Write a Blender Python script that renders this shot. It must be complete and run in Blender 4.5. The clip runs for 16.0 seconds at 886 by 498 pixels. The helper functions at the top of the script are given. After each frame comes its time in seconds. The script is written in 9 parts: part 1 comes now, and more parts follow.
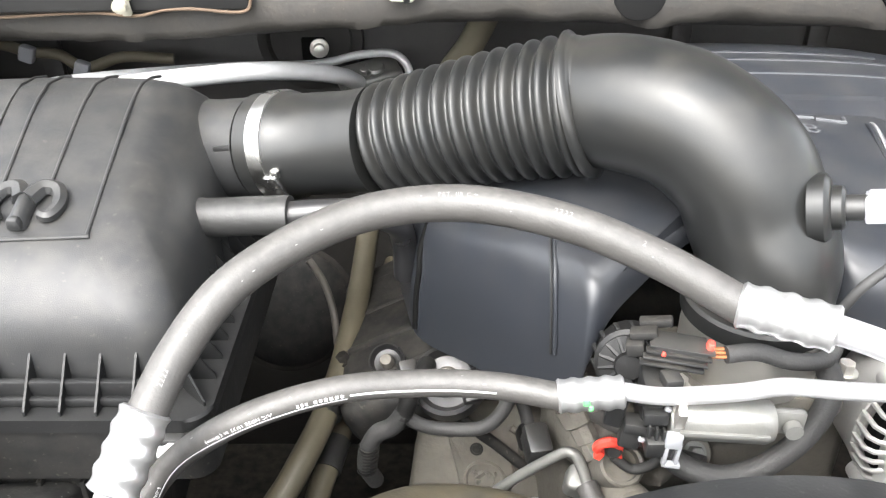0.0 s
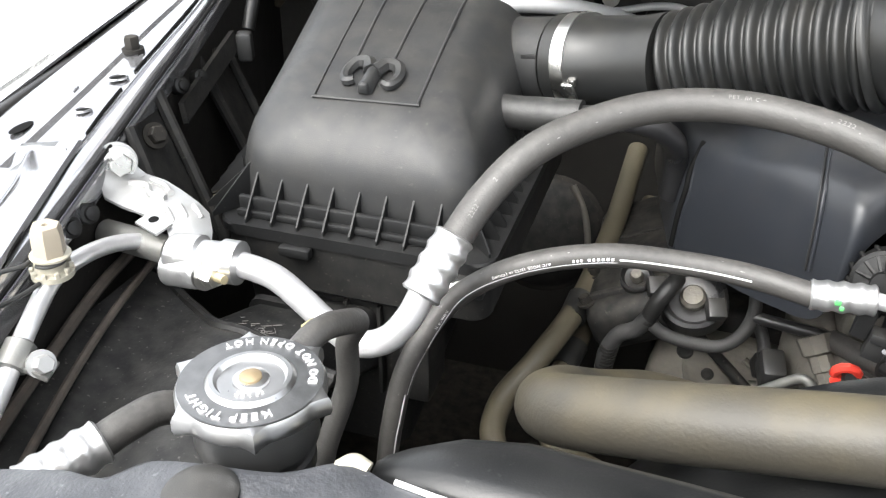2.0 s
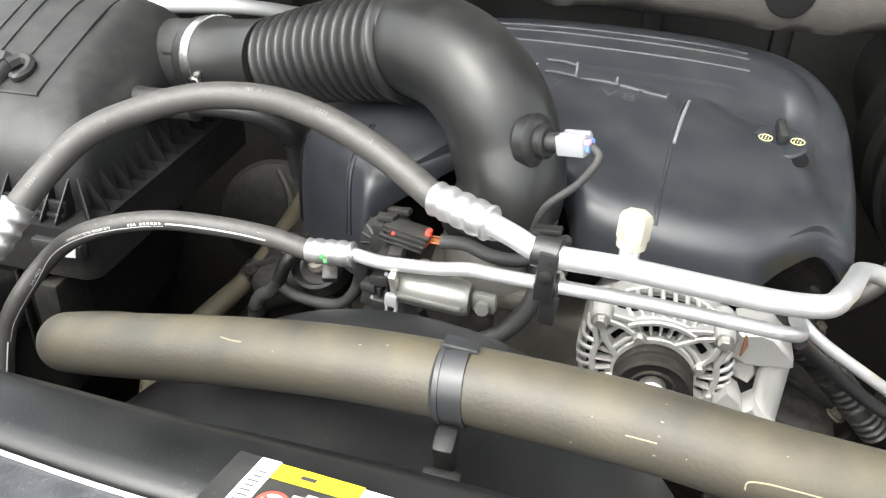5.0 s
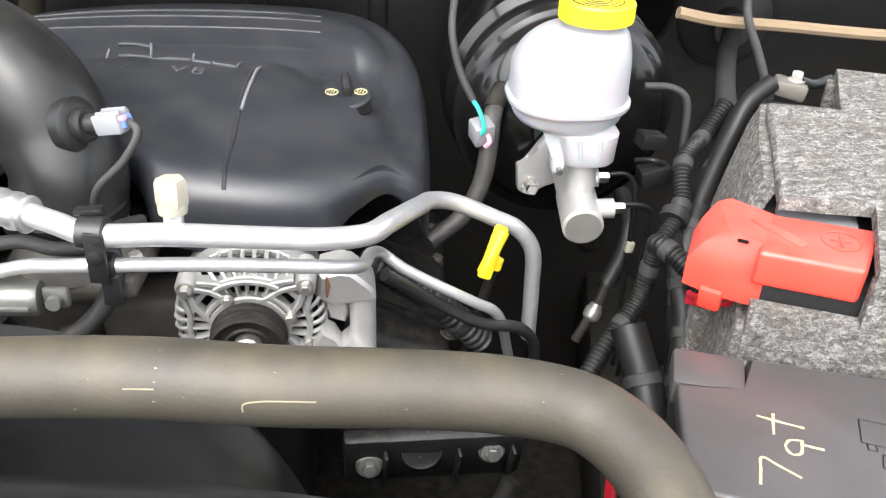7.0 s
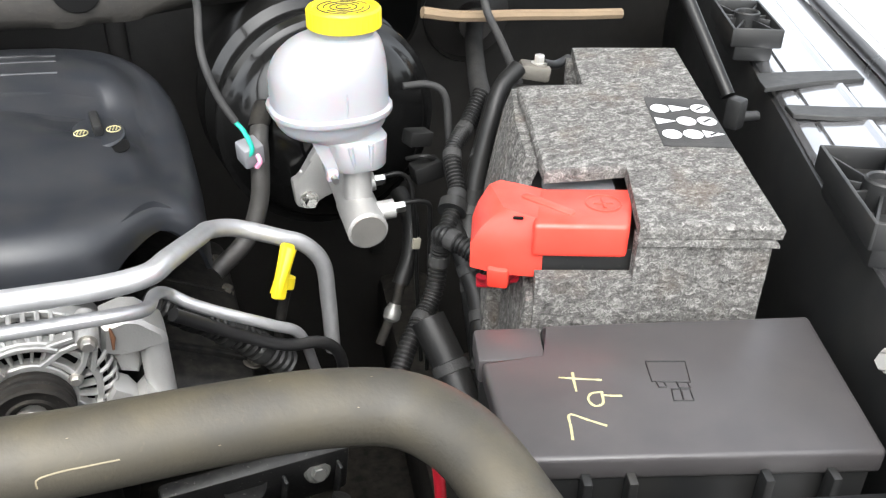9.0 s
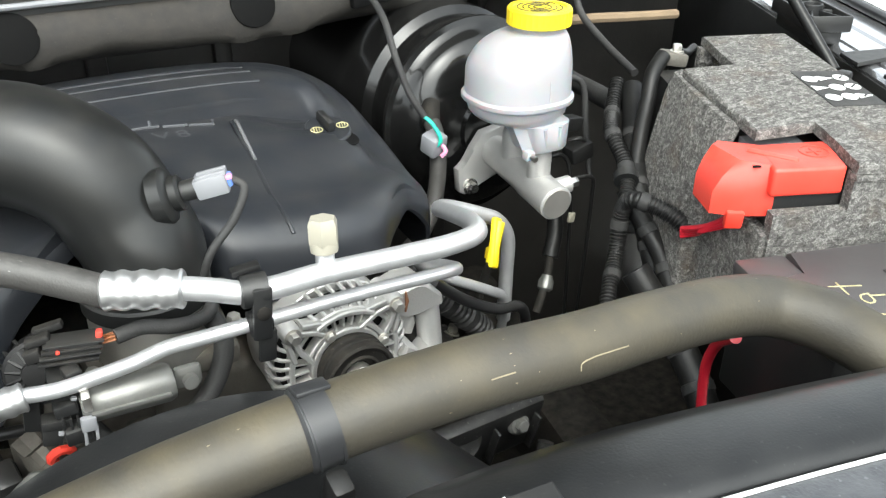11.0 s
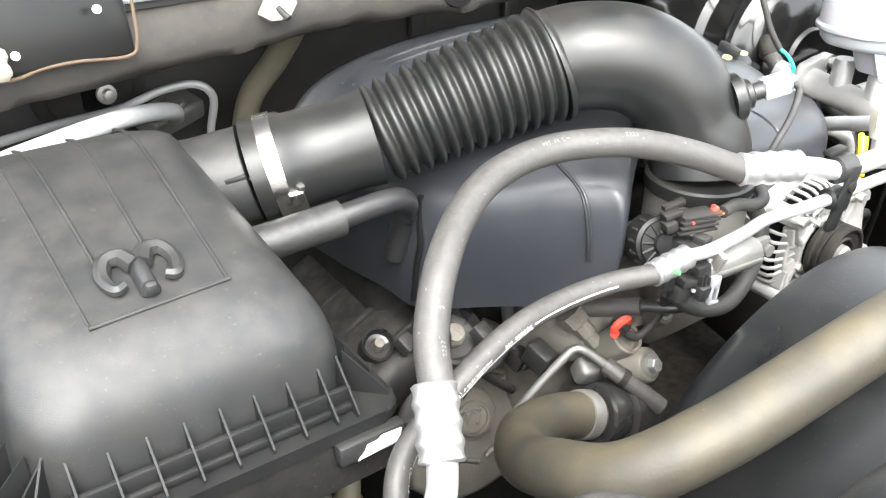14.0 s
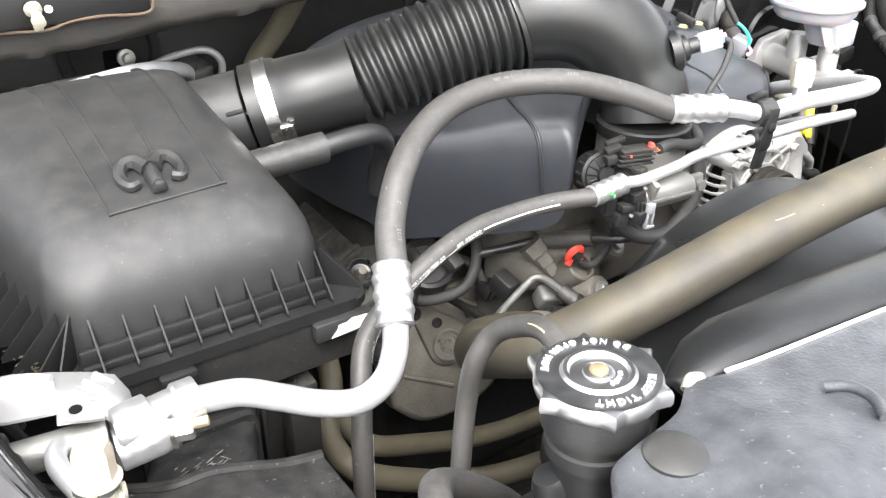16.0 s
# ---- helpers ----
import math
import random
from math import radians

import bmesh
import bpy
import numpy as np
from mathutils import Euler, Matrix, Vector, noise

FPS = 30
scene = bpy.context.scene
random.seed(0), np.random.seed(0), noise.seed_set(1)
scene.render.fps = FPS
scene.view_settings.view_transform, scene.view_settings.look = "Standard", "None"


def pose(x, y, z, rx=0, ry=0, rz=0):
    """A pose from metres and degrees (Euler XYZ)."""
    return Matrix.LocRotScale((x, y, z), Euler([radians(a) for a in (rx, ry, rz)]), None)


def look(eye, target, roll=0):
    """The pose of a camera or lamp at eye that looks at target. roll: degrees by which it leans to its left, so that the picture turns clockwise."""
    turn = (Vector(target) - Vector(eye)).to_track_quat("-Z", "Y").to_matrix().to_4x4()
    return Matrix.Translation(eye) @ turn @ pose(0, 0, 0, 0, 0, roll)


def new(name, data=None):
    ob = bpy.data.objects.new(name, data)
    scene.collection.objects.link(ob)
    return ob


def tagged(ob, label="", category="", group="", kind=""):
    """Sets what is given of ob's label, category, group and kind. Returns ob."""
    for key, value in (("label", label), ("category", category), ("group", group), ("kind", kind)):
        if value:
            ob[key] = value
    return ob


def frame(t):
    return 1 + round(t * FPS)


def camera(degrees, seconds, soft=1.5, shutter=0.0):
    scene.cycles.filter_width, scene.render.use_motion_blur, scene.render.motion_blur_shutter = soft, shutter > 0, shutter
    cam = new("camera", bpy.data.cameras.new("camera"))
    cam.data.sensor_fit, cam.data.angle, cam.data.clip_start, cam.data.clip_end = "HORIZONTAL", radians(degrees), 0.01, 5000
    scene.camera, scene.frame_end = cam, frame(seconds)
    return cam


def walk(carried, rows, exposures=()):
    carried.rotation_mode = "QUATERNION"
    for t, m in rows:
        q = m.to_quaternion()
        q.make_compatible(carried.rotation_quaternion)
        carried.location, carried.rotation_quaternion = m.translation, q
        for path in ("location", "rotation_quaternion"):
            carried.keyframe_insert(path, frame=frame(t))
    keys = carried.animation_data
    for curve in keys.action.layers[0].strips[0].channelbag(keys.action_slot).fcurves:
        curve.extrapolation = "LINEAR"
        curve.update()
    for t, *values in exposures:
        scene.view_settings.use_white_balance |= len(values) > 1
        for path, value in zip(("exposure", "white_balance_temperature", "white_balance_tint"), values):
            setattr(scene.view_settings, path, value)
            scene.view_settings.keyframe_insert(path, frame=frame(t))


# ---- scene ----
cam = camera(54.9, 16.0, soft=1.3)
METRES, EYE, TILT, LEAN, TURN = 1.9, 1.55, -31.0, 0.0, 0.0
ROWS = [
    (0.0, 0.0, 0.0, 0.0, 0.0, 0.0, 0.0),
    (0.5, -0.0147, -0.0123, -0.0116, 5.26, -0.44, -2.98),
    (1.0, -0.0163, -0.0246, -0.022, 9.23, -0.99, -5.46),
    (1.5, -0.0164, -0.0438, -0.035, 12.66, -1.55, -7.64),
    (2.0, -0.0121, -0.0506, -0.0441, 15.21, -1.99, -9.28),
    (2.5, -0.0052, -0.0543, -0.0409, 16.79, -2.43, -10.33),
    (3.0, 0.02, -0.07, -0.0294, 17.56, -2.93, -11.6),
    (3.5, 0.0589, -0.0767, -0.0265, 17.24, -2.83, -11.6),
    (4.0, 0.1065, -0.0822, -0.0247, 17.37, -2.89, -11.18),
    (4.2, 0.1251, -0.0807, -0.0254, 16.54, -2.58, -11.08),
    (6.5, 0.216, -0.0839, -0.0324, -1.56, -1.13, -1.29),
    (7.0, 0.2472, -0.0874, -0.035, -6.13, -1.2, 1.3),
    (7.5, 0.271, -0.0896, -0.0371, -10.83, -1.52, 4.1),
    (8.0, 0.2819, -0.0918, -0.0386, -14.8, -1.79, 7.37),
    (8.2, 0.2823, -0.0938, -0.0385, -16.41, -1.94, 8.33),
    (10.3, 0.1234, -0.0625, -0.0283, -24.7, -1.22, 13.8),
    (10.5, 0.1055, -0.0604, -0.0263, -25.86, -1.36, 14.27),
    (11.0, 0.0579, -0.0688, -0.0265, -28.35, -1.85, 15.39),
    (11.5, 0.0096, -0.0757, -0.0305, -29.74, -2.56, 15.89),
    (12.0, -0.0475, -0.0573, -0.0137, -31.02, -3.04, 16.18),
    (12.5, -0.1278, -0.0287, 0.0087, -31.9, -3.74, 16.4),
    (13.0, -0.1777, -0.0055, 0.0211, -32.06, -3.96, 16.66),
    (13.5, -0.2085, 0.0122, 0.0214, -31.92, -4.08, 16.89),
    (14.0, -0.2185, 0.0059, 0.0099, -30.68, -3.49, 17.1),
    (14.5, -0.2323, -0.0133, -0.0068, -29.94, -2.84, 16.9),
    (15.0, -0.2361, -0.0243, -0.0188, -29.58, -2.41, 16.92),
    (15.5, -0.2427, -0.0396, -0.0281, -29.55, -2.62, 16.48),
    (16.0, -0.2401, -0.0546, -0.0339, -29.56, -2.71, 16.5),
]
walk(cam, [(t, pose(0, 0, EYE, TILT, LEAN, TURN) @ pose(METRES * x, METRES * y, METRES * z, 90 + pitch, roll, yaw)) for t, x, y, z, yaw, pitch, roll in ROWS],
     exposures=[(0, 3.06, 6500, 9.0), (0.5, 3.12, 6500, 8.8), (1, 2.90, 6500, 8.6), (1.5, 2.57, 6500, 8.4), (2, 2.37, 6500, 8.2), (2.5, 2.30, 6500, 8.0), (3.5, 2.35, 6566, 6.0), (4, 2.52, 6600, 5.0), (6.5, 2.15, 6500, 9.0), (7, 2.20, 6450, 10.0), (8, 1.90, 6400, 11.0), (10.5, 1.90, 6350, 3.0), (11, 1.85, 6400, 3.0), (12, 1.95, 6500, 3.0), (12.5, 2.39, 6500, 4.5), (13, 2.80, 6500, 6.0), (13.5, 2.95, 6500, 6.7), (14, 3.10, 6500, 7.3), (14.5, 3.05, 6500, 8.0), (15, 2.75, 6500, 8.7), (15.5, 2.64, 6500, 9.3), (16, 2.72, 6500, 10.0)])

# ---- world and light ----
world = bpy.data.worlds.new("sky")
scene.world = world
world.use_nodes = True
wn, wl = world.node_tree.nodes, world.node_tree.links
sky = wn.new("ShaderNodeTexSky")
sky.sky_type = 'NISHITA'
sky.sun_disc = False
sky.sun_elevation = radians(52)
sky.sun_rotation = radians(205)
sky.air_density, sky.dust_density, sky.ozone_density = 1.0, 4.0, 0.6
grey = wn.new("ShaderNodeHueSaturation")
grey.inputs["Saturation"].default_value = 0.22
wl.new(sky.outputs[0], grey.inputs["Color"])
wl.new(grey.outputs[0], wn["Background"].inputs["Color"])
wn["Background"].inputs["Strength"].default_value = 0.15
sun_data = bpy.data.lights.new("sun", 'SUN')
sun_data.energy, sun_data.angle, sun_data.color = 0.5, radians(100), (1.0, 0.985, 0.975)
sun = new("sun", sun_data)
sun.matrix_world = look((-0.95, -1.40, 4.4), (0, 0.4, 0.87))
scene.view_settings.exposure = 2.2


# ---- materials ----
def mat(name, color, rough=0.5, metal=0.0, bump=0.15, grain=900.0, vary=0.18, dust=0.0, dust_color=(0.30, 0.27, 0.22), coat=0.0, blotch=14.0, rvary=0.12, spec=0.5, sub=0.0, speck=0.0):
    m = bpy.data.materials.new(name)
    m.use_nodes = True
    n, l = m.node_tree.nodes, m.node_tree.links
    b = n["Principled BSDF"]
    tc = n.new("ShaderNodeTexCoord")
    big = n.new("ShaderNodeTexNoise")
    big.inputs["Scale"].default_value, big.inputs["Detail"].default_value = blotch, 5
    l.new(tc.outputs["Object"], big.inputs["Vector"])
    fine = n.new("ShaderNodeTexNoise")
    fine.inputs["Scale"].default_value, fine.inputs["Detail"].default_value = grain, 2
    l.new(tc.outputs["Object"], fine.inputs["Vector"])
    ramp = n.new("ShaderNodeMixRGB")
    ramp.inputs[1].default_value = (*[c * (1 - vary) for c in color], 1)
    ramp.inputs[2].default_value = (*[min(1, c * (1 + vary)) for c in color], 1)
    l.new(big.outputs["Fac"], ramp.inputs[0])
    last = ramp.outputs[0]
    if dust > 0:
        geo = n.new("ShaderNodeNewGeometry")
        sep = n.new("ShaderNodeSeparateXYZ")
        l.new(geo.outputs["Normal"], sep.inputs[0])
        up = n.new("ShaderNodeMapRange")
        up.inputs["From Min"].default_value, up.inputs["From Max"].default_value = -0.3, 1.0
        l.new(sep.outputs["Z"], up.inputs["Value"])
        mul = n.new("ShaderNodeMath")
        mul.operation = 'MULTIPLY'
        l.new(up.outputs[0], mul.inputs[0])
        pat = n.new("ShaderNodeTexNoise")
        pat.inputs["Scale"].default_value, pat.inputs["Detail"].default_value = blotch * 2.3, 8
        l.new(tc.outputs["Object"], pat.inputs["Vector"])
        pr = n.new("ShaderNodeMapRange")
        pr.inputs["From Min"].default_value, pr.inputs["From Max"].default_value = 0.35, 0.7
        pr.inputs["To Max"].default_value = dust
        l.new(pat.outputs["Fac"], pr.inputs["Value"])
        l.new(pr.outputs[0], mul.inputs[1])
        mix = n.new("ShaderNodeMixRGB")
        mix.inputs[2].default_value = (*dust_color, 1)
        l.new(mul.outputs[0], mix.inputs[0])
        l.new(last, mix.inputs[1])
        last = mix.outputs[0]
    if speck > 0:
        vor = n.new("ShaderNodeTexNoise")
        vor.inputs["Scale"].default_value, vor.inputs["Detail"].default_value = 260, 3
        l.new(tc.outputs["Object"], vor.inputs["Vector"])
        vr = n.new("ShaderNodeMapRange")
        vr.inputs["From Min"].default_value, vr.inputs["From Max"].default_value = 0.66, 0.72
        vr.inputs["To Max"].default_value = speck
        l.new(vor.outputs["Fac"], vr.inputs["Value"])
        mix2 = n.new("ShaderNodeMixRGB")
        mix2.inputs[2].default_value = (*dust_color, 1)
        l.new(vr.outputs[0], mix2.inputs[0])
        l.new(last, mix2.inputs[1])
        last = mix2.outputs[0]
    l.new(last, b.inputs["Base Color"])
    rr = n.new("ShaderNodeMapRange")
    rr.inputs["To Min"].default_value, rr.inputs["To Max"].default_value = max(0.03, rough - rvary), min(1, rough + rvary)
    l.new(big.outputs["Fac"], rr.inputs["Value"])
    l.new(rr.outputs[0], b.inputs["Roughness"])
    b.inputs["Metallic"].default_value = metal
    b.inputs["Specular IOR Level"].default_value = spec
    b.inputs["Coat Weight"].default_value = coat
    b.inputs["Coat Roughness"].default_value = 0.06
    if sub:
        b.inputs["Subsurface Weight"].default_value = sub
        b.inputs["Subsurface Scale"].default_value = 0.01
    if bump > 0:
        bp = n.new("ShaderNodeBump")
        bp.inputs["Strength"].default_value, bp.inputs["Distance"].default_value = bump, 0.0008
        l.new(fine.outputs["Fac"], bp.inputs["Height"])
        l.new(bp.outputs[0], b.inputs["Normal"])
    return m


M = dict(
    plastic=mat("black_plastic", (0.015, 0.0155, 0.016), 0.42, bump=0.12, grain=1400, dust=0.08, speck=0.05),
    lid=mat("textured_black_plastic", (0.019, 0.0195, 0.020), 0.45, bump=0.25, grain=1500, dust=0.06, vary=0.30, rvary=0.06, blotch=26, spec=0.42, speck=0.07),
    tube=mat("satin_black_rubber", (0.012, 0.0125, 0.0125), 0.33, bump=0.05, grain=700, dust=0.05, rvary=0.08, spec=0.38),
    cover=mat("charcoal_plastic", (0.0185, 0.0205, 0.0248), 0.33, bump=0.12, grain=1600, dust=0.05, spec=0.5, rvary=0.06),
    rubber=mat("hose_rubber", (0.045, 0.0428, 0.0405), 0.50, bump=0.3, grain=500, dust=0.22, dust_color=(0.15, 0.142, 0.13), blotch=70, speck=0.12),
    sleeve=mat("dark_dusty_rubber", (0.020, 0.020, 0.0195), 0.5, bump=0.3, grain=500, dust=0.25, dust_color=(0.11, 0.105, 0.098), blotch=60),
    shinyrubber=mat("shiny_black_rubber", (0.018, 0.018, 0.019), 0.30, bump=0.05, dust=0.06),
    dustyhose=mat("dusty_radiator_hose", (0.041, 0.037, 0.029), 0.54, bump=0.35, grain=350, dust=0.62, dust_color=(0.117, 0.097, 0.055), blotch=9, vary=0.22, speck=0.12),
    khaki=mat("khaki_hose", (0.072, 0.062, 0.041), 0.6, bump=0.2, grain=500, dust=0.4, vary=0.3, dust_color=(0.125, 0.108, 0.072)),
    heater=mat("pale_khaki_hose", (0.135, 0.120, 0.085), 0.6, bump=0.2, grain=500, dust=0.3, vary=0.25, dust_color=(0.16, 0.142, 0.10)),
    alu=mat("bright_aluminium", (0.68, 0.68, 0.69), 0.36, metal=0.7, bump=0.3, grain=260, vary=0.18, blotch=60, rvary=0.10),
    palealu=mat("oxidised_aluminium", (0.50, 0.50, 0.50), 0.40, metal=0.30, bump=0.2, grain=260, vary=0.15, blotch=60),
    crimp=mat("crimped_aluminium", (0.58, 0.58, 0.58), 0.36, metal=0.85, bump=0.6, grain=180, vary=0.25, blotch=90),
    dullalu=mat("dull_aluminium", (0.62, 0.60, 0.56), 0.45, metal=0.9, bump=0.3, grain=400, vary=0.15, blotch=50),
    cast=mat("cast_aluminium", (0.50, 0.495, 0.48), 0.5, metal=0.6, bump=0.5, grain=500, vary=0.2, dust=0.15),
    worncast=mat("worn_grey_steel", (0.22, 0.22, 0.21), 0.45, metal=0.6, bump=0.3, grain=300, vary=0.3, dust=0.3, dust_color=(0.20, 0.18, 0.15), blotch=60),
    dirtyalu=mat("dusty_cast_aluminium", (0.115, 0.107, 0.093), 0.62, metal=0.2, bump=0.7, grain=260, vary=0.45, dust=0.45, dust_color=(0.17, 0.148, 0.112), blotch=40, speck=0.2),
    steel=mat("zinc_steel", (0.72, 0.71, 0.68), 0.28, metal=1.0, bump=0.1, vary=0.1),
    brass=mat("brass", (0.60, 0.52, 0.33), 0.42, metal=0.8, vary=0.15),
    blacksteel=mat("black_painted_steel", (0.008, 0.008, 0.008), 0.30, bump=0.02, coat=0.05, dust=0.02, rvary=0.06, spec=0.25),
    dirt=mat("grimy_black_metal", (0.014, 0.013, 0.012), 0.7, bump=0.5, grain=120, vary=0.5, spec=0.2, dust=0.20, dust_color=(0.16, 0.14, 0.11), blotch=22, speck=0.2),
    moulding=mat("dull_moulded_plastic", (0.010, 0.0102, 0.0105), 0.48, bump=0.2, grain=900, vary=0.3, dust=0.10, dust_color=(0.10, 0.097, 0.09), spec=0.28, speck=0.12),
    grime=mat("grimy_dark_plastic", (0.012, 0.012, 0.012), 0.6, bump=0.4, grain=200, vary=0.5, spec=0.25, dust=0.18, dust_color=(0.20, 0.18, 0.15), blotch=30, speck=0.15),
    paint=mat("grey_metallic_body_paint", (0.46, 0.46, 0.475), 0.15, metal=0.85, bump=0.0, vary=0.2, coat=1.0, dust=0.05, dust_color=(0.5, 0.5, 0.5), rvary=0.08),
    support=mat("satin_grey_plastic", (0.040, 0.042, 0.047), 0.38, bump=0.55, grain=420, vary=0.4, speck=0.30, dust=0.16, dust_color=(0.28, 0.285, 0.30), blotch=26),
    cowl=mat("dusty_cowl_plastic", (0.012, 0.0105, 0.0085), 0.7, bump=0.7, grain=160, vary=0.5, speck=0.25, dust=0.4, dust_color=(0.068, 0.054, 0.040), blotch=24),
    panel=mat("speckled_dusty_plastic", (0.013, 0.013, 0.0133), 0.45, bump=0.3, grain=300, vary=0.4, dust=0.16, dust_color=(0.17, 0.165, 0.15), blotch=30, speck=0.60, spec=0.4),
    foamedge=mat("dark_brown_foam_edge", (0.085, 0.058, 0.038), 0.9, bump=0.5, grain=250, vary=0.4),
    foam=mat("brown_foam_edge", (0.22, 0.16, 0.10), 0.9, bump=0.5, grain=250, vary=0.3),
    white=mat("white_paint", (0.80, 0.80, 0.79), 0.4, bump=0.02, vary=0.04),
    tancap=mat("tan_plastic_cap", (0.30, 0.262, 0.205), 0.45, bump=0.08, vary=0.10, dust=0.10, dust_color=(0.30, 0.26, 0.20)),
    offwhite=mat("off_white_plastic", (0.34, 0.32, 0.26), 0.45, bump=0.1, vary=0.1, dust=0.15),
    reservoir=mat("milky_plastic", (0.345, 0.345, 0.366), 0.35, bump=0.04, vary=0.03, sub=0.4),
    yellow=mat("yellow_plastic", (0.80, 0.62, 0.02), 0.4, bump=0.08, vary=0.06),
    red=mat("red_plastic", (0.80, 0.055, 0.035), 0.38, bump=0.08, vary=0.06, dust=0.08, dust_color=(0.75, 0.5, 0.45)),
    redwire=mat("red_wire", (0.62, 0.02, 0.04), 0.35, vary=0.1),
    green=mat("green_mark", (0.10, 0.42, 0.13), 0.5, bump=0),
    teal=mat("green_wire", (0.02, 0.45, 0.33), 0.4, bump=0),
    blue=mat("blue_wire", (0.12, 0.22, 0.55), 0.4, bump=0),
    pink=mat("pink_wire", (0.75, 0.30, 0.45), 0.4, bump=0),
    orange=mat("orange_wire", (0.28, 0.10, 0.035), 0.4, bump=0),
    grey=mat("grey_connector_plastic", (0.22, 0.225, 0.24), 0.45, bump=0.06, dust=0.1),
    tape=mat("cloth_tape", (0.022, 0.022, 0.022), 0.7, bump=0.5, grain=450, dust=0.2, dust_color=(0.14, 0.13, 0.12), vary=0.4),
    chalk=mat("yellow_paint_pen", (0.46, 0.42, 0.22), 0.6, bump=0.3, grain=300),
    cream=mat("cream_scrape", (0.24, 0.205, 0.135), 0.7, bump=0.2),
    rust=mat("rusty_steel", (0.22, 0.10, 0.05), 0.8, bump=0.5, grain=200, vary=0.5),
    dark=mat("dark_void", (0.005, 0.005, 0.005), 0.8, bump=0.1, vary=0.4, spec=0.1),
    fuse=mat("fuse_box_plastic", (0.062, 0.058, 0.059), 0.36, bump=0.14, grain=1300, vary=0.15, dust=0.12, dust_color=(0.16, 0.14, 0.13)),
    mark=mat("engraved_line", (0.012, 0.012, 0.012), 0.5, bump=0),
    greytext=mat("printed_grey_ink", (0.55, 0.54, 0.51), 0.6, bump=0),
    dimtext=mat("worn_grey_ink", (0.20, 0.195, 0.185), 0.6, bump=0),
    whitetext=mat("printed_white_ink", (0.80, 0.80, 0.78), 0.6, bump=0),
    blackink=mat("printed_black_ink", (0.03, 0.03, 0.03), 0.6, bump=0),
    lettering=mat("highlit_embossed_plastic", (0.085, 0.088, 0.094), 0.32, bump=0.05, vary=0.3, blotch=60),
    ground=mat("pale_concrete", (0.55, 0.54, 0.52), 0.85, bump=0.4, grain=60, vary=0.12, blotch=1.5),
    zinc=mat("zinc_plated_sheet", (0.48, 0.48, 0.475), 0.42, metal=0.75, bump=0.15, grain=200, vary=0.12, blotch=60, dust=0.12, dust_color=(0.40, 0.37, 0.32)),
    rustyfold=mat("brown_grey_fold", (0.060, 0.050, 0.043), 0.65, bump=0.4, grain=200, vary=0.4, dust=0.3, dust_color=(0.16, 0.13, 0.10), blotch=40),
    printgrey=mat("faded_print_ink", (0.09, 0.09, 0.10), 0.6, bump=0),
    firewall=mat("dusty_firewall_steel", (0.022, 0.021, 0.0195), 0.45, bump=0.3, grain=150, vary=0.4, dust=0.35, dust_color=(0.11, 0.10, 0.086), blotch=10, speck=0.15),
    conduit=mat("dark_conduit_plastic", (0.009, 0.009, 0.009), 0.45, bump=0.25, grain=300, spec=0.3, dust=0.10, dust_color=(0.12, 0.115, 0.10), vary=0.4),
    seamedge=mat("seam_highlight_plastic", (0.16, 0.16, 0.165), 0.35, bump=0.1, vary=0.3),
    litter=mat("dry_leaf_litter", (0.040, 0.032, 0.023), 0.9, bump=0.3, vary=0.5),
    gloss=mat("gloss_black_enamel", (0.006, 0.006, 0.006), 0.16, bump=0.03, grain=90, vary=0.4, dust=0.05, dust_color=(0.10, 0.095, 0.085), rvary=0.05, spec=0.5),
    shroud=mat("dark_shroud_plastic", (0.0085, 0.009, 0.0095), 0.34, bump=0.15, grain=500, vary=0.4, dust=0.10, dust_color=(0.085, 0.083, 0.078), rvary=0.16, spec=0.45, speck=0.20),
    band=mat("satin_dark_band", (0.026, 0.0265, 0.028), 0.36, bump=0.08, vary=0.2),
    wall=mat("unseen_wall_grey", (0.16, 0.16, 0.155), 0.85, bump=0.4, grain=50, vary=0.2, blotch=1.2),
    glass=mat("windscreen_glass", (0.01, 0.012, 0.014), 0.05, bump=0, coat=1.0),
)


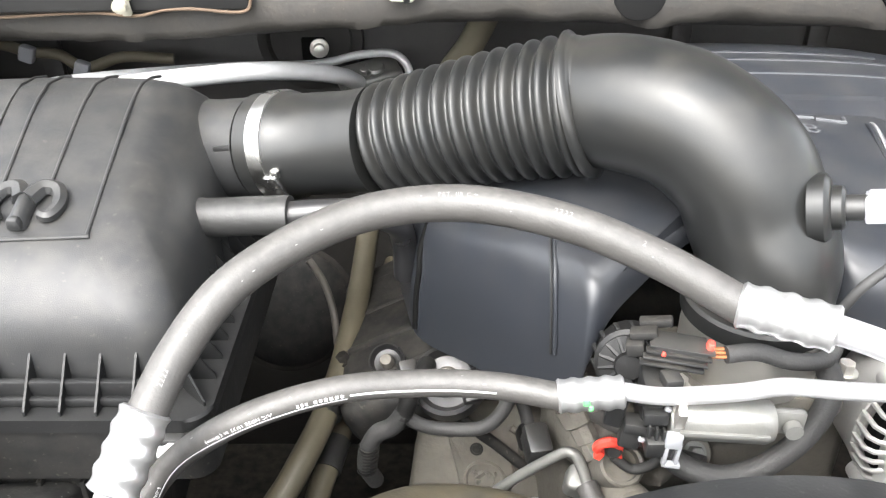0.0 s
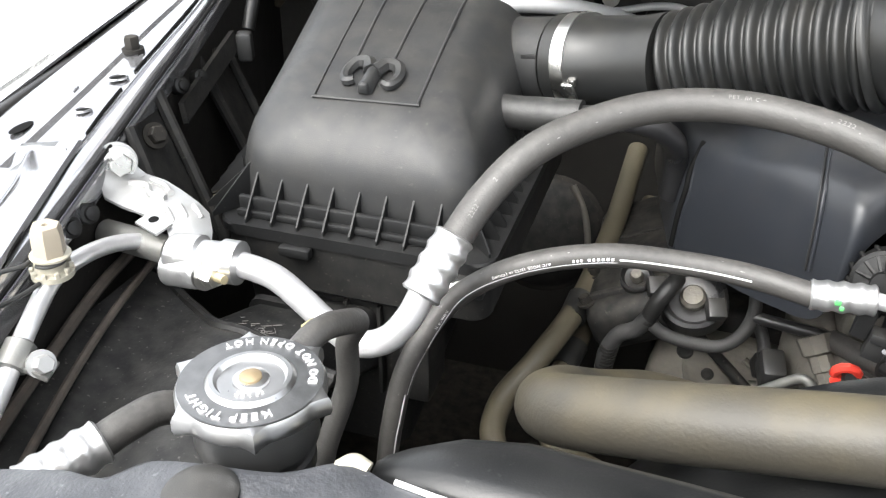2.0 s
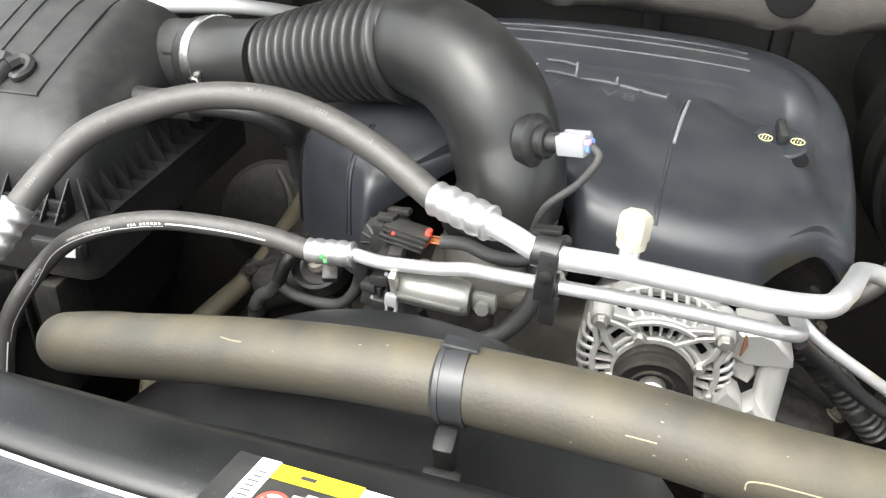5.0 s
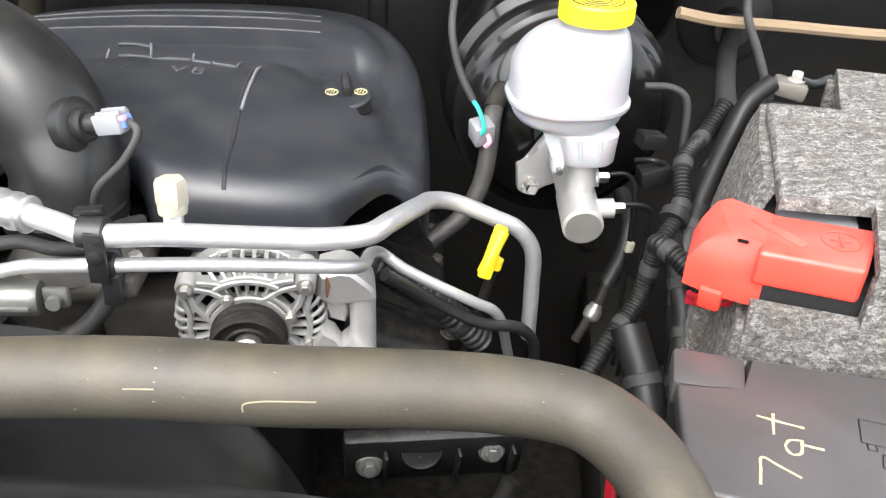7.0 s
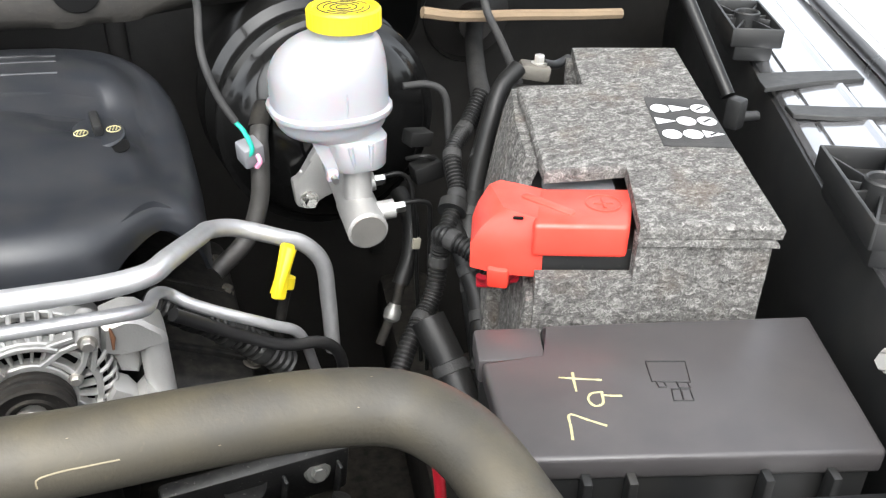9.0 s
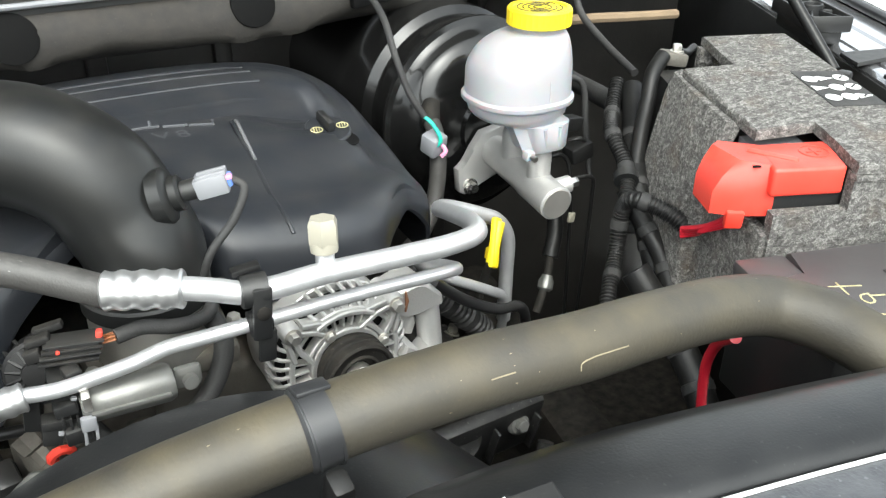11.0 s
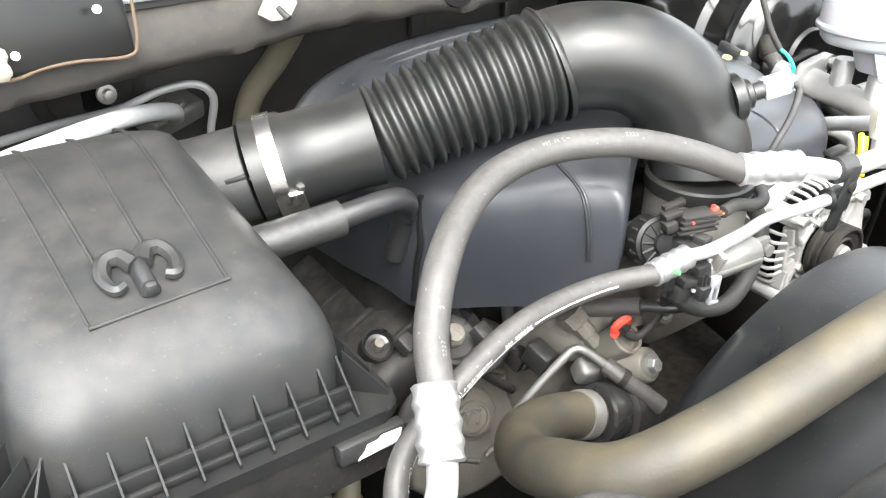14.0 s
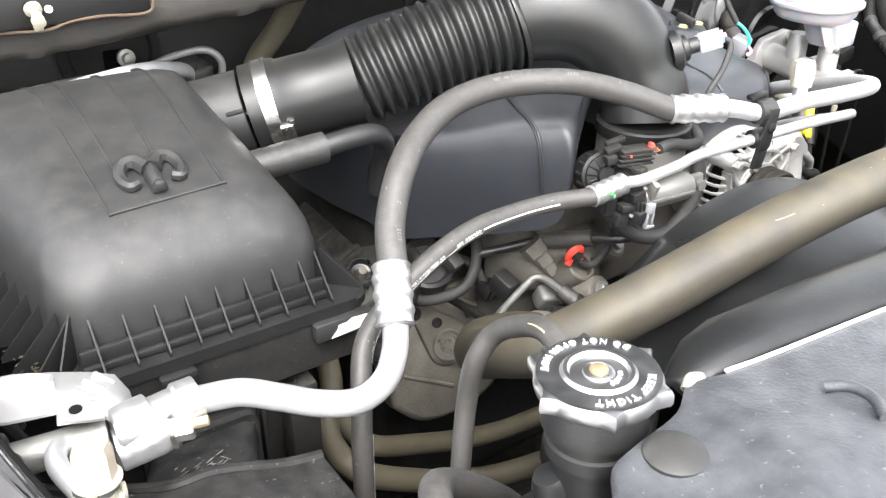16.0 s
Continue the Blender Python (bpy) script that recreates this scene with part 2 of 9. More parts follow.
def felt_material():
    m = bpy.data.materials.new("grey_felt")
    m.use_nodes = True
    n, l = m.node_tree.nodes, m.node_tree.links
    b = n["Principled BSDF"]
    tc = n.new("ShaderNodeTexCoord")
    mp = n.new("ShaderNodeMapping")
    mp.inputs["Scale"].default_value = (60, 95, 95)
    mp.inputs["Rotation"].default_value = (0, 0, radians(20))
    l.new(tc.outputs["Object"], mp.inputs["Vector"])
    a = n.new("ShaderNodeTexNoise")
    a.inputs["Scale"].default_value, a.inputs["Detail"].default_value, a.inputs["Distortion"].default_value = 1.6, 4, 1.2
    l.new(mp.outputs[0], a.inputs["Vector"])
    c = n.new("ShaderNodeTexNoise")
    c.inputs["Scale"].default_value, c.inputs["Detail"].default_value, c.inputs["Distortion"].default_value = 260, 4, 2.0
    l.new(tc.outputs["Object"], c.inputs["Vector"])
    mixn = n.new("ShaderNodeMixRGB")
    mixn.inputs[0].default_value = 0.5
    l.new(a.outputs["Fac"], mixn.inputs[1])
    l.new(c.outputs["Fac"], mixn.inputs[2])
    ramp = n.new("ShaderNodeValToRGB")
    e = ramp.color_ramp.elements
    e[0].position, e[0].color = 0.33, (0.05, 0.048, 0.045, 1)
    e[1].position, e[1].color = 0.66, (0.335, 0.325, 0.308, 1)
    mid = e.new(0.50)
    mid.color = (0.135, 0.131, 0.124, 1)
    l.new(mixn.outputs[0], ramp.inputs[0])
    big = n.new("ShaderNodeTexNoise")
    big.inputs["Scale"].default_value, big.inputs["Detail"].default_value = 22, 4
    l.new(tc.outputs["Object"], big.inputs["Vector"])
    st = n.new("ShaderNodeMapRange")
    st.inputs["From Min"].default_value, st.inputs["From Max"].default_value, st.inputs["To Max"].default_value = 0.55, 0.75, 0.45
    l.new(big.outputs["Fac"], st.inputs["Value"])
    stain = n.new("ShaderNodeMixRGB")
    stain.inputs[2].default_value = (0.14, 0.105, 0.075, 1)
    l.new(st.outputs[0], stain.inputs[0])
    l.new(ramp.outputs[0], stain.inputs[1])
    l.new(stain.outputs[0], b.inputs["Base Color"])
    b.inputs["Roughness"].default_value = 0.95
    b.inputs["Specular IOR Level"].default_value = 0.1
    bp = n.new("ShaderNodeBump")
    bp.inputs["Strength"].default_value, bp.inputs["Distance"].default_value = 1.0, 0.004
    l.new(mixn.outputs[0], bp.inputs["Height"])
    l.new(bp.outputs[0], b.inputs["Normal"])
    return m


M["felt"] = felt_material()

# ---- builders ----
ORIGIN = {}


def thing(name, at, label, category, group="", kind=""):
    """An Empty at the base of a thing; its parts are given in world coordinates."""
    ob = new(name)
    ob.empty_display_size = 0.02
    ob.location = at
    ORIGIN[ob.name] = Vector(at)
    return tagged(ob, label, category, group, kind)


def mesh_object(name, bm, material, origin, angle=38):
    for f in bm.faces:
        f.smooth = True
    bmesh.ops.recalc_face_normals(bm, faces=bm.faces)
    bmesh.ops.translate(bm, verts=bm.verts, vec=-Vector(origin))
    me = bpy.data.meshes.new(name)
    bm.to_mesh(me)
    bm.free()
    me.set_sharp_from_angle(angle=radians(angle))
    me.materials.append(material)
    return new(name, me)


def part(name, bm, material, parent, label="", angle=38):
    org = ORIGIN[parent.name]
    ob = mesh_object(name, bm, material, org, angle)
    ob.parent = parent
    ORIGIN[ob.name] = org
    if label:
        tagged(ob, label)
    return ob


def solo(name, bm, material, at, label, category, group="", kind="", angle=38):
    """A thing that is one mesh."""
    ob = mesh_object(name, bm, material, at, angle)
    ob.location = at
    ORIGIN[ob.name] = Vector(at)
    return tagged(ob, label, category, group, kind)


def spline(pts, n=8):
    """Points along a smooth curve through pts (centripetal Catmull-Rom)."""
    P = [Vector(p) for p in pts]
    P = [P[0] * 2 - P[1]] + P + [P[-1] * 2 - P[-2]]
    out = []
    for i in range(1, len(P) - 2):
        p0, p1, p2, p3 = P[i - 1:i + 3]
        t0 = 0.0
        t1 = t0 + max(1e-4, (p1 - p0).length) ** 0.5
        t2 = t1 + max(1e-4, (p2 - p1).length) ** 0.5
        t3 = t2 + max(1e-4, (p3 - p2).length) ** 0.5
        for k in range(n):
            t = t1 + (t2 - t1) * k / n
            a1 = p0 * ((t1 - t) / (t1 - t0)) + p1 * ((t - t0) / (t1 - t0))
            a2 = p1 * ((t2 - t) / (t2 - t1)) + p2 * ((t - t1) / (t2 - t1))
            a3 = p2 * ((t3 - t) / (t3 - t2)) + p3 * ((t - t2) / (t3 - t2))
            b1 = a1 * ((t2 - t) / (t2 - t0)) + a2 * ((t - t0) / (t2 - t0))
            b2 = a2 * ((t3 - t) / (t3 - t1)) + a3 * ((t - t1) / (t3 - t1))
            out.append(b1 * ((t2 - t) / (t2 - t1)) + b2 * ((t - t1) / (t2 - t1)))
    out.append(P[-2])
    return out


def frames_along(path):
    """Position, tangent and two cross directions along a path, carried without twist."""
    out = []
    side = None
    for i, p in enumerate(path):
        t = (path[min(i + 1, len(path) - 1)] - path[max(i - 1, 0)]).normalized()
        if side is None:
            ref = Vector((0, 0, 1)) if abs(t.z) < 0.9 else Vector((0, 1, 0))
            side = (ref - t * ref.dot(t)).normalized()
        else:
            side = (side - t * side.dot(t)).normalized()
        out.append((p, t, side, t.cross(side)))
    return out


def sweep(bm, path, radius, seg=20, caps=True, squash=1.0):
    """A round tube along path; radius is a number or a list, one for each point."""
    rings = []
    for i, (p, t, u, v) in enumerate(frames_along(path)):
        r = radius[i] if isinstance(radius, (list, tuple)) else radius
        rings.append([bm.verts.new(p + u * (r * squash * math.cos(2 * math.pi * k / seg)) + v * (r * math.sin(2 * math.pi * k / seg))) for k in range(seg)])
    for a, b in zip(rings, rings[1:]):
        for k in range(seg):
            bm.faces.new((a[k], a[(k + 1) % seg], b[(k + 1) % seg], b[k]))
    if caps:
        bm.faces.new(rings[0][::-1])
        bm.faces.new(rings[-1])
    return bm


def tube(pts, r, seg=20, n=8, caps=True):
    return sweep(bmesh.new(), spline(pts, n), r, seg, caps)


def rod(bm, a, b, r, seg=14, r2=None):
    return sweep(bm, [Vector(a), Vector(b)], [r, r if r2 is None else r2], seg)


def lathe(bm, profile, at, axis=(0, 0, 1), seg=32, lobes=0, depth=0.0, lobe_from=0.0):
    """Turn a profile of (radius, height) round an axis through at."""
    q = Vector((0, 0, 1)).rotation_difference(Vector(axis).normalized()).to_matrix()
    rings = []
    for r, h in profile:
        ring = []
        for k in range(seg):
            a = 2 * math.pi * k / seg
            rr = r
            if lobes and r > lobe_from:
                rr = r * (1 - depth * min(1.0, 1.9 * abs(math.sin(lobes * a / 2))) ** 0.75)
            ring.append(bm.verts.new(Vector(at) + q @ Vector((rr * math.cos(a), rr * math.sin(a), h))))
        rings.append(ring)
    for a, b in zip(rings, rings[1:]):
        for k in range(seg):
            bm.faces.new((a[k], a[(k + 1) % seg], b[(k + 1) % seg], b[k]))
    bm.faces.new(rings[0][::-1])
    bm.faces.new(rings[-1])
    return bm


def box(bm, centre, size, rot=(0, 0, 0), bevel=0.0, segs=2, taper=(1, 1)):
    """A box with rounded edges; taper narrows its top."""
    made = bmesh.ops.create_cube(bm, size=1.0)["verts"]
    for v in made:
        if v.co.z > 0:
            v.co.x *= taper[0]
            v.co.y *= taper[1]
        v.co = Vector((v.co.x * size[0], v.co.y * size[1], v.co.z * size[2]))
    if bevel > 0:
        edges = list({e for v in made for e in v.link_edges})
        res = bmesh.ops.bevel(bm, geom=edges, offset=bevel, segments=segs, profile=0.5, affect='EDGES')
        made = list({v for f in res["faces"] for v in f.verts} | {v for v in made if v.is_valid})
    m = pose(*centre, *rot)
    for v in made:
        v.co = m @ v.co
    return bm


def prism(bm, outline, z0, z1, bevel=0.0, segs=2, m=None):
    """An upright slab from a plan outline [(x, y), ...], z0 and z1 numbers."""
    lo = [bm.verts.new((x, y, z0)) for x, y in outline]
    hi = [bm.verts.new((x, y, z1)) for x, y in outline]
    n = len(outline)
    faces = [bm.faces.new(lo[::-1]), bm.faces.new(hi)]
    for k in range(n):
        faces.append(bm.faces.new((lo[k], lo[(k + 1) % n], hi[(k + 1) % n], hi[k])))
    verts = lo + hi
    if bevel > 0:
        edges = list({e for f in faces for e in f.edges})
        res = bmesh.ops.bevel(bm, geom=edges, offset=bevel, segments=segs, profile=0.5, affect='EDGES')
        verts = list({v for f in res["faces"] for v in f.verts} | {v for v in verts if v.is_valid})
    if m is not None:
        for v in verts:
            v.co = m @ v.co
    return bm


def loft(bm, rings, cap0=True, cap1=True, closed=True):
    """Skin a list of rings with equal numbers of points."""
    R = [[bm.verts.new(p) for p in ring] for ring in rings]
    n = len(R[0])
    for a, b in zip(R, R[1:]):
        for k in range(n if closed else n - 1):
            bm.faces.new((a[k], a[(k + 1) % n], b[(k + 1) % n], b[k]))
    if cap0:
        bm.faces.new(R[0][::-1])
    if cap1:
        bm.faces.new(R[-1])
    return bm


def rounded_rect(w, d, r, n=6):
    """A plan outline with rounded corners, centred."""
    pts = []
    for cx, cy, a0 in ((w / 2 - r, d / 2 - r, 0), (-w / 2 + r, d / 2 - r, 90), (-w / 2 + r, -d / 2 + r, 180), (w / 2 - r, -d / 2 + r, 270)):
        for k in range(n + 1):
            a = radians(a0 + 90 * k / n)
            pts.append((cx + r * math.cos(a), cy + r * math.sin(a)))
    return pts


def sheet(bm, pts_grid, thick, down=(0, 0, -1)):
    """A thick skin over a grid of points [row][column]."""
    d = Vector(down) * thick
    top = [[bm.verts.new(p) for p in row] for row in pts_grid]
    low = [[bm.verts.new(Vector(p) + d) for p in row] for row in pts_grid]
    nr, nc = len(top), len(top[0])
    for i in range(nr - 1):
        for j in range(nc - 1):
            bm.faces.new((top[i][j], top[i][j + 1], top[i + 1][j + 1], top[i + 1][j]))
            bm.faces.new((low[i][j], low[i + 1][j], low[i + 1][j + 1], low[i][j + 1]))
    for j in range(nc - 1):
        bm.faces.new((top[0][j], low[0][j], low[0][j + 1], top[0][j + 1]))
        bm.faces.new((top[-1][j], top[-1][j + 1], low[-1][j + 1], low[-1][j]))
    for i in range(nr - 1):
        bm.faces.new((top[i][0], top[i + 1][0], low[i + 1][0], low[i][0]))
        bm.faces.new((top[i][-1], low[i][-1], low[i + 1][-1], top[i + 1][-1]))
    return bm


def hexbolt(bm, at, axis, r=0.008, h=0.006, washer=True):
    axis = Vector(axis).normalized()
    p = Vector(at)
    if washer:
        lathe(bm, [(r * 1.45, 0), (r * 1.45, h * 0.3)], p, axis, 20)
        p = p + axis * h * 0.3
    lathe(bm, [(r, 0), (r, h * 0.85), (r * 0.86, h)], p, axis, 6)
    return bm


GLYPHS = {}


def glyph(ch):
    """The outline of one character of the built-in font as vertices and faces, 1 unit high."""
    if ch not in GLYPHS:
        cu = bpy.data.curves.new("glyph", 'FONT')
        cu.body = ch
        cu.resolution_u = 2
        ob = new("glyph", cu)
        bpy.context.view_layer.update()
        me = ob.evaluated_get(bpy.context.evaluated_depsgraph_get()).to_mesh()
        vs = [v.co.copy() for v in me.vertices]
        fs = [tuple(p.vertices) for p in me.polygons]
        GLYPHS[ch] = (vs, fs, max([v.x for v in vs], default=0.3))
        bpy.data.objects.remove(ob)
        bpy.data.curves.remove(cu)
    return GLYPHS[ch]


def write(bm, text, place, size, gap=0.12):
    """Set text so that place(s, h) gives the world point s metres along and h metres up."""
    s = 0.0
    for ch in text:
        if ch == " ":
            s += size * 0.35
            continue
        vs, fs, w = glyph(ch)
        made = [bm.verts.new(place(s + v.x * size, v.y * size)) for v in vs]
        for f in fs:
            try:
                bm.faces.new([made[i] for i in f])
            except ValueError:
                pass
        s += (w + gap) * size
    return s

# ---- setting: ground, bay walls, fenders, cowl, hood ----
def flat_grid(x0, x1, y0, y1, z, n):
    bm = bmesh.new()
    bmesh.ops.create_grid(bm, x_segments=n, y_segments=n, size=0.5)
    for v in bm.verts:
        v.co = Vector((x0 + (v.co.x + 0.5) * (x1 - x0), y0 + (v.co.y + 0.5) * (y1 - y0), z))
    return bm


solo("ground", flat_grid(-300, 300, -300, 300, 0.0, 8), M["ground"], (0, 0, 0), "pale concrete yard under the parked truck", "ground", kind="structure")

# plain low wall added out of view; it blocks low light in front of the truck
bm = bmesh.new()
box(bm, (0.0, -6.0, 0.6), (30.0, 0.3, 1.2), bevel=0.02)
solo("unseen_front_wall", bm, M["wall"], (0.0, -6.0, 0.0), "low plain grey wall added out of view to block low sky light", "wall", kind="structure")
# firewall behind the engine
bm = bmesh.new()
box(bm, (0.40, 1.19, 0.85), (2.7, 0.03, 1.0), bevel=0.004)
wall = solo("firewall", bm, M["firewall"], (0.25, 1.19, 0.35), "grimy black painted firewall at the back of the engine bay", "firewall", kind="structure")
for at, r in (((-0.185, 1.172, 1.19), 0.075), ((1.10, 1.172, 1.17), 0.085), ((0.05, 1.172, 0.95), 0.10)):
    part("embossed_disc", lathe(bmesh.new(), [(r, 0), (r * 0.97, 0.008), (r * 0.80, 0.010), (r * 0.74, 0.004), (r * 0.1, 0.004)], at, (0, -1, 0), 40), M["firewall"], wall)
for x in (-0.55, 0.33, 0.52, 0.92):
    part("stiffening_rib", box(bmesh.new(), (x, 1.170, 1.0), (0.03, 0.016, 0.55), bevel=0.006), M["firewall"], wall)
stud = thing("firewall_stud", (-0.173, 1.165, 1.165), "zinc stud with a square slot on the dusty firewall", "stud")
part("slot", box(bmesh.new(), (-0.180, 1.164, 1.176), (0.034, 0.006, 0.034), (0, 0, 0), 0.003), M["dark"], stud, "dark square slot")
part("nut", lathe(bmesh.new(), [(0.005, 0), (0.005, 0.012), (0.013, 0.012), (0.013, 0.018), (0.008, 0.019), (0.007, 0.028), (0.003, 0.029)], (-0.171, 1.160, 1.182), (0.1, -1, 0.1), 14), M["dullalu"], stud)

# undertray and lower cross member close the bay below
solo("undertray", flat_grid(-0.9, 1.6, -0.4, 1.2, 0.42, 6), M["dirt"], (0.2, 0.4, 0.42), "oily black undertray below the engine", "undertray", kind="structure")

LF_IN = [(-0.410, 0.10), (-0.446, 0.250), (-0.457, 0.292), (-0.481, 0.386), (-0.515, 0.517), (-0.562, 0.703), (-0.70, 1.15)]
LF_OUT = [(-0.555, 0.08), (-0.590, 0.260), (-0.606, 0.394), (-0.624, 0.570), (-0.634, 0.690), (-0.66, 0.90), (-0.78, 1.15)]
RF_IN = [(0.895, 0.02), (0.948, 0.120), (1.006, 0.233), (1.168, 0.509), (1.358, 0.84), (1.54, 1.15)]
RF_OUT = [(1.00, -0.05), (1.06, 0.06), (1.14, 0.20), (1.315, 0.50), (1.49, 0.80), (1.70, 1.15)]


def left_drop(y):
    """How far the left rail lies below its level height: it falls towards the front."""
    return -0.0215 + 0.10 * (min(y, 0.80) - 0.397)


def fender(name, inner, outer, side, label):
    fen = thing(name, (*inner[1], 1.20), label, "fender", kind="structure")
    a, b = spline([(x, y, 0) for x, y in inner], 6), spline([(x, y, 0) for x, y in outer], 6)
    n = min(len(a), len(b))
    a, b = a[:n], b[:n]
    rows = []
    for p, q in zip(a, b):
        across = (q - p)
        def at(f, z):
            y = p.y + across.y * f
            return Vector((p.x + across.x * f, y, z + (left_drop(y) if side < 0 else 0.0)))
        rows.append([at(-0.02, 1.222), at(0.0, 1.244), at(0.03, 1.249), at(0.06, 1.250), at(0.14, 1.2505), at(0.155, 1.2485), at(0.175, 1.2485), at(0.19, 1.2515), at(0.50, 1.2525), at(0.54, 1.2555), at(0.57, 1.2555), at(0.61, 1.2525), at(0.80, 1.2535), at(0.92, 1.254)])
    part("flange", sheet(bmesh.new(), rows, 0.004), M["paint"], fen, "black painted sheet steel flange with creases", angle=14)
    seal = [Vector((p.x + (q.x - p.x) * 0.97, p.y + (q.y - p.y) * 0.97, 1.262 + (left_drop(p.y) if side < 0 else 0.0))) for p, q in zip(a, b)]
    part("seal", sweep(bmesh.new(), seal, 0.008, 10), M["shinyrubber"], fen, "black rubber weather seal")
    rows = []
    for p, q in zip(a, b):
        d = (q - p).normalized()
        rows.append([Vector((q.x + d.x * f, q.y + d.y * f, z + (left_drop(q.y) if side < 0 else 0.0))) for f, z in ((0.0, 1.258), (0.03, 1.258), (0.055, 1.245), (0.075, 1.20), (0.085, 1.05), (0.09, 0.6))])
    part("outer_skin", sheet(bmesh.new(), rows, 0.003), M["paint"], fen, "glossy black outer fender panel")
    # inner apron wall
    rows = []
    for p, q in zip(a, b):
        d = (q - p).normalized()
        rows.append([Vector((p.x + d.x * f, p.y + d.y * f, z + (left_drop(p.y) if side < 0 and z > 1.2 else 0.0))) for f, z in ((0.004, 1.235), (0.010, 1.16), (0.016, 1.13), (0.02, 0.95), (0.025, 0.42))])
    part("apron", sheet(bmesh.new(), rows, 0.004, (side, 0, 0)), M["dirt"], fen, "grimy black inner apron wall")
    return fen


left_fender = fender("fender_left", LF_IN, LF_OUT, -1, "black painted inner fender rail with bolt and slots")
right_fender = fender("fender_right", RF_IN, RF_OUT, 1, "black painted inner fender rail with tape strips")


def along(pts, y):
    """x of a plan line at y."""
    for (x0, y0), (x1, y1) in zip(pts, pts[1:]):
        if y0 <= y <= y1:
            return x0 + (x1 - x0) * (y - y0) / (y1 - y0)
    return pts[-1][0]


# bolt, holes and slot on the left flange
bm = bmesh.new()
hexbolt(bm, (-0.564, 0.563, 1.2475), (0, 0, 1), 0.0075, 0.012)
part("flange_bolt", bm, M["dirt"], left_fender, "dull flange bolt")
def flange_hole(x, y, z, a, b, turn, label, rim=False):
    """A dark opening of half axes a and b let into the flange, with a rolled rim."""
    bm = bmesh.new()
    lathe(bm, [(1.0, 0), (1.0, 0.15)], (0, 0, 0), (0, 0, 1), 24)
    for v in bm.verts:
        v.co = pose(x, y, z, 0, 0, turn) @ Vector((v.co.x * a, v.co.y * b, v.co.z * 0.004))
    slot = part("slot", bm, M["dark"], left_fender, label)
    if rim:
        ring = [pose(x, y, z + 0.0006, 0, 0, turn) @ Vector((a * 1.12 * math.cos(k * math.pi / 12), b * 1.12 * math.sin(k * math.pi / 12), 0)) for k in range(25)]
        part("slot_rim", sweep(bmesh.new(), ring, 0.0013, 6), M["paint"], slot)


flange_hole(-0.565, 0.4015, 1.2330, 0.0140, 0.0058, 92, "oblong dark slot")
flange_hole(-0.541, 0.505, 1.2430, 0.0080, 0.0055, 60, "round hole at the seam", True)
flange_hole(-0.533, 0.442, 1.2367, 0.0062, 0.0042, 60, "small pressed hole", True)


def on_rail(x, y, up=0.0):
    return Vector((x, y, 1.2515 + up + left_drop(y)))


for pts in (((-0.444, 0.215), (-0.455, 0.257), (-0.472, 0.304), (-0.487, 0.350), (-0.501, 0.391)), ((-0.506, 0.410), (-0.517, 0.448), (-0.527, 0.489)), ((-0.536, 0.524), (-0.553, 0.604), (-0.575, 0.703), (-0.64, 0.92))):
    part("seam", sweep(bmesh.new(), spline([on_rail(x, y, 0.0012) for x, y in pts], 5), 0.0014, 6), M["dark"], left_fender, "dark open seam between two sheets")
for f, dz, r, m in ((0.0, -0.0165, 0.0016, "dark"), (0.0, -0.0245, 0.0022, "paint")):
    part("lip_line", sweep(bmesh.new(), [on_rail(p.x + 0.003, p.y, dz + 0.010) for p in spline([(x, y, 0) for x, y in LF_IN], 5)], r, 6), M[m], left_fender)
bm = bmesh.new()
lap_outline = [(-0.502, 0.395), (-0.522, 0.387), (-0.545, 0.378), (-0.538, 0.362), (-0.526, 0.343), (-0.545, 0.340), (-0.575, 0.342), (-0.566, 0.25), (-0.545, 0.10), (-0.430, 0.10), (-0.447, 0.228), (-0.474, 0.308)]
top = [[on_rail(x, y, 0.0040) for x, y in lap_outline], [on_rail(x, y, 0.0015) + (Vector((x, y, 0)) - Vector((-0.505, 0.26, 0))).normalized() * 0.004 for x, y in lap_outline]]
loft(bm, [top[1], top[0]])
lap = part("lapped_sheet", bm, M["paint"], left_fender, "lapped front sheet of the rail")
for pts in (((-0.503, 0.380), (-0.528, 0.372), (-0.522, 0.352), (-0.510, 0.330), (-0.494, 0.28)), ((-0.470, 0.287), (-0.488, 0.275), (-0.520, 0.268), (-0.555, 0.268))):
    part("pressed_crease", sweep(bmesh.new(), spline([on_rail(x, y, 0.0035) for x, y in pts], 5), 0.0018, 8), M["paint"], lap)
part("pressed_mark", sweep(bmesh.new(), spline([on_rail(x, y, 0.0015) for x, y in ((-0.587, 0.467), (-0.578, 0.482), (-0.570, 0.483), (-0.566, 0.470))], 4), 0.0016, 8), M["paint"], left_fender)
# gusset plates and braces on the apron
def quad_plate(a, b, c, d, t=0.004):
    """A thin plate over four corners given in order."""
    a, b, c, d = (Vector(p) for p in (a, b, c, d))
    n = (b - a).cross(d - a).normalized() * t
    bm = bmesh.new()
    rows = [[a.lerp(b, f).lerp(d.lerp(c, f), g) for f in (0, 0.5, 1)] for g in (0, 0.5, 1)]
    return sheet(bm, rows, 1.0, n)


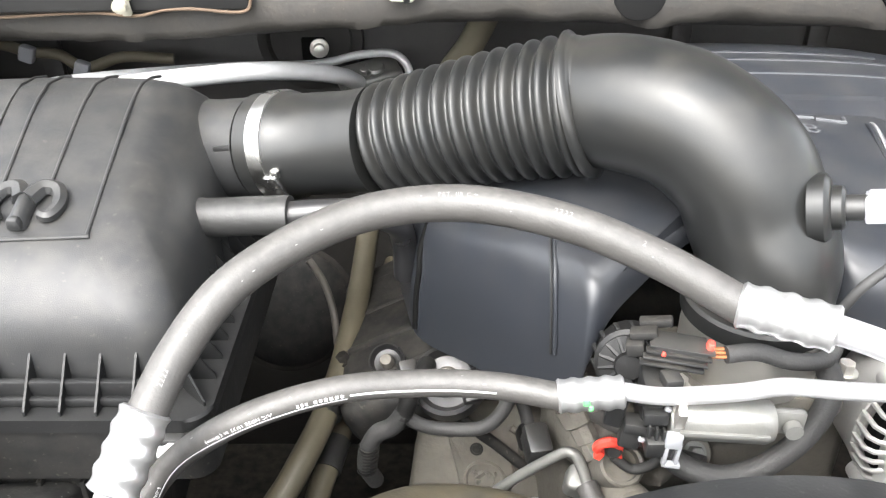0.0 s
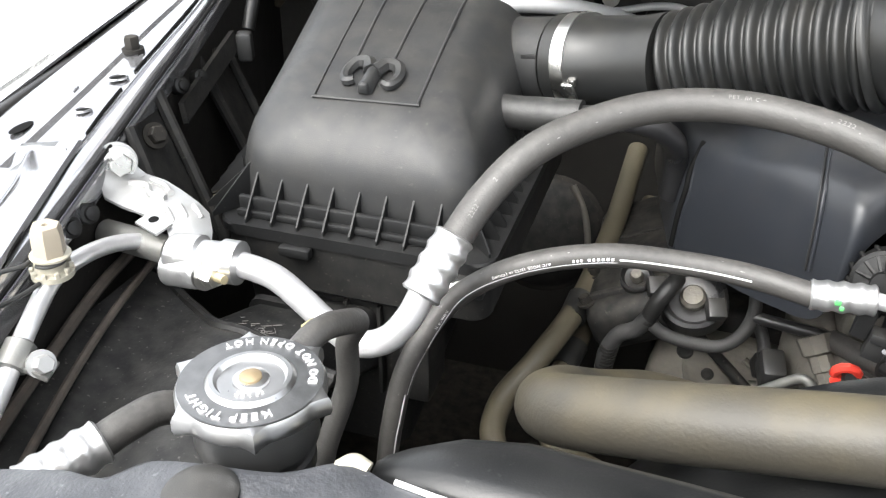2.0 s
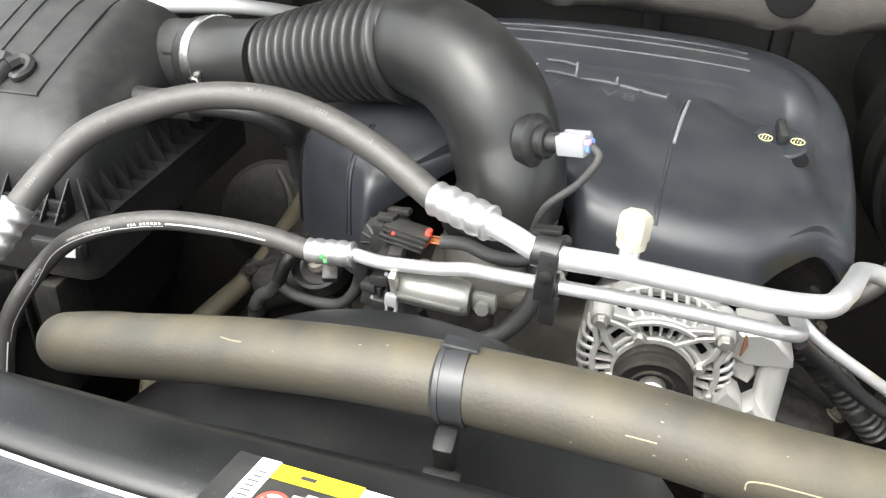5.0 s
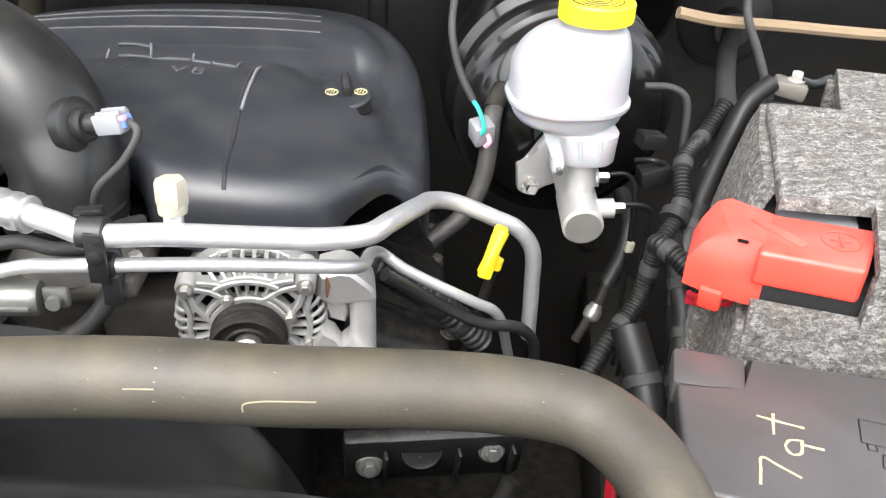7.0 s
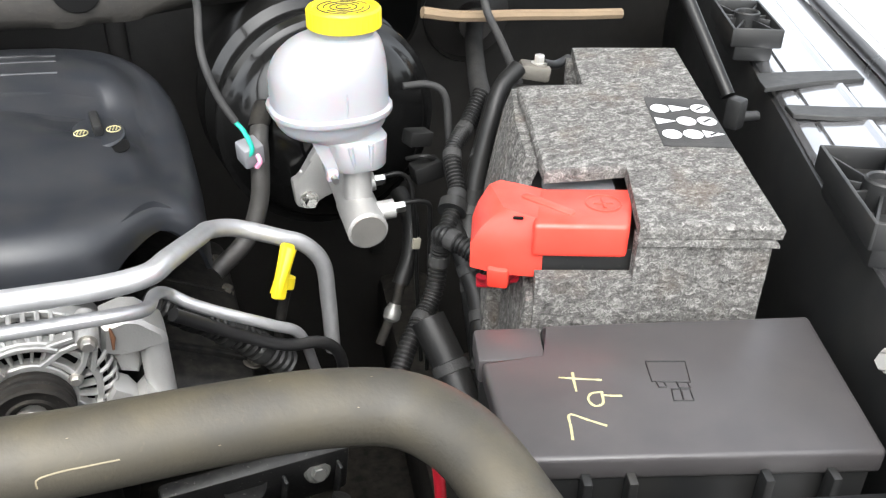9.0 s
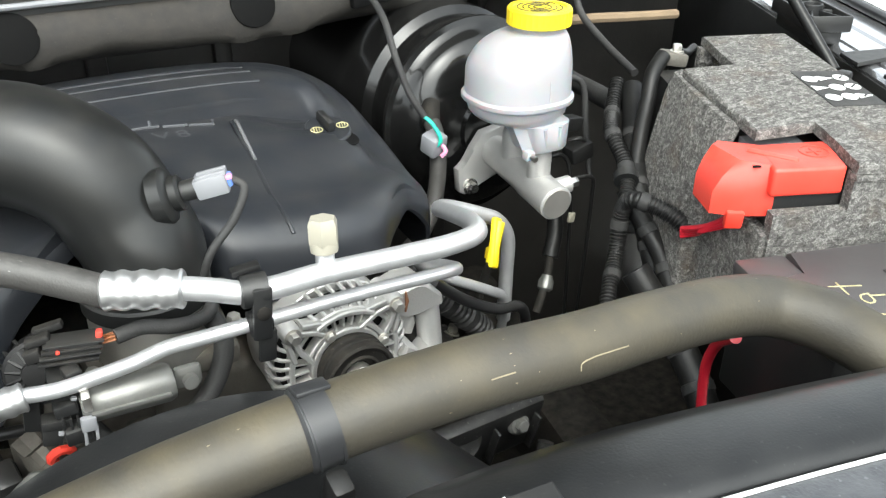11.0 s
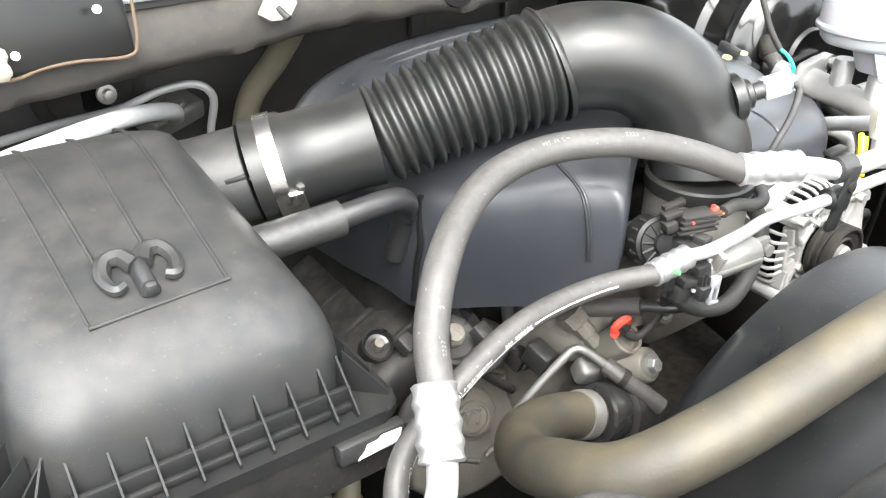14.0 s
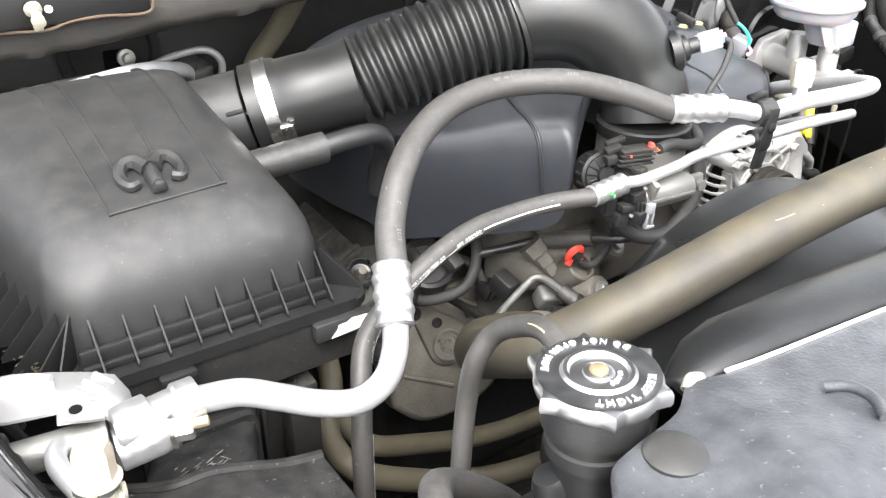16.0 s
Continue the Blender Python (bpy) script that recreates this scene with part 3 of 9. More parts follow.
for k, (A, B, C, D) in enumerate((((-0.497, 0.448, 1.222), (-0.522, 0.528, 1.222), (-0.455, 0.505, 1.085), (-0.440, 0.425, 1.085)), ((-0.565, 0.66, 1.215), (-0.60, 0.76, 1.215), (-0.535, 0.75, 1.08), (-0.52, 0.68, 1.08)))):
    g = part("gusset", quad_plate(A, B, C, D), M["grime"], left_fender, "dusty black gusset plate")
    for p, q in ((A, D), (B, C)):
        p, q = Vector(p), Vector(q)
        mid = p.lerp(q, 0.5) + Vector((0.006, -0.004, 0.004))
        part("gusset_flange", rod(bmesh.new(), p + Vector((0.006, -0.004, 0.004)), q + Vector((0.006, -0.004, 0.004)), 0.006, 8), M["grime"], g)
    bm = bmesh.new()
    c = Vector(A).lerp(Vector(B), 0.45).lerp(Vector(D).lerp(Vector(C), 0.45), 0.16)
    hexbolt(bm, c + Vector((0.006, -0.002, 0.003)), (0.85, -0.25, 0.45), 0.0085, 0.008)
    part("gusset_bolt", bm, M["dirt"], g)
part("brace", quad_plate((-0.520, 0.560, 1.20), (-0.515, 0.556, 1.18), (-0.548, 0.72, 1.20), (-0.552, 0.722, 1.222), 0.006), M["grime"], left_fender, "dusty diagonal brace")
for at in ((-0.530, 0.62, 1.205), (-0.520, 0.57, 1.215), (-0.466, 0.348, 1.196), (-0.462, 0.322, 1.198)):
    bm = bmesh.new()
    lathe(bm, [(0.0085, -0.012), (0.0085, 0.002), (0.0060, 0.003), (0.0055, 0.006), (0.002, 0.007)], at, (0.85, -0.25, 0.3), 12)
    part("push_clip", bm, M["conduit"], left_fender)

# right flange: tape strips and black plastic posts
for outline in ([(1.166, 0.540), (1.150, 0.512), (1.142, 0.496), (1.216, 0.492), (1.270, 0.480), (1.284, 0.506), (1.232, 0.522)], [(1.128, 0.450), (1.117, 0.426), (1.153, 0.404), (1.215, 0.380), (1.228, 0.402), (1.171, 0.426)]):
    part("tape_strip", prism(bmesh.new(), outline, 1.2520, 1.2575, 0.0008, 1), M["sleeve"], right_fender, "strip of dull grey-black cloth tape")


def plastic_post(x, y, z):
    """A webbed bump stop: open box, round boss and webs that run from the boss to the walls."""
    p = thing("bumper_post", (x, y, z - 0.035), "black plastic ribbed bump stop on the fender rail", "bump stop", "fender bump stops")
    turn = 61.4
    m = pose(x, y, z, 0, 0, turn)
    L, W = 0.134, 0.056
    part("base", box(bmesh.new(), m @ Vector((0, 0, -0.026)), (L - 0.012, W - 0.010, 0.022), (0, 0, turn), 0.004), M["plastic"], p)
    part("floor", box(bmesh.new(), m @ Vector((0, 0, -0.016)), (L, W, 0.004), (0, 0, turn), 0.001), M["plastic"], p)
    for u, v, a, b in ((L / 2, 0, 0.0035, W), (-L / 2, 0, 0.0035, W), (0, W / 2, L + 0.0035, 0.0035), (0, -W / 2, L + 0.0035, 0.0035)):
        part("rim", box(bmesh.new(), m @ Vector((u, v, -0.006)), (a, b, 0.022), (0, 0, turn), 0.0012), M["plastic"], p)
    for k in range(8):
        a = radians(22.5 + 45 * k)
        c, d = math.cos(a), math.sin(a)
        reach = min((L / 2) / max(1e-6, abs(c)), (W / 2) / max(1e-6, abs(d)))
        mid = (reach + 0.014) / 2
        part("web", box(bmesh.new(), m @ Vector((c * mid, d * mid, -0.007)), (max(0.004, reach - 0.013), 0.0025, 0.016), (0, 0, turn + math.degrees(a)), 0.0006), M["plastic"], p)
    part("boss", lathe(bmesh.new(), [(0.0165, -0.016), (0.0155, 0.007), (0.0140, 0.0085), (0.0125, 0.007), (0.0120, 0.002), (0.002, 0.002)], m @ Vector((0, 0, 0)), (0, 0, 1), 24), M["plastic"], p)


plastic_post(1.236, 0.646, 1.286)
plastic_post(1.0135, 0.226, 1.286)
solo("rail_bolt", hexbolt(bmesh.new(), (0.932, 0.118, 1.222), (-0.9, -0.1, 0.3), 0.0070, 0.012), M["dullalu"], (0.932, 0.118, 1.222), "light zinc hex bolt on the fender wall", "bolt")

# dark plastic liner between battery and right fender
rows = []
for y in (0.02, 0.15, 0.30, 0.45, 0.60, 0.80, 1.00, 1.15, 1.172):
    x = along(RF_IN, y)
    rows.append([(x - 0.003, y, 1.24), (x - 0.010, y, 1.22), (x - 0.016, y, 1.12), (x - 0.020, y, 0.75)])
solo("side_liner", sheet(bmesh.new(), rows, 0.004, (1, 0, 0)), M["plastic"], (0.95, 0.3, 0.75), "smooth black plastic liner beside the battery", "liner", kind="structure")

# cowl panel
COWL_X = [-0.80, -0.45, -0.30, -0.20, -0.08, 0.05, 0.20, 0.37, 0.52, 0.60, 0.66, 0.80, 1.00, 1.20, 1.45]
COWL_Z = [1.275, 1.278, 1.281, 1.285, 1.295, 1.299, 1.297, 1.294, 1.294, 1.300, 1.302, 1.305, 1.305, 1.30, 1.30]
rows = []
path = spline([(x, 0.0, z) for x, z in zip(COWL_X, COWL_Z)], 14)
for p in path:
    y0 = 0.875 + 0.02 * max(0, p.x - 0.2) ** 2
    lip = 0.003 * math.sin(p.x * 23.0) + 0.009 * noise.noise(Vector((p.x * 26, 1.7, 0.4)))
    rows.append([(p.x, y0 + 0.018, p.z - 0.006), (p.x, y0 + 0.004, p.z + lip), (p.x, y0, p.z + 0.010 + lip), (p.x, y0 + 0.006, p.z + 0.032), (p.x, y0 + 0.015, p.z + 0.048), (p.x, y0 + 0.022, 1.352)])
cowl = thing("cowl_panel", (0.2, 0.88, 1.29), "dusty brown-grey plastic cowl edge over the firewall", "cowl", kind="structure")
part("front_face", sheet(bmesh.new(), rows, 0.005, (0, 1, 0.2)), M["cowl"], cowl, angle=60)
rows = []
for p in path:
    y0 = 0.875 + 0.02 * max(0, p.x - 0.2) ** 2
    rows.append([(p.x, y0 + 0.016, 1.352), (p.x, y0 + 0.02, 1.357), (p.x, y0 + 0.05, 1.350), (p.x, y0 + 0.07, 1.362), (p.x, y0 + 0.13, 1.366), (p.x, y0 + 0.35, 1.385)])
part("top_tray", sheet(bmesh.new(), rows, 0.005), M["plastic"], cowl, "black plastic cowl tray with a pale bead")
part("edge_bead", sweep(bmesh.new(), [Vector((p.x, 0.886 + 0.02 * max(0, p.x - 0.2) ** 2, 1.3585)) for p in path], 0.0035, 8), M["grey"], cowl, "thin pale edge bead")
for x, z in ((0.201, 1.324), (0.475, 1.330)):
    y = 0.8795 + 0.02 * max(0, x - 0.2) ** 2
    part("drain_hole", lathe(bmesh.new(), [(0.028, 0), (0.028, 0.006), (0.026, 0.007)], (x, y + 0.007, z), (0, -1, 0.35), 28), M["dark"], cowl, "dark round drain plug")
# black metal plate with a brown foam edge at the left of the cowl
bm = bmesh.new()
box(bm, (-0.375, 0.868, 1.348), (0.36, 0.010, 0.075), (-12, 0, 3), 0.003)
left_plate = solo("cowl_plate", bm, M["blacksteel"], (-0.40, 0.868, 1.31), "glossy black steel plate with pale clip on the cowl", "plate")
edge = [(-0.56, 0.858, 1.300), (-0.45, 0.861, 1.306), (-0.353, 0.862, 1.3105), (-0.308, 0.862, 1.3075), (-0.284, 0.862, 1.313), (-0.255, 0.862, 1.3145), (-0.198, 0.862, 1.313), (-0.193, 0.862, 1.324), (-0.190, 0.868, 1.385)]
part("foam_edge", tube(edge, 0.0017, 8, 6), M["foamedge"], left_plate, "frayed brown foam edging")
for x, z in ((-0.303, 1.329), (-0.225, 1.360)):
    part("plate_hole", lathe(bmesh.new(), [(0.004, 0), (0.004, 0.004)], (x, 0.8615, z), (0, -1, 0.2), 12), M["white"], left_plate)
bm = bmesh.new()
lathe(bm, [(0.009, 0), (0.009, 0.004), (0.004, 0.005), (0.004, 0.018), (0.007, 0.02), (0.007, 0.026), (0.003, 0.027)], (-0.318, 0.861, 1.332), (0, -0.9, -0.4), 12)
box(bm, (-0.317, 0.853, 1.320), (0.010, 0.006, 0.022), (20, 0, 0), 0.002)
solo("wire_clip", bm, M["offwhite"], (-0.318, 0.86, 1.322), "translucent white push clip on the black plate", "clip")
# white push pin tag on the cowl
bm = bmesh.new()
prism(bm, [(-0.0235, -0.004), (-0.010, 0.013), (0.011, 0.014), (0.0235, 0.002), (0.010, -0.0145), (-0.011, -0.0135)], 0, 0.004, 0.001, 1, pose(-0.041, 0.869, 1.334, 72, 0, 0))
tag = solo("push_pin", bm, M["offwhite"], (-0.041, 0.869, 1.32), "square white plastic push pin on the cowl", "fastener")
bm = bmesh.new()
rod(bm, (-0.041, 0.866, 1.334), (-0.036, 0.852, 1.325), 0.0035, 10)
part("stem", bm, M["plastic"], tag)
# pale foam strip at the right of the cowl
solo("foam_strip", tube([(0.90, 0.89, 1.262), (0.95, 0.89, 1.252), (1.05, 0.89, 1.244), (1.14, 0.89, 1.236), (1.22, 0.89, 1.230)], 0.008, 8, 6), M["foam"], (1.05, 0.89, 1.24), "frayed tan foam strip under the cowl", "foam strip")
# cut notch at the right with pale edge
bm = bmesh.new()
box(bm, (0.64, 0.872, 1.325), (0.075, 0.012, 0.016), (0, -5, 2), 0.002)
solo("cowl_slot", bm, M["dark"], (0.64, 0.872, 1.317), "dark slot in the cowl for the wire", "slot", kind="structure")

# open hood above, propped over the rear of the bay
hood = thing("hood", (0.25, 1.25, 1.38), "raised black hood panel above the engine bay", "hood", kind="structure")
rows = []
for k in range(9):
    f = k / 8
    rows.append([(x, 1.28 - 0.70 * f, 1.42 + 0.98 * f + 0.04 * math.sin(math.pi * f)) for x in (-0.72, -0.4, 0.0, 0.4, 0.8, 1.22)])
part("panel", sheet(bmesh.new(), rows, 0.03, (0, 0.6, 0.5)), M["paint"], hood)
part("liner", sheet(bmesh.new(), [[(x + (0.25 - x) * 0.08, y - 0.02, z - 0.012) for x, y, z in r] for r in rows[1:-1]], 0.01, (0, 0.6, 0.5)), M["tape"], hood, "black felt hood liner")
# windscreen and cabin mass behind the hood
bm = bmesh.new()
box(bm, (0.25, 1.75, 1.62), (1.7, 0.02, 0.75), (-52, 0, 0), 0.004)
solo("windscreen", bm, M["glass"], (0.25, 1.75, 1.3), "dark windscreen behind the raised hood", "windscreen", kind="structure")
bm = bmesh.new()
box(bm, (0.25, 2.6, 1.0), (1.9, 2.0, 1.3), bevel=0.06)
solo("cabin", bm, M["paint"], (0.25, 2.6, 0.35), "black truck cabin behind the bay", "cabin", kind="structure")

# gas struts
def strut(a, b, label):
    s = thing("hood_strut", a, label, "gas strut", "hood struts")
    a, b = Vector(a), Vector(b)
    d = (b - a).normalized()
    part("cylinder", rod(bmesh.new(), a + d * 0.02, a + d * 0.25, 0.0075), M["blacksteel"], s)
    part("piston_rod", rod(bmesh.new(), a + d * 0.25, b, 0.004), M["steel"], s)
    bm = bmesh.new()
    box(bm, a, (0.018, 0.018, 0.034), (0, 0, 20), 0.004)
    rod(bm, a + Vector((0, 0, -0.005)), a + Vector((-0.03 if a.x < 0 else 0.03, 0, -0.008)), 0.006)
    part("ball_socket", bm, M["plastic"], s)


strut((-0.535, 0.725, 1.205), (-0.50, 1.02, 1.77), "black gas strut with grey socket on the black apron")
strut((1.092, 0.480, 1.242), (1.06, 1.02, 1.77), "black gas strut with grey socket beside the battery")

# ---- radiator support and fan shroud ----
EDGE = [(-0.80, 0.02), (-0.55, 0.03), (-0.40, 0.05), (-0.30, 0.068), (-0.255, 0.073), (-0.235, 0.072), (-0.222, 0.086), (-0.20, 0.092), (-0.165, 0.098), (-0.140, 0.112), (-0.117, 0.106), (0.012, 0.094), (0.10, 0.085), (0.20, 0.079), (0.30, 0.070), (0.407, 0.050), (0.55, 0.015), (0.75, -0.045), (1.0, -0.13)]
EPATH = spline([(x, y, 0) for x, y in EDGE], 5)


def edge_y(x):
    for p, q in zip(EPATH, EPATH[1:]):
        if p.x <= x <= q.x:
            return p.y + (q.y - p.y) * (x - p.x) / max(1e-6, q.x - p.x)
    return EPATH[-1].y


rows = []
for p in EPATH:
    lift = 0.004 * math.sin(p.x * 31) + 0.003 * math.sin(p.x * 12 + 1)
    fall = 0.02 * max(0.0, min(1.0, (-0.24 - p.x) / 0.1))
    prof = [(-0.002, 1.250), (0.0, 1.2575), (-0.004, 1.2590), (-0.02, 1.258), (-0.045, 1.262 + lift), (-0.08, 1.268 + lift), (-0.12, 1.264), (-0.16, 1.258 + lift), (-0.24, 1.250), (-0.36, 1.235), (-0.42, 1.16), (-0.43, 0.7)]
    rows.append([(p.x, p.y + dy, z - fall * (1 if k < 5 else 0.4)) for k, (dy, z) in enumerate(prof)])
support = thing("radiator_support", (0.0, 0.0, 0.7), "satin grey plastic radiator support cover with moulded dips", "radiator cover", kind="structure")
part("cover_sheet", sheet(bmesh.new(), rows, 0.003, (0, 0, -1)), M["support"], support, angle=70)
part("edge_lip", sweep(bmesh.new(), [Vector((p.x, p.y + 0.001, 1.2585)) for p in EPATH if -0.118 < p.x < 0.9], 0.0013, 8), M["white"], support, "thin white strip along the edge")
for x, y, r in ((-0.190, 0.076, 0.016), (-0.35, 0.03, 0.015)):
    part("push_rivet", lathe(bmesh.new(), [(r, 0), (r, 0.002), (r * 0.75, 0.0045), (r * 0.1, 0.005)], (x, y, 1.258), (0, 0, 1), 28), M["plastic"], support, "round black push rivet")
# curved raised bead shaped as the highlight on the edge of a dip in the cover
bead = [(-0.088, 0.066, 1.262), (-0.082, 0.056, 1.266), (-0.083, 0.043, 1.268), (-0.092, 0.030, 1.268)]
part("highlight_bead", tube(bead, 0.0032, 10, 6), M["support"], support)

shroud = thing("fan_shroud", (0.19, 0.25, 0.9), "smooth black plastic fan shroud behind the radiator", "fan shroud")
rows = []
xs = [-0.134, -0.130, -0.120, -0.10, -0.07, -0.03] + [i * 0.04 for i in range(0, 22)]
for x in xs:
    e = edge_y(x)
    f = min(1.0, max(0.05, (x + 0.136) / 0.05)) ** 0.5
    w = 0.055 + 0.030 * min(1, max(0, (x + 0.1) / 0.5))
    rows.append([(x, e + 0.004, 1.240), (x, e + 0.006, 1.240 + 0.016 * f), (x, e + 0.015, 1.240 + 0.0195 * f), (x, e + 0.3 * w, 1.240 + 0.0205 * f), (x, e + 0.62 * w * f + 0.01, 1.240 + 0.017 * f), (x, e + 0.85 * w * f + 0.01, 1.240 + 0.006 * f), (x, e + w * f + 0.01, 1.222), (x, e + w * f + 0.012, 1.13), (x, e + w * f + 0.012, 0.95)])
part("top_bar", sheet(bmesh.new(), rows, 0.004), M["shroud"], shroud, angle=70)
# ring that surrounds the fan and the slope from the bar to it
RC, RR_ = Vector((0.19, 0.335, 0.970)), 0.235
rows = []
for k in range(33):
    a = radians(-82 + 164 * k / 32)
    s, c = math.sin(a), math.cos(a)
    ring = Vector((RC.x + RR_ * s, RC.y, RC.z + RR_ * c))
    fx = RC.x + 0.34 * s
    front = Vector((fx, edge_y(fx) + 0.075, min(1.185, RC.z + 0.225 * c)))
    rows.append([ring + Vector((-0.012 * s, 0.002, -0.012 * c)), ring, ring.lerp(front, 0.10) + Vector((0.004 * s, 0, 0.004 * c)), ring.lerp(front, 0.45), ring.lerp(front, 0.8), front])
part("fan_ring", sheet(bmesh.new(), rows, 0.004), M["shroud"], shroud, angle=60)
# fan hidden inside the shroud
fan = thing("radiator_fan", (0.19, 0.29, 0.97), "black plastic radiator fan inside the shroud", "fan")
part("hub", lathe(bmesh.new(), [(0.06, 0), (0.06, 0.04), (0.04, 0.05), (0.01, 0.05)], (0.19, 0.27, 0.97), (0, 1, 0), 28), M["dirt"], fan)
for k in range(9):
    a = 2 * math.pi * k / 9
    c = Vector((0.19 + 0.135 * math.cos(a), 0.30, 0.97 + 0.135 * math.sin(a)))
    part("blade", box(bmesh.new(), c, (0.16, 0.004, 0.055), (25 * math.sin(a), -math.degrees(a), 0), 0.0015), M["plastic"], fan)
# dark radiator core in front
bm = bmesh.new()
box(bm, (0.25, 0.03, 0.85), (1.0, 0.05, 0.70), bevel=0.004)
solo("radiator", bm, M["dirt"], (0.25, 0.03, 0.5), "dark radiator core below the cover", "radiator")

# ---- air box ----
airbox = thing("air_filter_box", (-0.27, 0.60, 0.95), "black plastic air filter box with ribbed flange and raised emblem", "air box")
BX0, BX1, BY0, BY1 = -0.412, -0.160, 0.437, 0.800


def skew(p):
    """The box widens to the back along the fender side."""
    f = (BX1 - p.x) / (BX1 - BX0)
    return Vector((p.x - 0.20 * max(0.0, p.y - BY0) * max(0.0, f), p.y, p.z))


def rr_ring(x0, x1, y0, y1, r, z, n=7):
    return [skew(Vector(((x0 + x1) / 2 + px, (y0 + y1) / 2 + py, z))) for px, py in rounded_rect(x1 - x0, y1 - y0, r, n)]


def lid_z(y):
    """Height of the sloping top of the lid."""
    rise = 1.2205 + 0.335 * (y - BY0)
    crest = 1.300 - 0.9 * max(0.0, y - 0.68) ** 1.5
    k = 0.006
    return -k * math.log(math.exp(-rise / k) + math.exp(-crest / k))


def lid_ring(front, side, back, r, up):
    ring = rr_ring(BX0 + 0.010 + side, BX1 - 0.022 - side, BY0 + 0.029 + front, BY1 - 0.02 - back, r, 0)
    for p in ring:
        p.z = 1.150 + (lid_z(p.y) - 1.150) * up
    return ring


rings = [lid_ring(0, 0, 0, 0.030, 0.0), lid_ring(0.002, 0.002, 0.002, 0.030, 0.22), lid_ring(0.003, 0.003, 0.003, 0.030, 0.42)]
for k in range(1, 10):
    a = radians(90 * k / 9)
    c = 1 - math.cos(a)
    rings.append(lid_ring(0.004 + 0.050 * c, 0.004 + 0.046 * c, 0.004 + 0.05 * c, 0.030 + 0.020 * c, 0.42 + 0.58 * math.sin(a) ** 0.92))
for f in (0.35, 0.7, 0.98):
    rings.append(lid_ring(0.054 + 0.09 * f, 0.050 + 0.052 * f, 0.054 + 0.09 * f, 0.05 * (1 - f) + 0.004, 1.0))
lid = part("lid", loft(bmesh.new(), rings), M["lid"], airbox, "rounded satin black lid", angle=60)


# raised panel with ribs on the lid
for x, y0, r in ((-0.346, 0.516, 0.0010), (-0.3235, 0.560, 0.0015), (-0.290, 0.562, 0.0015), (-0.251, 0.519, 0.0015)):
    bm = bmesh.new()
    sweep(bm, [Vector((x - (0.004 if x > -0.3 else 0.010) * (y - 0.514) / 0.16, y, lid_z(y) + 0.0004)) for y in (y0, 0.575, 0.60, 0.64, 0.665, 0.690, 0.72, 0.745)], r, 8)
    part("rib", bm, M["lid"], lid)
bm = bmesh.new()
rod(bm, (-0.347, 0.514, lid_z(0.514) + 0.0006), (-0.249, 0.519, lid_z(0.519) + 0.0006), 0.0016, 8)
part("panel_edge", bm, M["lid"], lid)
# emblem: two curled horns over a wedge, as plain shapes
bm = bmesh.new()
EX, EY = -0.302, 0.543
ez = lid_z(EY) + 0.003
for s in (-1, 1):
    curl = [(EX + s * 0.002, EY + 0.004, ez + 0.004), (EX + s * 0.009, EY + 0.016, ez + 0.007), (EX + s * 0.019, EY + 0.016, ez + 0.006), (EX + s * 0.0245, EY + 0.003, ez + 0.001), (EX + s * 0.020, EY - 0.010, ez - 0.002), (EX + s * 0.014, EY - 0.008, ez - 0.001)]
    path = spline(curl, 6)
    sweep(bm, path, [0.0075 - 0.0035 * k / (len(path) - 1) for k in range(len(path))], 7)
box(bm, (EX, EY - 0.004, ez + 0.001), (0.016, 0.036, 0.011), (18, 0, 0), 0.003, 2, (0.45, 0.8))
box(bm, (EX, EY - 0.019, ez - 0.002), (0.012, 0.010, 0.010), (18, 0, 0), 0.003, 2, (0.7, 0.7))
part("emblem", bm, M["lid"], lid, "raised black moulded emblem")
# flange and its gusset ribs
bm = bmesh.new()
prism(bm, [(p.x, p.y) for p in rr_ring(BX0, BX1, BY0, BY1, 0.018, 0)], 1.140, 1.151, 0.002, 1)
flange = part("flange", bm, M["moulding"], airbox)


def gusset(bm, base, out, h, w):
    """A thin triangular rib standing on the flange."""
    b = skew(Vector(base))
    o = Vector(out).normalized()
    side = Vector((-o.y, o.x, 0)) * 0.0008
    tri_ = [b - o * 0.004, b + o * w, b + o * w + Vector((0, 0, 0.004)), b - o * 0.004 + Vector((0, 0, h))]
    loft(bm, [[p - side for p in tri_], [p + side for p in tri_]])


for x in [-0.1955] + [-0.2115 - 0.0240 * k for k in range(8)]:
    bm = bmesh.new()
    gusset(bm, (x, BY0 + 0.031, 1.151), (0, -1, 0), 0.036, 0.027)
    part("gusset_rib", bm, M["moulding"], flange)
for k in range(14):
    for x, o in ((BX0 + 0.012, -1), (BX1 - 0.020, 1)):
        bm = bmesh.new()
        gusset(bm, (x, BY0 + 0.045 + k * 0.023, 1.151), (o, 0, 0), 0.036 if o > 0 else 0.044, 0.016 if o > 0 else 0.034)
        part("gusset_rib", bm, M["moulding"], flange)
bm = bmesh.new()
gusset(bm, (BX1 - 0.026, BY0 + 0.036, 1.151), (0.7, -0.7, 0), 0.036, 0.030)
part("gusset_rib", bm, M["moulding"], flange)
for a in (28, 58):
    bm = bmesh.new()
    gusset(bm, (BX0 + 0.022, BY0 + 0.040, 1.151), (-math.cos(radians(a)), -math.sin(radians(a)), 0), 0.042, 0.040)
    part("gusset_rib", bm, M["moulding"], flange)
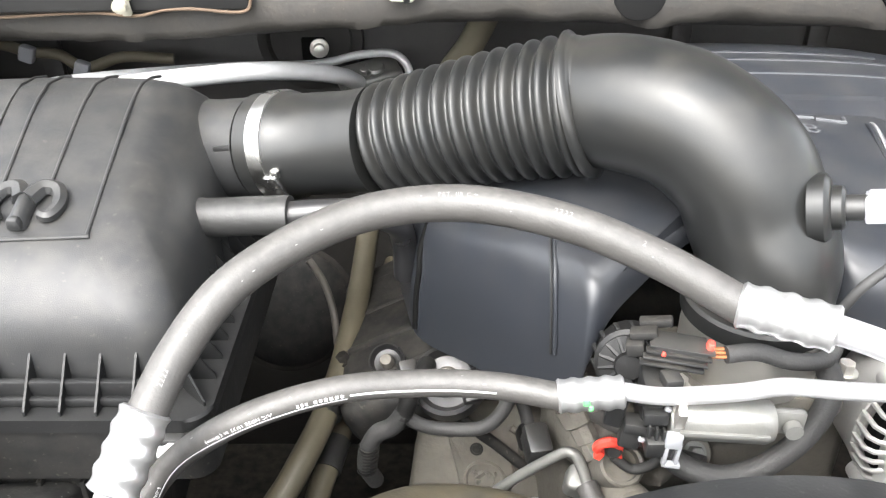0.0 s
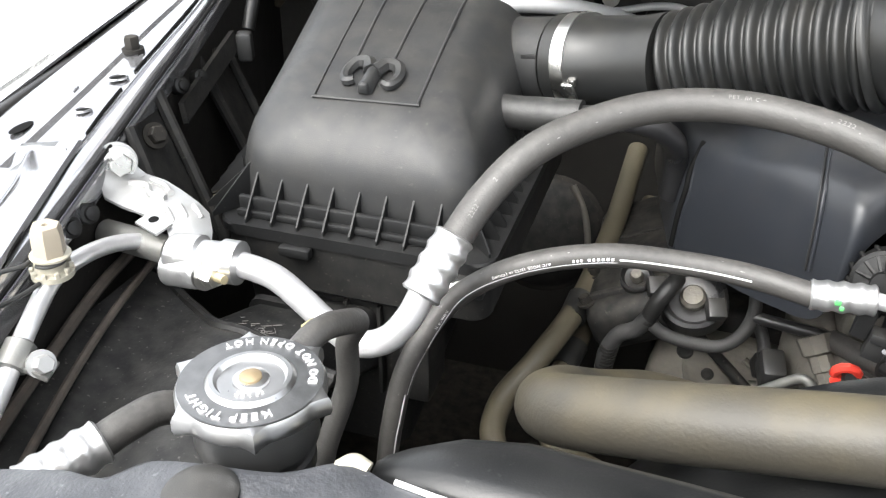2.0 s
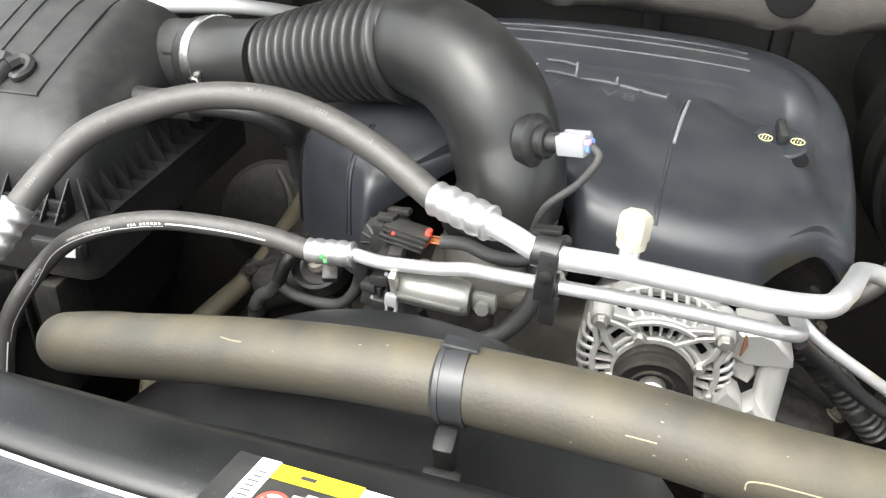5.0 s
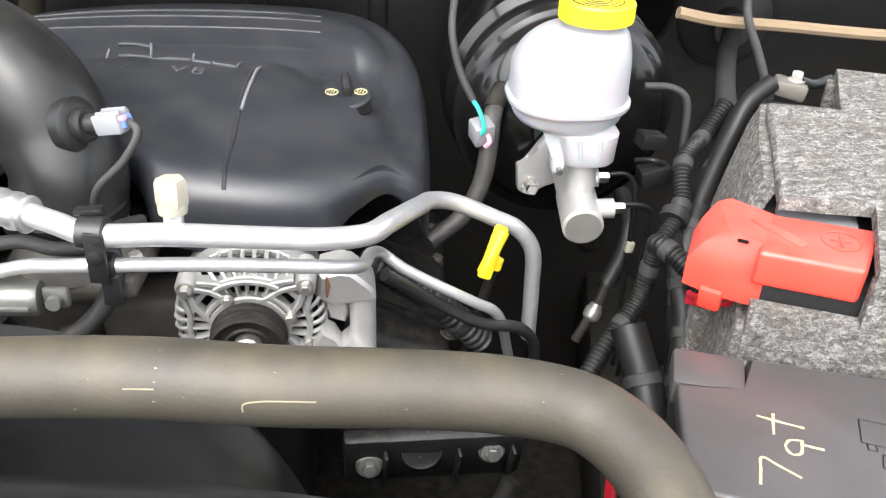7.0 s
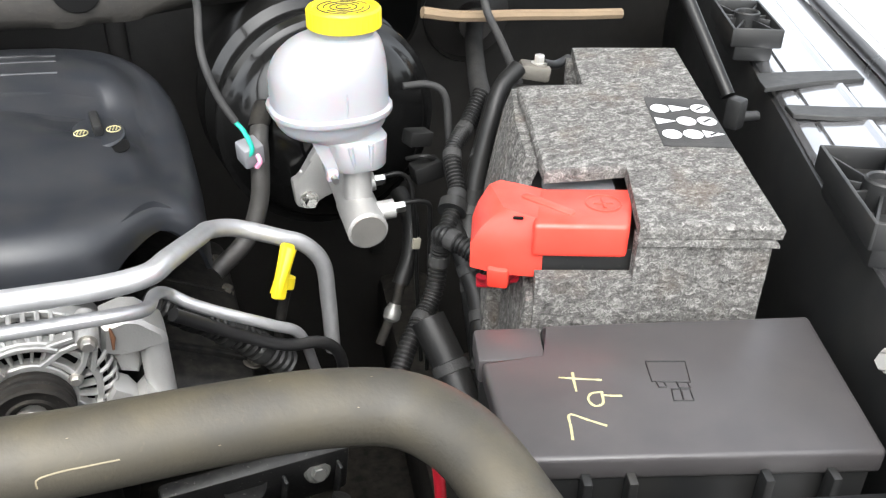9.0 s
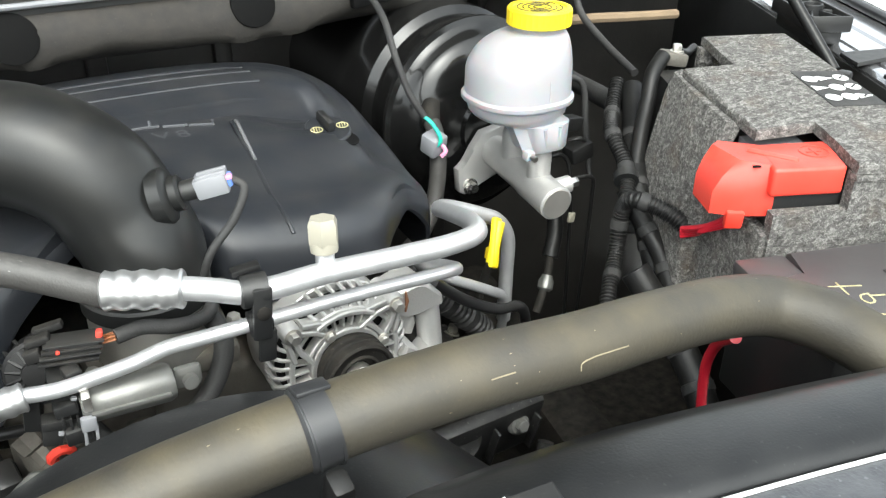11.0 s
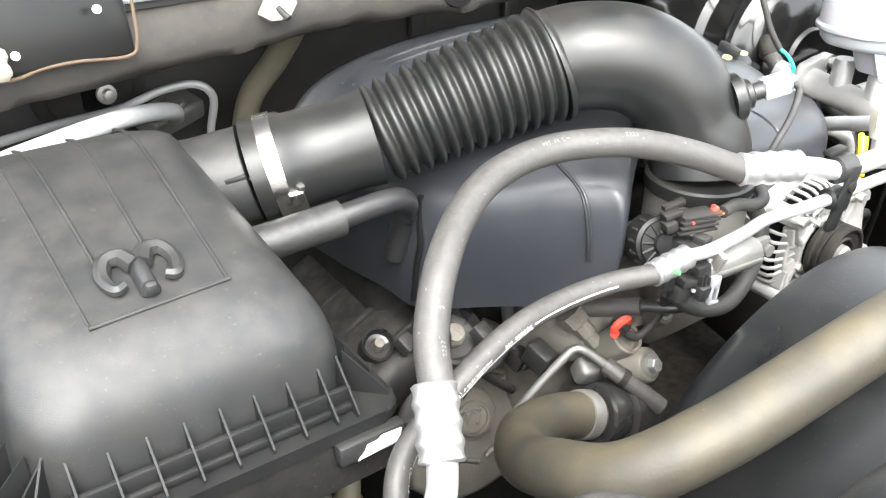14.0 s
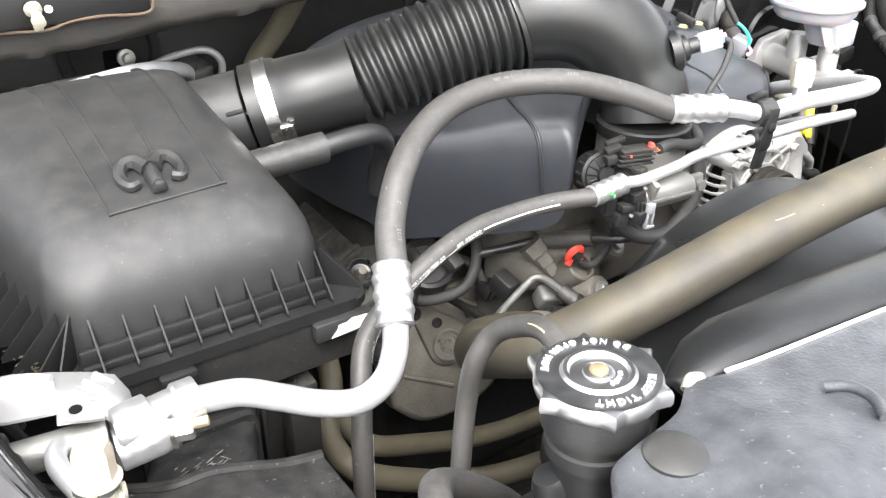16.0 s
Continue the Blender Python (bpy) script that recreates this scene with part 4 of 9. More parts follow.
for dy, z, h in ((0.016, 1.1545, 0.007), (0.0215, 1.160, 0.018)):
    part("filter_bead", box(bmesh.new(), ((BX0 + BX1) / 2 - 0.01, BY0 + dy, z), (0.205, 0.006, h), bevel=0.002), M["moulding"], flange)
for x, w in ((-0.335, 0.030), (-0.205, 0.0)):
    if w:
        part("clip", box(bmesh.new(), (x, BY0 - 0.003, 1.135), (w, 0.010, 0.010), bevel=0.003), M["moulding"], flange, "black moulded clip")
# torn white sticker on the front edge
bm = bmesh.new()
prism(bm, [(0.0, 0.0), (0.035, 0.002), (0.037, 0.013), (0.020, 0.014), (0.016, 0.011), (0.008, 0.011), (0.006, 0.006)], 0, 0.0006, 0, 1, pose(-0.206, BY0 - 0.0085, 1.125, 90, 0, 0))
part("torn_sticker", bm, M["white"], airbox, "torn white paper sticker")
part("sticker_tab", box(bmesh.new(), (-0.192, BY0 - 0.002, 1.131), (0.055, 0.012, 0.018), bevel=0.003), M["plastic"], airbox)
# lower half
rings = [rr_ring(BX0 + 0.022, BX1 - 0.085, BY0 + 0.03, BY1 - 0.03, 0.02, 0.90), rr_ring(BX0 + 0.012, BX1 - 0.070, BY0 + 0.018, BY1 - 0.02, 0.02, 1.080), rr_ring(BX0 + 0.004, BX1 - 0.003, BY0 + 0.004, BY1 - 0.004, 0.018, 1.092), rr_ring(BX0 + 0.004, BX1 - 0.003, BY0 + 0.004, BY1 - 0.004, 0.018, 1.139)]
lower = part("lower_half", loft(bmesh.new(), rings), M["grime"], airbox, "dusty black lower half")
for k in range(5):
    part("vertical_rib", box(bmesh.new(), (BX0 + 0.05 + k * 0.032, BY0 + 0.018, 1.03), (0.004, 0.012, 0.10), bevel=0.001), M["grime"], lower)
part("latch_block", box(bmesh.new(), (BX1 - 0.070, BY0 + 0.03, 1.03), (0.03, 0.05, 0.09), bevel=0.005), M["grime"], lower)
# leaf litter caught on the flange beside the fender
rnd = random.Random(7)
bm = bmesh.new()
for k in range(46):
    c = Vector((BX0 - 0.012 - 0.020 * rnd.random(), BY0 + 0.03 + 0.10 * rnd.random(), 1.1525 + 0.004 * rnd.random()))
    m = Matrix.Translation(c) @ pose(0, 0, 0, rnd.uniform(-30, 30), rnd.uniform(-30, 30), rnd.uniform(0, 360))
    a, b = rnd.uniform(0.0015, 0.005), rnd.uniform(0.0008, 0.002)
    lo_ = [m @ Vector(p) for p in ((-a, 0, 0), (0, -b, 0.0006), (a, 0, 0), (0, b, -0.0004))]
    loft(bm, [lo_, [p + Vector((0, 0, 0.0007)) for p in lo_]])
solo("leaf_litter", bm, M["litter"], (BX0 - 0.02, BY0 + 0.08, 1.152), "dry brown leaf litter on the box flange", "leaf litter", kind="stuff")
# outlet neck
CL = Vector((-0.153, 0.690, 1.240))
AX = Vector((0.108, -0.042, 0.026)).normalized()
bm = bmesh.new()
sweep(bm, [CL - AX * 0.19, CL - AX * 0.075, CL - AX * 0.05, CL - AX * 0.008, CL - AX * 0.007], [0.050, 0.0485, 0.0455, 0.0445, 0.046], 36)
neck = part("outlet_neck", bm, M["lid"], airbox)
for s in (-1, 1):
    part("neck_fin", box(bmesh.new(), CL - AX * 0.04 + Vector((0, -0.046 if s < 0 else -0.03, 0.012 if s > 0 else -0.03)), (0.075, 0.010, 0.003), (0, -13, -21), 0.0008), M["lid"], neck)
part("index_tab", box(bmesh.new(), CL - AX * 0.035 + Vector((0, -0.040, 0.020)), (0.018, 0.010, 0.005), (0, -13, -21), 0.001), M["mark"], neck)

# intake snorkel below the box at the front left
bm = bmesh.new()
rings = []
for f, y, zz, w, h in ((0, 0.46, 1.035, 0.085, 0.075), (0.4, 0.41, 1.050, 0.088, 0.075), (0.7, 0.365, 1.060, 0.090, 0.07), (1, 0.325, 1.062, 0.090, 0.065)):
    rings.append([Vector((-0.3515 + 0.4 * (y - 0.36) + px, y, zz + py)) for px, py in rounded_rect(w, h, 0.012, 5)])
loft(bm, rings)
duct = thing("intake_snorkel", (-0.35, 0.39, 1.02), "dusty black plastic air intake duct under the pipes", "air duct")
part("duct", bm, M["panel"], duct)
for y, w, h, z in ((0.415, 0.094, 0.082, 1.050), (0.335, 0.096, 0.072, 1.061)):
    part("duct_rim", loft(bmesh.new(), [[Vector((-0.3515 + 0.4 * (y - 0.36) + px, y + d, z + py)) for px, py in rounded_rect(w, h, 0.012, 5)] for d in (0.0, 0.008)]), M["panel"], duct)
# pale fibrous scrapes on the duct
rnd = random.Random(23)
bm = bmesh.new()
for k in range(70):
    c = Vector((-0.345 + rnd.gauss(0, 0.010), 0.362 + rnd.gauss(0, 0.008), 1.0962))
    d = Vector((1, 0.4, 0)).normalized() if rnd.random() < 0.6 else Vector((rnd.uniform(-1, 1), rnd.uniform(-1, 1), 0)).normalized()
    l, w = rnd.uniform(0.0008, 0.0045), rnd.uniform(0.0002, 0.0005)
    n_ = Vector((-d.y, d.x, 0))
    lo_ = [c - d * l, c - n_ * w, c + d * l, c + n_ * w]
    loft(bm, [lo_, [p + Vector((0, 0, 0.0006)) for p in lo_]])
tagged(part("scrape", bm, M["dimtext"], duct), "pale fibrous scrapes", kind="stuff")
# dusty splash flap left of the cap, with an arched edge and folded seams
flap = thing("splash_flap", (-0.34, 0.24, 1.06), "speckled black splash flap with folded seams", "splash flap")
rows = []
for f in (0.0, 0.2, 0.4, 0.6, 0.8, 1.0):
    row = []
    for x in (-0.470, -0.455, -0.44, -0.425, -0.41, -0.395, -0.37, -0.345, -0.32, -0.29, -0.26):
        far = 0.405 - 0.052 * min(1.0, max(0.0, (x + 0.455) / 0.085)) - 0.10 * max(0.0, x + 0.35)
        y = 0.05 + (far - 0.05) * f
        row.append((x, y, 1.108 + 0.006 * math.sin(x * 40 + f * 3) + 0.05 * max(0.0, -0.41 - x) - 0.02 * f * max(0.0, x + 0.42) / 0.2))
    rows.append(row)
part("sheet", sheet(bmesh.new(), rows, 0.004), M["panel"], flap)
part("rim", sweep(bmesh.new(), [Vector(p) + Vector((0, 0, 0.0)) for p in spline(rows[-1], 3)], 0.0045, 8), M["panel"], flap)
for pts, r in ((((-0.478, 0.405, 1.128), (-0.470, 0.345, 1.128), (-0.452, 0.26, 1.124), (-0.43, 0.17, 1.120), (-0.40, 0.07, 1.118)), 0.0050), (((-0.455, 0.40, 1.124), (-0.446, 0.33, 1.120), (-0.428, 0.25, 1.116), (-0.40, 0.16, 1.114), (-0.37, 0.06, 1.112)), 0.0035)):
    part("folded_seam", tube(pts, r, 8, 5), M["rustyfold"], flap, "brown-grey folded seam")

# ---- intake hose ----
intake = thing("intake_hose", (0.222, 0.505, 1.205), "satin black intake hose with bellows and a long elbow", "intake hose")
cuff = [CL - AX * 0.004, CL + AX * 0.012, CL + AX * 0.030, CL + AX * 0.034, CL + AX * 0.07, CL + AX * 0.085, CL + AX * 0.108]
part("cuff", sweep(bmesh.new(), cuff, [0.0475, 0.0475, 0.0470, 0.0440, 0.0430, 0.0425, 0.045], 40), M["tube"], intake, angle=60)
B0, B1 = Vector((-0.050, 0.654, 1.2615)), Vector((0.105, 0.597, 1.3165))
path, rad = [], []
N = 13
for k in range(N * 10 + 1):
    f = k / (N * 10)
    path.append(B0.lerp(B1, f) + Vector((0, 0, 0.003 * math.sin(math.pi * f))))
    env = 0.0475 + 0.0065 * f
    w = 0.5 + 0.5 * math.cos(2 * math.pi * f * N)
    rad.append(env - 0.0078 * w ** 1.35)
part("bellows", sweep(bmesh.new(), path, rad, 44), M["tube"], intake, "ribbed rubber bellows", angle=80)
elbow = [B1 - (B1 - B0) * 0.02, B1 + (B1 - B0) * 0.05, (0.134, 0.579, 1.3235), (0.1705, 0.556, 1.3190), (0.2045, 0.5345, 1.2945), (0.2205, 0.5239, 1.2612), (0.2295, 0.512, 1.234), (0.226, 0.504, 1.207)]
path = spline(elbow, 8)
n = len(path)
rad = []
for k in range(n):
    f = k / (n - 1)
    r = 0.0482 + 0.0010 * math.sin(math.pi * f)
    if f < 0.04:
        r = 0.0555
    elif f < 0.10:
        r = 0.0525 - (f - 0.04) * 0.05
    rad.append(r)
elbow_part = part("elbow", sweep(bmesh.new(), path, rad, 48), M["tube"], intake, angle=70)
# clamp
clamp = thing("hose_clamp", CL + AX * 0.017 + Vector((0, -0.05, -0.02)), "bright steel worm-drive clamp round the intake cuff", "hose clamp")
part("band", sweep(bmesh.new(), [CL + AX * 0.010, CL + AX * 0.0101, CL + AX * 0.0239, CL + AX * 0.024], [0.0476, 0.0487, 0.0487, 0.0476], 48), M["steel"], clamp)
sp = CL + AX * 0.017 + Vector((-0.002, -0.047, -0.016))
part("screw_housing", box(bmesh.new(), sp, (0.014, 0.008, 0.026), (20, -13, -21), 0.003), M["steel"], clamp)
bm = bmesh.new()
hexbolt(bm, sp + Vector((0.001, -0.002, 0.010)), (0, -0.2, 1), 0.0042, 0.007, False)
part("screw", bm, M["steel"], clamp)
# temperature sensor in the elbow
sensor = thing("intake_sensor", (0.258, 0.487, 1.286), "grey electrical connector on the intake elbow", "sensor")
sd = Vector((0.80, -0.38, 0.22)).normalized()
sb = Vector((0.2560, 0.490, 1.287)) - sd * 0.016
part("grommet", lathe(bmesh.new(), [(0.023, 0), (0.023, 0.010), (0.020, 0.013), (0.0145, 0.014), (0.0145, 0.020), (0.012, 0.022)], sb, sd, 28), M["tube"], sensor, "black rubber grommet")
bm = bmesh.new()
rod(bm, sb + sd * 0.02, sb + sd * 0.036, 0.0085)
part("sensor_body", bm, M["plastic"], sensor)
rot = sd.to_track_quat('X', 'Z').to_euler()
rotd = tuple(math.degrees(a) for a in rot)
con = part("connector", box(bmesh.new(), sb + sd * 0.046, (0.026, 0.018, 0.017), rotd, 0.002), M["grey"], sensor, "light grey connector")
for k in (-1, 1):
    part("connector_rib", box(bmesh.new(), sb + sd * 0.046 + Vector((0, 0, 0.0085)) + Vector((0.3, 0.8, 0)) * 0.005 * k, (0.024, 0.003, 0.004), rotd, 0.0006), M["grey"], con)
part("blue_seal", box(bmesh.new(), sb + sd * 0.060, (0.005, 0.012, 0.010), rotd, 0.002), M["blue"], con, "blue wire seal")
part("pink_seal", box(bmesh.new(), sb + sd * 0.0605 + Vector((-0.002, -0.004, 0.004)), (0.005, 0.005, 0.004), rotd, 0.001), M["pink"], con, "pink wire")
e0 = sb + sd * 0.061
part("wire_loom", tube([e0, e0 + Vector((0.008, -0.006, -0.006)), e0 + Vector((-0.004, -0.012, -0.028)), e0 + Vector((-0.028, -0.016, -0.052)), e0 + Vector((-0.038, -0.01, -0.085))], 0.0034, 10, 6), M["tape"], sensor, "taped wire loom")

# breather hose from the air box
br = thing("breather_hose", (-0.19, 0.60, 1.20), "black rubber breather hose with a thick sleeve", "hose")
part("sleeve", tube([(-0.222, 0.612, 1.216), (-0.190, 0.604, 1.217), (-0.155, 0.600, 1.2205), (-0.121, 0.596, 1.2235)], 0.0158, 24, 4), M["sleeve"], br, "thick rubber sleeve")
part("hose", tube([(-0.13, 0.597, 1.2225), (-0.095, 0.596, 1.226), (-0.062, 0.602, 1.222), (-0.040, 0.620, 1.203), (-0.034, 0.640, 1.175), (-0.034, 0.655, 1.13)], 0.0108, 20, 6), M["shinyrubber"], br)

# ---- throttle body ----
tb = thing("throttle_valve", (0.2235, 0.50, 1.10), "cast aluminium throttle body with motor and black connectors", "throttle body")
part("upper_ring", lathe(bmesh.new(), [(0.050, 0), (0.0525, 0.002), (0.0525, 0.014), (0.050, 0.016)], (0.2235, 0.502, 1.196), (0, -0.02, 1), 40), M["tube"], tb)
part("bore", lathe(bmesh.new(), [(0.050, 0), (0.050, 0.03), (0.049, 0.045)], (0.2235, 0.502, 1.152), (0, 0, 1), 40), M["dullalu"], tb, "machined aluminium bore")
bm = bmesh.new()
prism(bm, [(0.165, 0.455), (0.282, 0.455), (0.290, 0.54), (0.16, 0.545)], 1.135, 1.155, 0.006, 2)
part("flange", bm, M["dirtyalu"], tb)
bm = bmesh.new()
sweep(bm, [Vector((0.148, 0.428, 1.164)), Vector((0.152, 0.428, 1.164)), Vector((0.212, 0.424, 1.163)), Vector((0.216, 0.424, 1.163))], [0.0135, 0.0155, 0.0155, 0.0135], 28)
motor = part("motor", bm, M["worncast"], tb, "dull grey metal motor can")
part("motor_seam", box(bmesh.new(), (0.182, 0.4095, 1.163), (0.058, 0.003, 0.004), (0, 1, -4), 0.001), M["worncast"], motor)
bm = bmesh.new()
box(bm, (0.228, 0.424, 1.163), (0.022, 0.008, 0.020), (0, 1, -4), 0.004)
rod(bm, (0.228, 0.418, 1.163), (0.228, 0.412, 1.163), 0.006)
part("motor_ear", bm, M["worncast"], motor)
# gear housing: a dark finned drum with a stack of small plug bodies before it
drum = part("gear_drum", lathe(bmesh.new(), [(0.024, -0.02), (0.024, 0.002), (0.021, 0.004), (0.021, 0.007), (0.010, 0.008), (0.009, 0.012), (0.002, 0.012)], (0.128, 0.462, 1.182), (-0.25, -0.9, 0.3), 28), M["conduit"], tb, "black finned gear housing")
for k in range(14):
    a = 2 * math.pi * k / 14
    q = Vector((0, 0, 1)).rotation_difference(Vector((-0.25, -0.9, 0.3)).normalized()).to_matrix()
    p0 = Vector((0.128, 0.462, 1.182)) + q @ Vector((0.010 * math.cos(a), 0.010 * math.sin(a), 0.008))
    p1 = Vector((0.128, 0.462, 1.182)) + q @ Vector((0.021 * math.cos(a), 0.021 * math.sin(a), 0.006))
    part("drum_fin", rod(bmesh.new(), p0, p1, 0.0016, 5), M["conduit"], drum)
    part("rim_tooth", box(bmesh.new(), Vector((0.128, 0.462, 1.182)) + q @ Vector((0.0245 * math.cos(a), 0.0245 * math.sin(a), -0.004)), (0.003, 0.008, 0.003), (10, 0, 15), 0.0006), M["conduit"], drum)
stack = part("plug_holder", box(bmesh.new(), (0.141, 0.437, 1.170), (0.020, 0.030, 0.040), (0, 0, -4), 0.003), M["plastic"], tb, "stack of black plug bodies")
for at, sz, rot in (((0.134, 0.424, 1.184), (0.018, 0.012, 0.009), (0, 5, -8)), ((0.138, 0.420, 1.172), (0.016, 0.012, 0.010), (0, -6, -4)), ((0.130, 0.424, 1.160), (0.020, 0.014, 0.008), (0, 3, -10)), ((0.142, 0.418, 1.150), (0.018, 0.016, 0.014), (8, 0, 0)), ((0.126, 0.428, 1.147), (0.014, 0.012, 0.016), (0, 10, -10)), ((0.148, 0.430, 1.192), (0.012, 0.014, 0.010), (0, 0, 10)), ((0.118, 0.440, 1.165), (0.012, 0.018, 0.030), (0, 8, -15))):
    part("plug_block", box(bmesh.new(), at, sz, rot, 0.0016), M["plastic"], stack)
for k in range(4):
    part("plug_rib", box(bmesh.new(), (0.134 + k * 0.005, 0.4145, 1.1635 - 0.002 * k), (0.0018, 0.006, 0.010), (0, 0, -4), 0.0004), M["plastic"], stack)
for at in ((0.1445, 0.416, 1.180), (0.131, 0.418, 1.152)):
    part("pale_pin", box(bmesh.new(), at, (0.004, 0.003, 0.003), (0, 20, 0), 0.0006), M["grey"], stack, "pale plug pin")
la = part("latch", box(bmesh.new(), (0.150, 0.411, 1.158), (0.011, 0.006, 0.012), (0, 4, -4), 0.0015), M["grey"], tb, "grey connector latch")
for x in (-0.004, 0.004):
    part("latch_arm", box(bmesh.new(), (0.150 + x, 0.411, 1.146), (0.0025, 0.005, 0.020), (0, 4, -4), 0.0008), M["grey"], la)
part("latch_bar", box(bmesh.new(), (0.151, 0.4105, 1.137), (0.011, 0.005, 0.003), (0, 4, -4), 0.0008), M["grey"], la)
part("motor_strap", box(bmesh.new(), (0.152, 0.412, 1.178), (0.006, 0.010, 0.018), (20, 0, -4), 0.001), M["dullalu"], motor)
plug = part("connector", box(bmesh.new(), (0.155, 0.447, 1.2045), (0.036, 0.018, 0.015), (0, 4, -10), 0.002), M["plastic"], tb, "black ribbed connector with red lock")
for k in range(4):
    part("connector_rib", box(bmesh.new(), (0.155 - 0.002 * k, 0.4395 - 0.0006 * k, 1.2105 - k * 0.0042), (0.042, 0.006, 0.0020), (0, 4, -10), 0.0006), M["grime"] if k % 2 else M["plastic"], plug)
part("blue_stripe", box(bmesh.new(), (0.158, 0.4365, 1.2010), (0.026, 0.0016, 0.0022), (0, 4, -10), 0.0004), M["blue"], plug, "blue seal line")
part("red_lock", box(bmesh.new(), (0.1725, 0.4415, 1.2070), (0.005, 0.007, 0.016), (0, 12, -10), 0.0015), M["red"], plug, "red locking tab")
part("red_dot", box(bmesh.new(), (0.143, 0.4385, 1.2070), (0.003, 0.003, 0.003), (0, 20, 0), 0.001), M["red"], plug)
for at, sz in (((0.133, 0.455, 1.212), (0.018, 0.010, 0.006)), ((0.128, 0.452, 1.203), (0.012, 0.012, 0.010)), ((0.142, 0.462, 1.216), (0.022, 0.008, 0.006))):
    part("side_clip", box(bmesh.new(), at, sz, (0, -12, -15), 0.0015), M["grime"], plug)
bm = bmesh.new()
for k in range(3):
    rod(bm, (0.174, 0.441 + k * 0.003, 1.203 + k * 0.001), (0.184, 0.438 + k * 0.003, 1.205 + k * 0.001), 0.0012, 8)
part("orange_wires", bm, M["orange"], plug, "short orange wires")
part("loom", tube([(0.184, 0.440, 1.2055), (0.205, 0.442, 1.206), (0.228, 0.440, 1.200), (0.255, 0.448, 1.196), (0.27, 0.47, 1.20), (0.285, 0.50, 1.19)], 0.006, 12, 5), M["tape"], tb, "taped wire loom")
bm = bmesh.new()
hexbolt(bm, (0.283, 0.470, 1.165), (0, 0, 1), 0.006, 0.008)
part("flange_bolt", bm, M["dullalu"], tb)
bm = bmesh.new()
hexbolt(bm, (0.165, 0.462, 1.158), (0, 0, 1), 0.006, 0.008)
part("flange_bolt", bm, M["dullalu"], tb)

# ---- engine cover ----
cover = thing("engine_cover", (0.25, 0.70, 1.10), "charcoal plastic engine cover with embossed lettering", "engine cover")
BOT = [(-0.058, 0.86, 1.09), (-0.050, 0.76, 1.080), (-0.036, 0.675, 1.082), (-0.024, 0.634, 1.076), (0.022, 0.572, 1.092), (0.062, 0.524, 1.106), (0.094, 0.488, 1.124), (0.1035, 0.481, 1.165), (0.116, 0.490, 1.194), (0.145, 0.515, 1.212), (0.185, 0.545, 1.230), (0.225, 0.565, 1.233), (0.275, 0.540, 1.205), (0.298, 0.508, 1.165), (0.36, 0.497, 1.155), (0.44, 0.503, 1.160), (0.475, 0.530, 1.178), (0.508, 0.560, 1.180), (0.537, 0.570, 1.150), (0.550, 0.600, 1.105), (0.560, 0.70, 1.10), (0.555, 0.82, 1.12), (0.50, 0.92, 1.15), (0.2, 0.95, 1.15), (0.02, 0.93, 1.13)]
SHO = [(-0.010, 0.83, 1.225), (-0.005, 0.75, 1.212), (0.000, 0.685, 1.205), (0.010, 0.640, 1.208), (0.034, 0.588, 1.216), (0.060, 0.552, 1.228), (0.082, 0.532, 1.235), (0.098, 0.528, 1.239), (0.118, 0.537, 1.242), (0.148, 0.553, 1.246), (0.188, 0.575, 1.250), (0.225, 0.592, 1.250), (0.272, 0.585, 1.245), (0.305, 0.570, 1.240), (0.36, 0.568, 1.232), (0.425, 0.573, 1.225), (0.465, 0.592, 1.220), (0.495, 0.612, 1.212), (0.508, 0.632, 1.205), (0.515, 0.66, 1.205), (0.520, 0.74, 1.225), (0.510, 0.82, 1.25), (0.45, 0.87, 1.262), (0.2, 0.89, 1.265), (0.04, 0.87, 1.245)]


def closed_spline(pts, n):
    P = list(pts)
    return spline(P[-2:] + P + P[:3], n)[2 * n:(len(P) + 2) * n]


bot = [Vector(p) for p in closed_spline(BOT, 6)]
sho = [Vector(p) for p in closed_spline(SHO, 6)]


def ridge(p):
    """Where a shoulder point is drawn to along the spine of the cover."""
    x = max(0.04, min(0.47, p.x * 0.92 + 0.02))
    return Vector((x, 0.745, 1.255 - 0.25 * max(0, abs(x - 0.26) - 0.12) ** 1.5))


rings = [bot]
for k in range(1, 8):
    f = k / 8
    rings.append([b.lerp(s, f) + Vector((0, 0, 0)) + (Vector((b.x - s.x, b.y - s.y, 0)) * 0.35 + Vector((0, 0, (s.z - b.z) * 0.28))) * math.sin(math.pi * f) for b, s in zip(bot, sho)])
rings.append(sho)
for k in range(1, 8):
    f = k / 8
    ring = []
    for s in sho:
        q = s.lerp(ridge(s), f)
        dx, dy = (q.x - 0.470) / 0.062, (q.y - 0.715) / 0.045
        q.z += 0.012 * math.sin(math.pi * f) - 0.018 * math.exp(-(dx * dx + dy * dy) ** 2)
        ring.append(q)
    rings.append(ring)
bm = loft(bmesh.new(), rings, False, True)
shell = part("shell", bm, M["cover"], cover, angle=70)
# inner lip of the shell gives it thickness
bm = loft(bmesh.new(), [bot, [p + (Vector((0.23, 0.72, p.z)) - p).normalized() * 0.004 + Vector((0, 0, -0.001)) for p in bot], [p + (Vector((0.23, 0.72, p.z)) - p).normalized() * 0.006 + Vector((0, 0, 0.03)) for p in bot]], False, False)
part("lip", bm, M["cover"], cover)


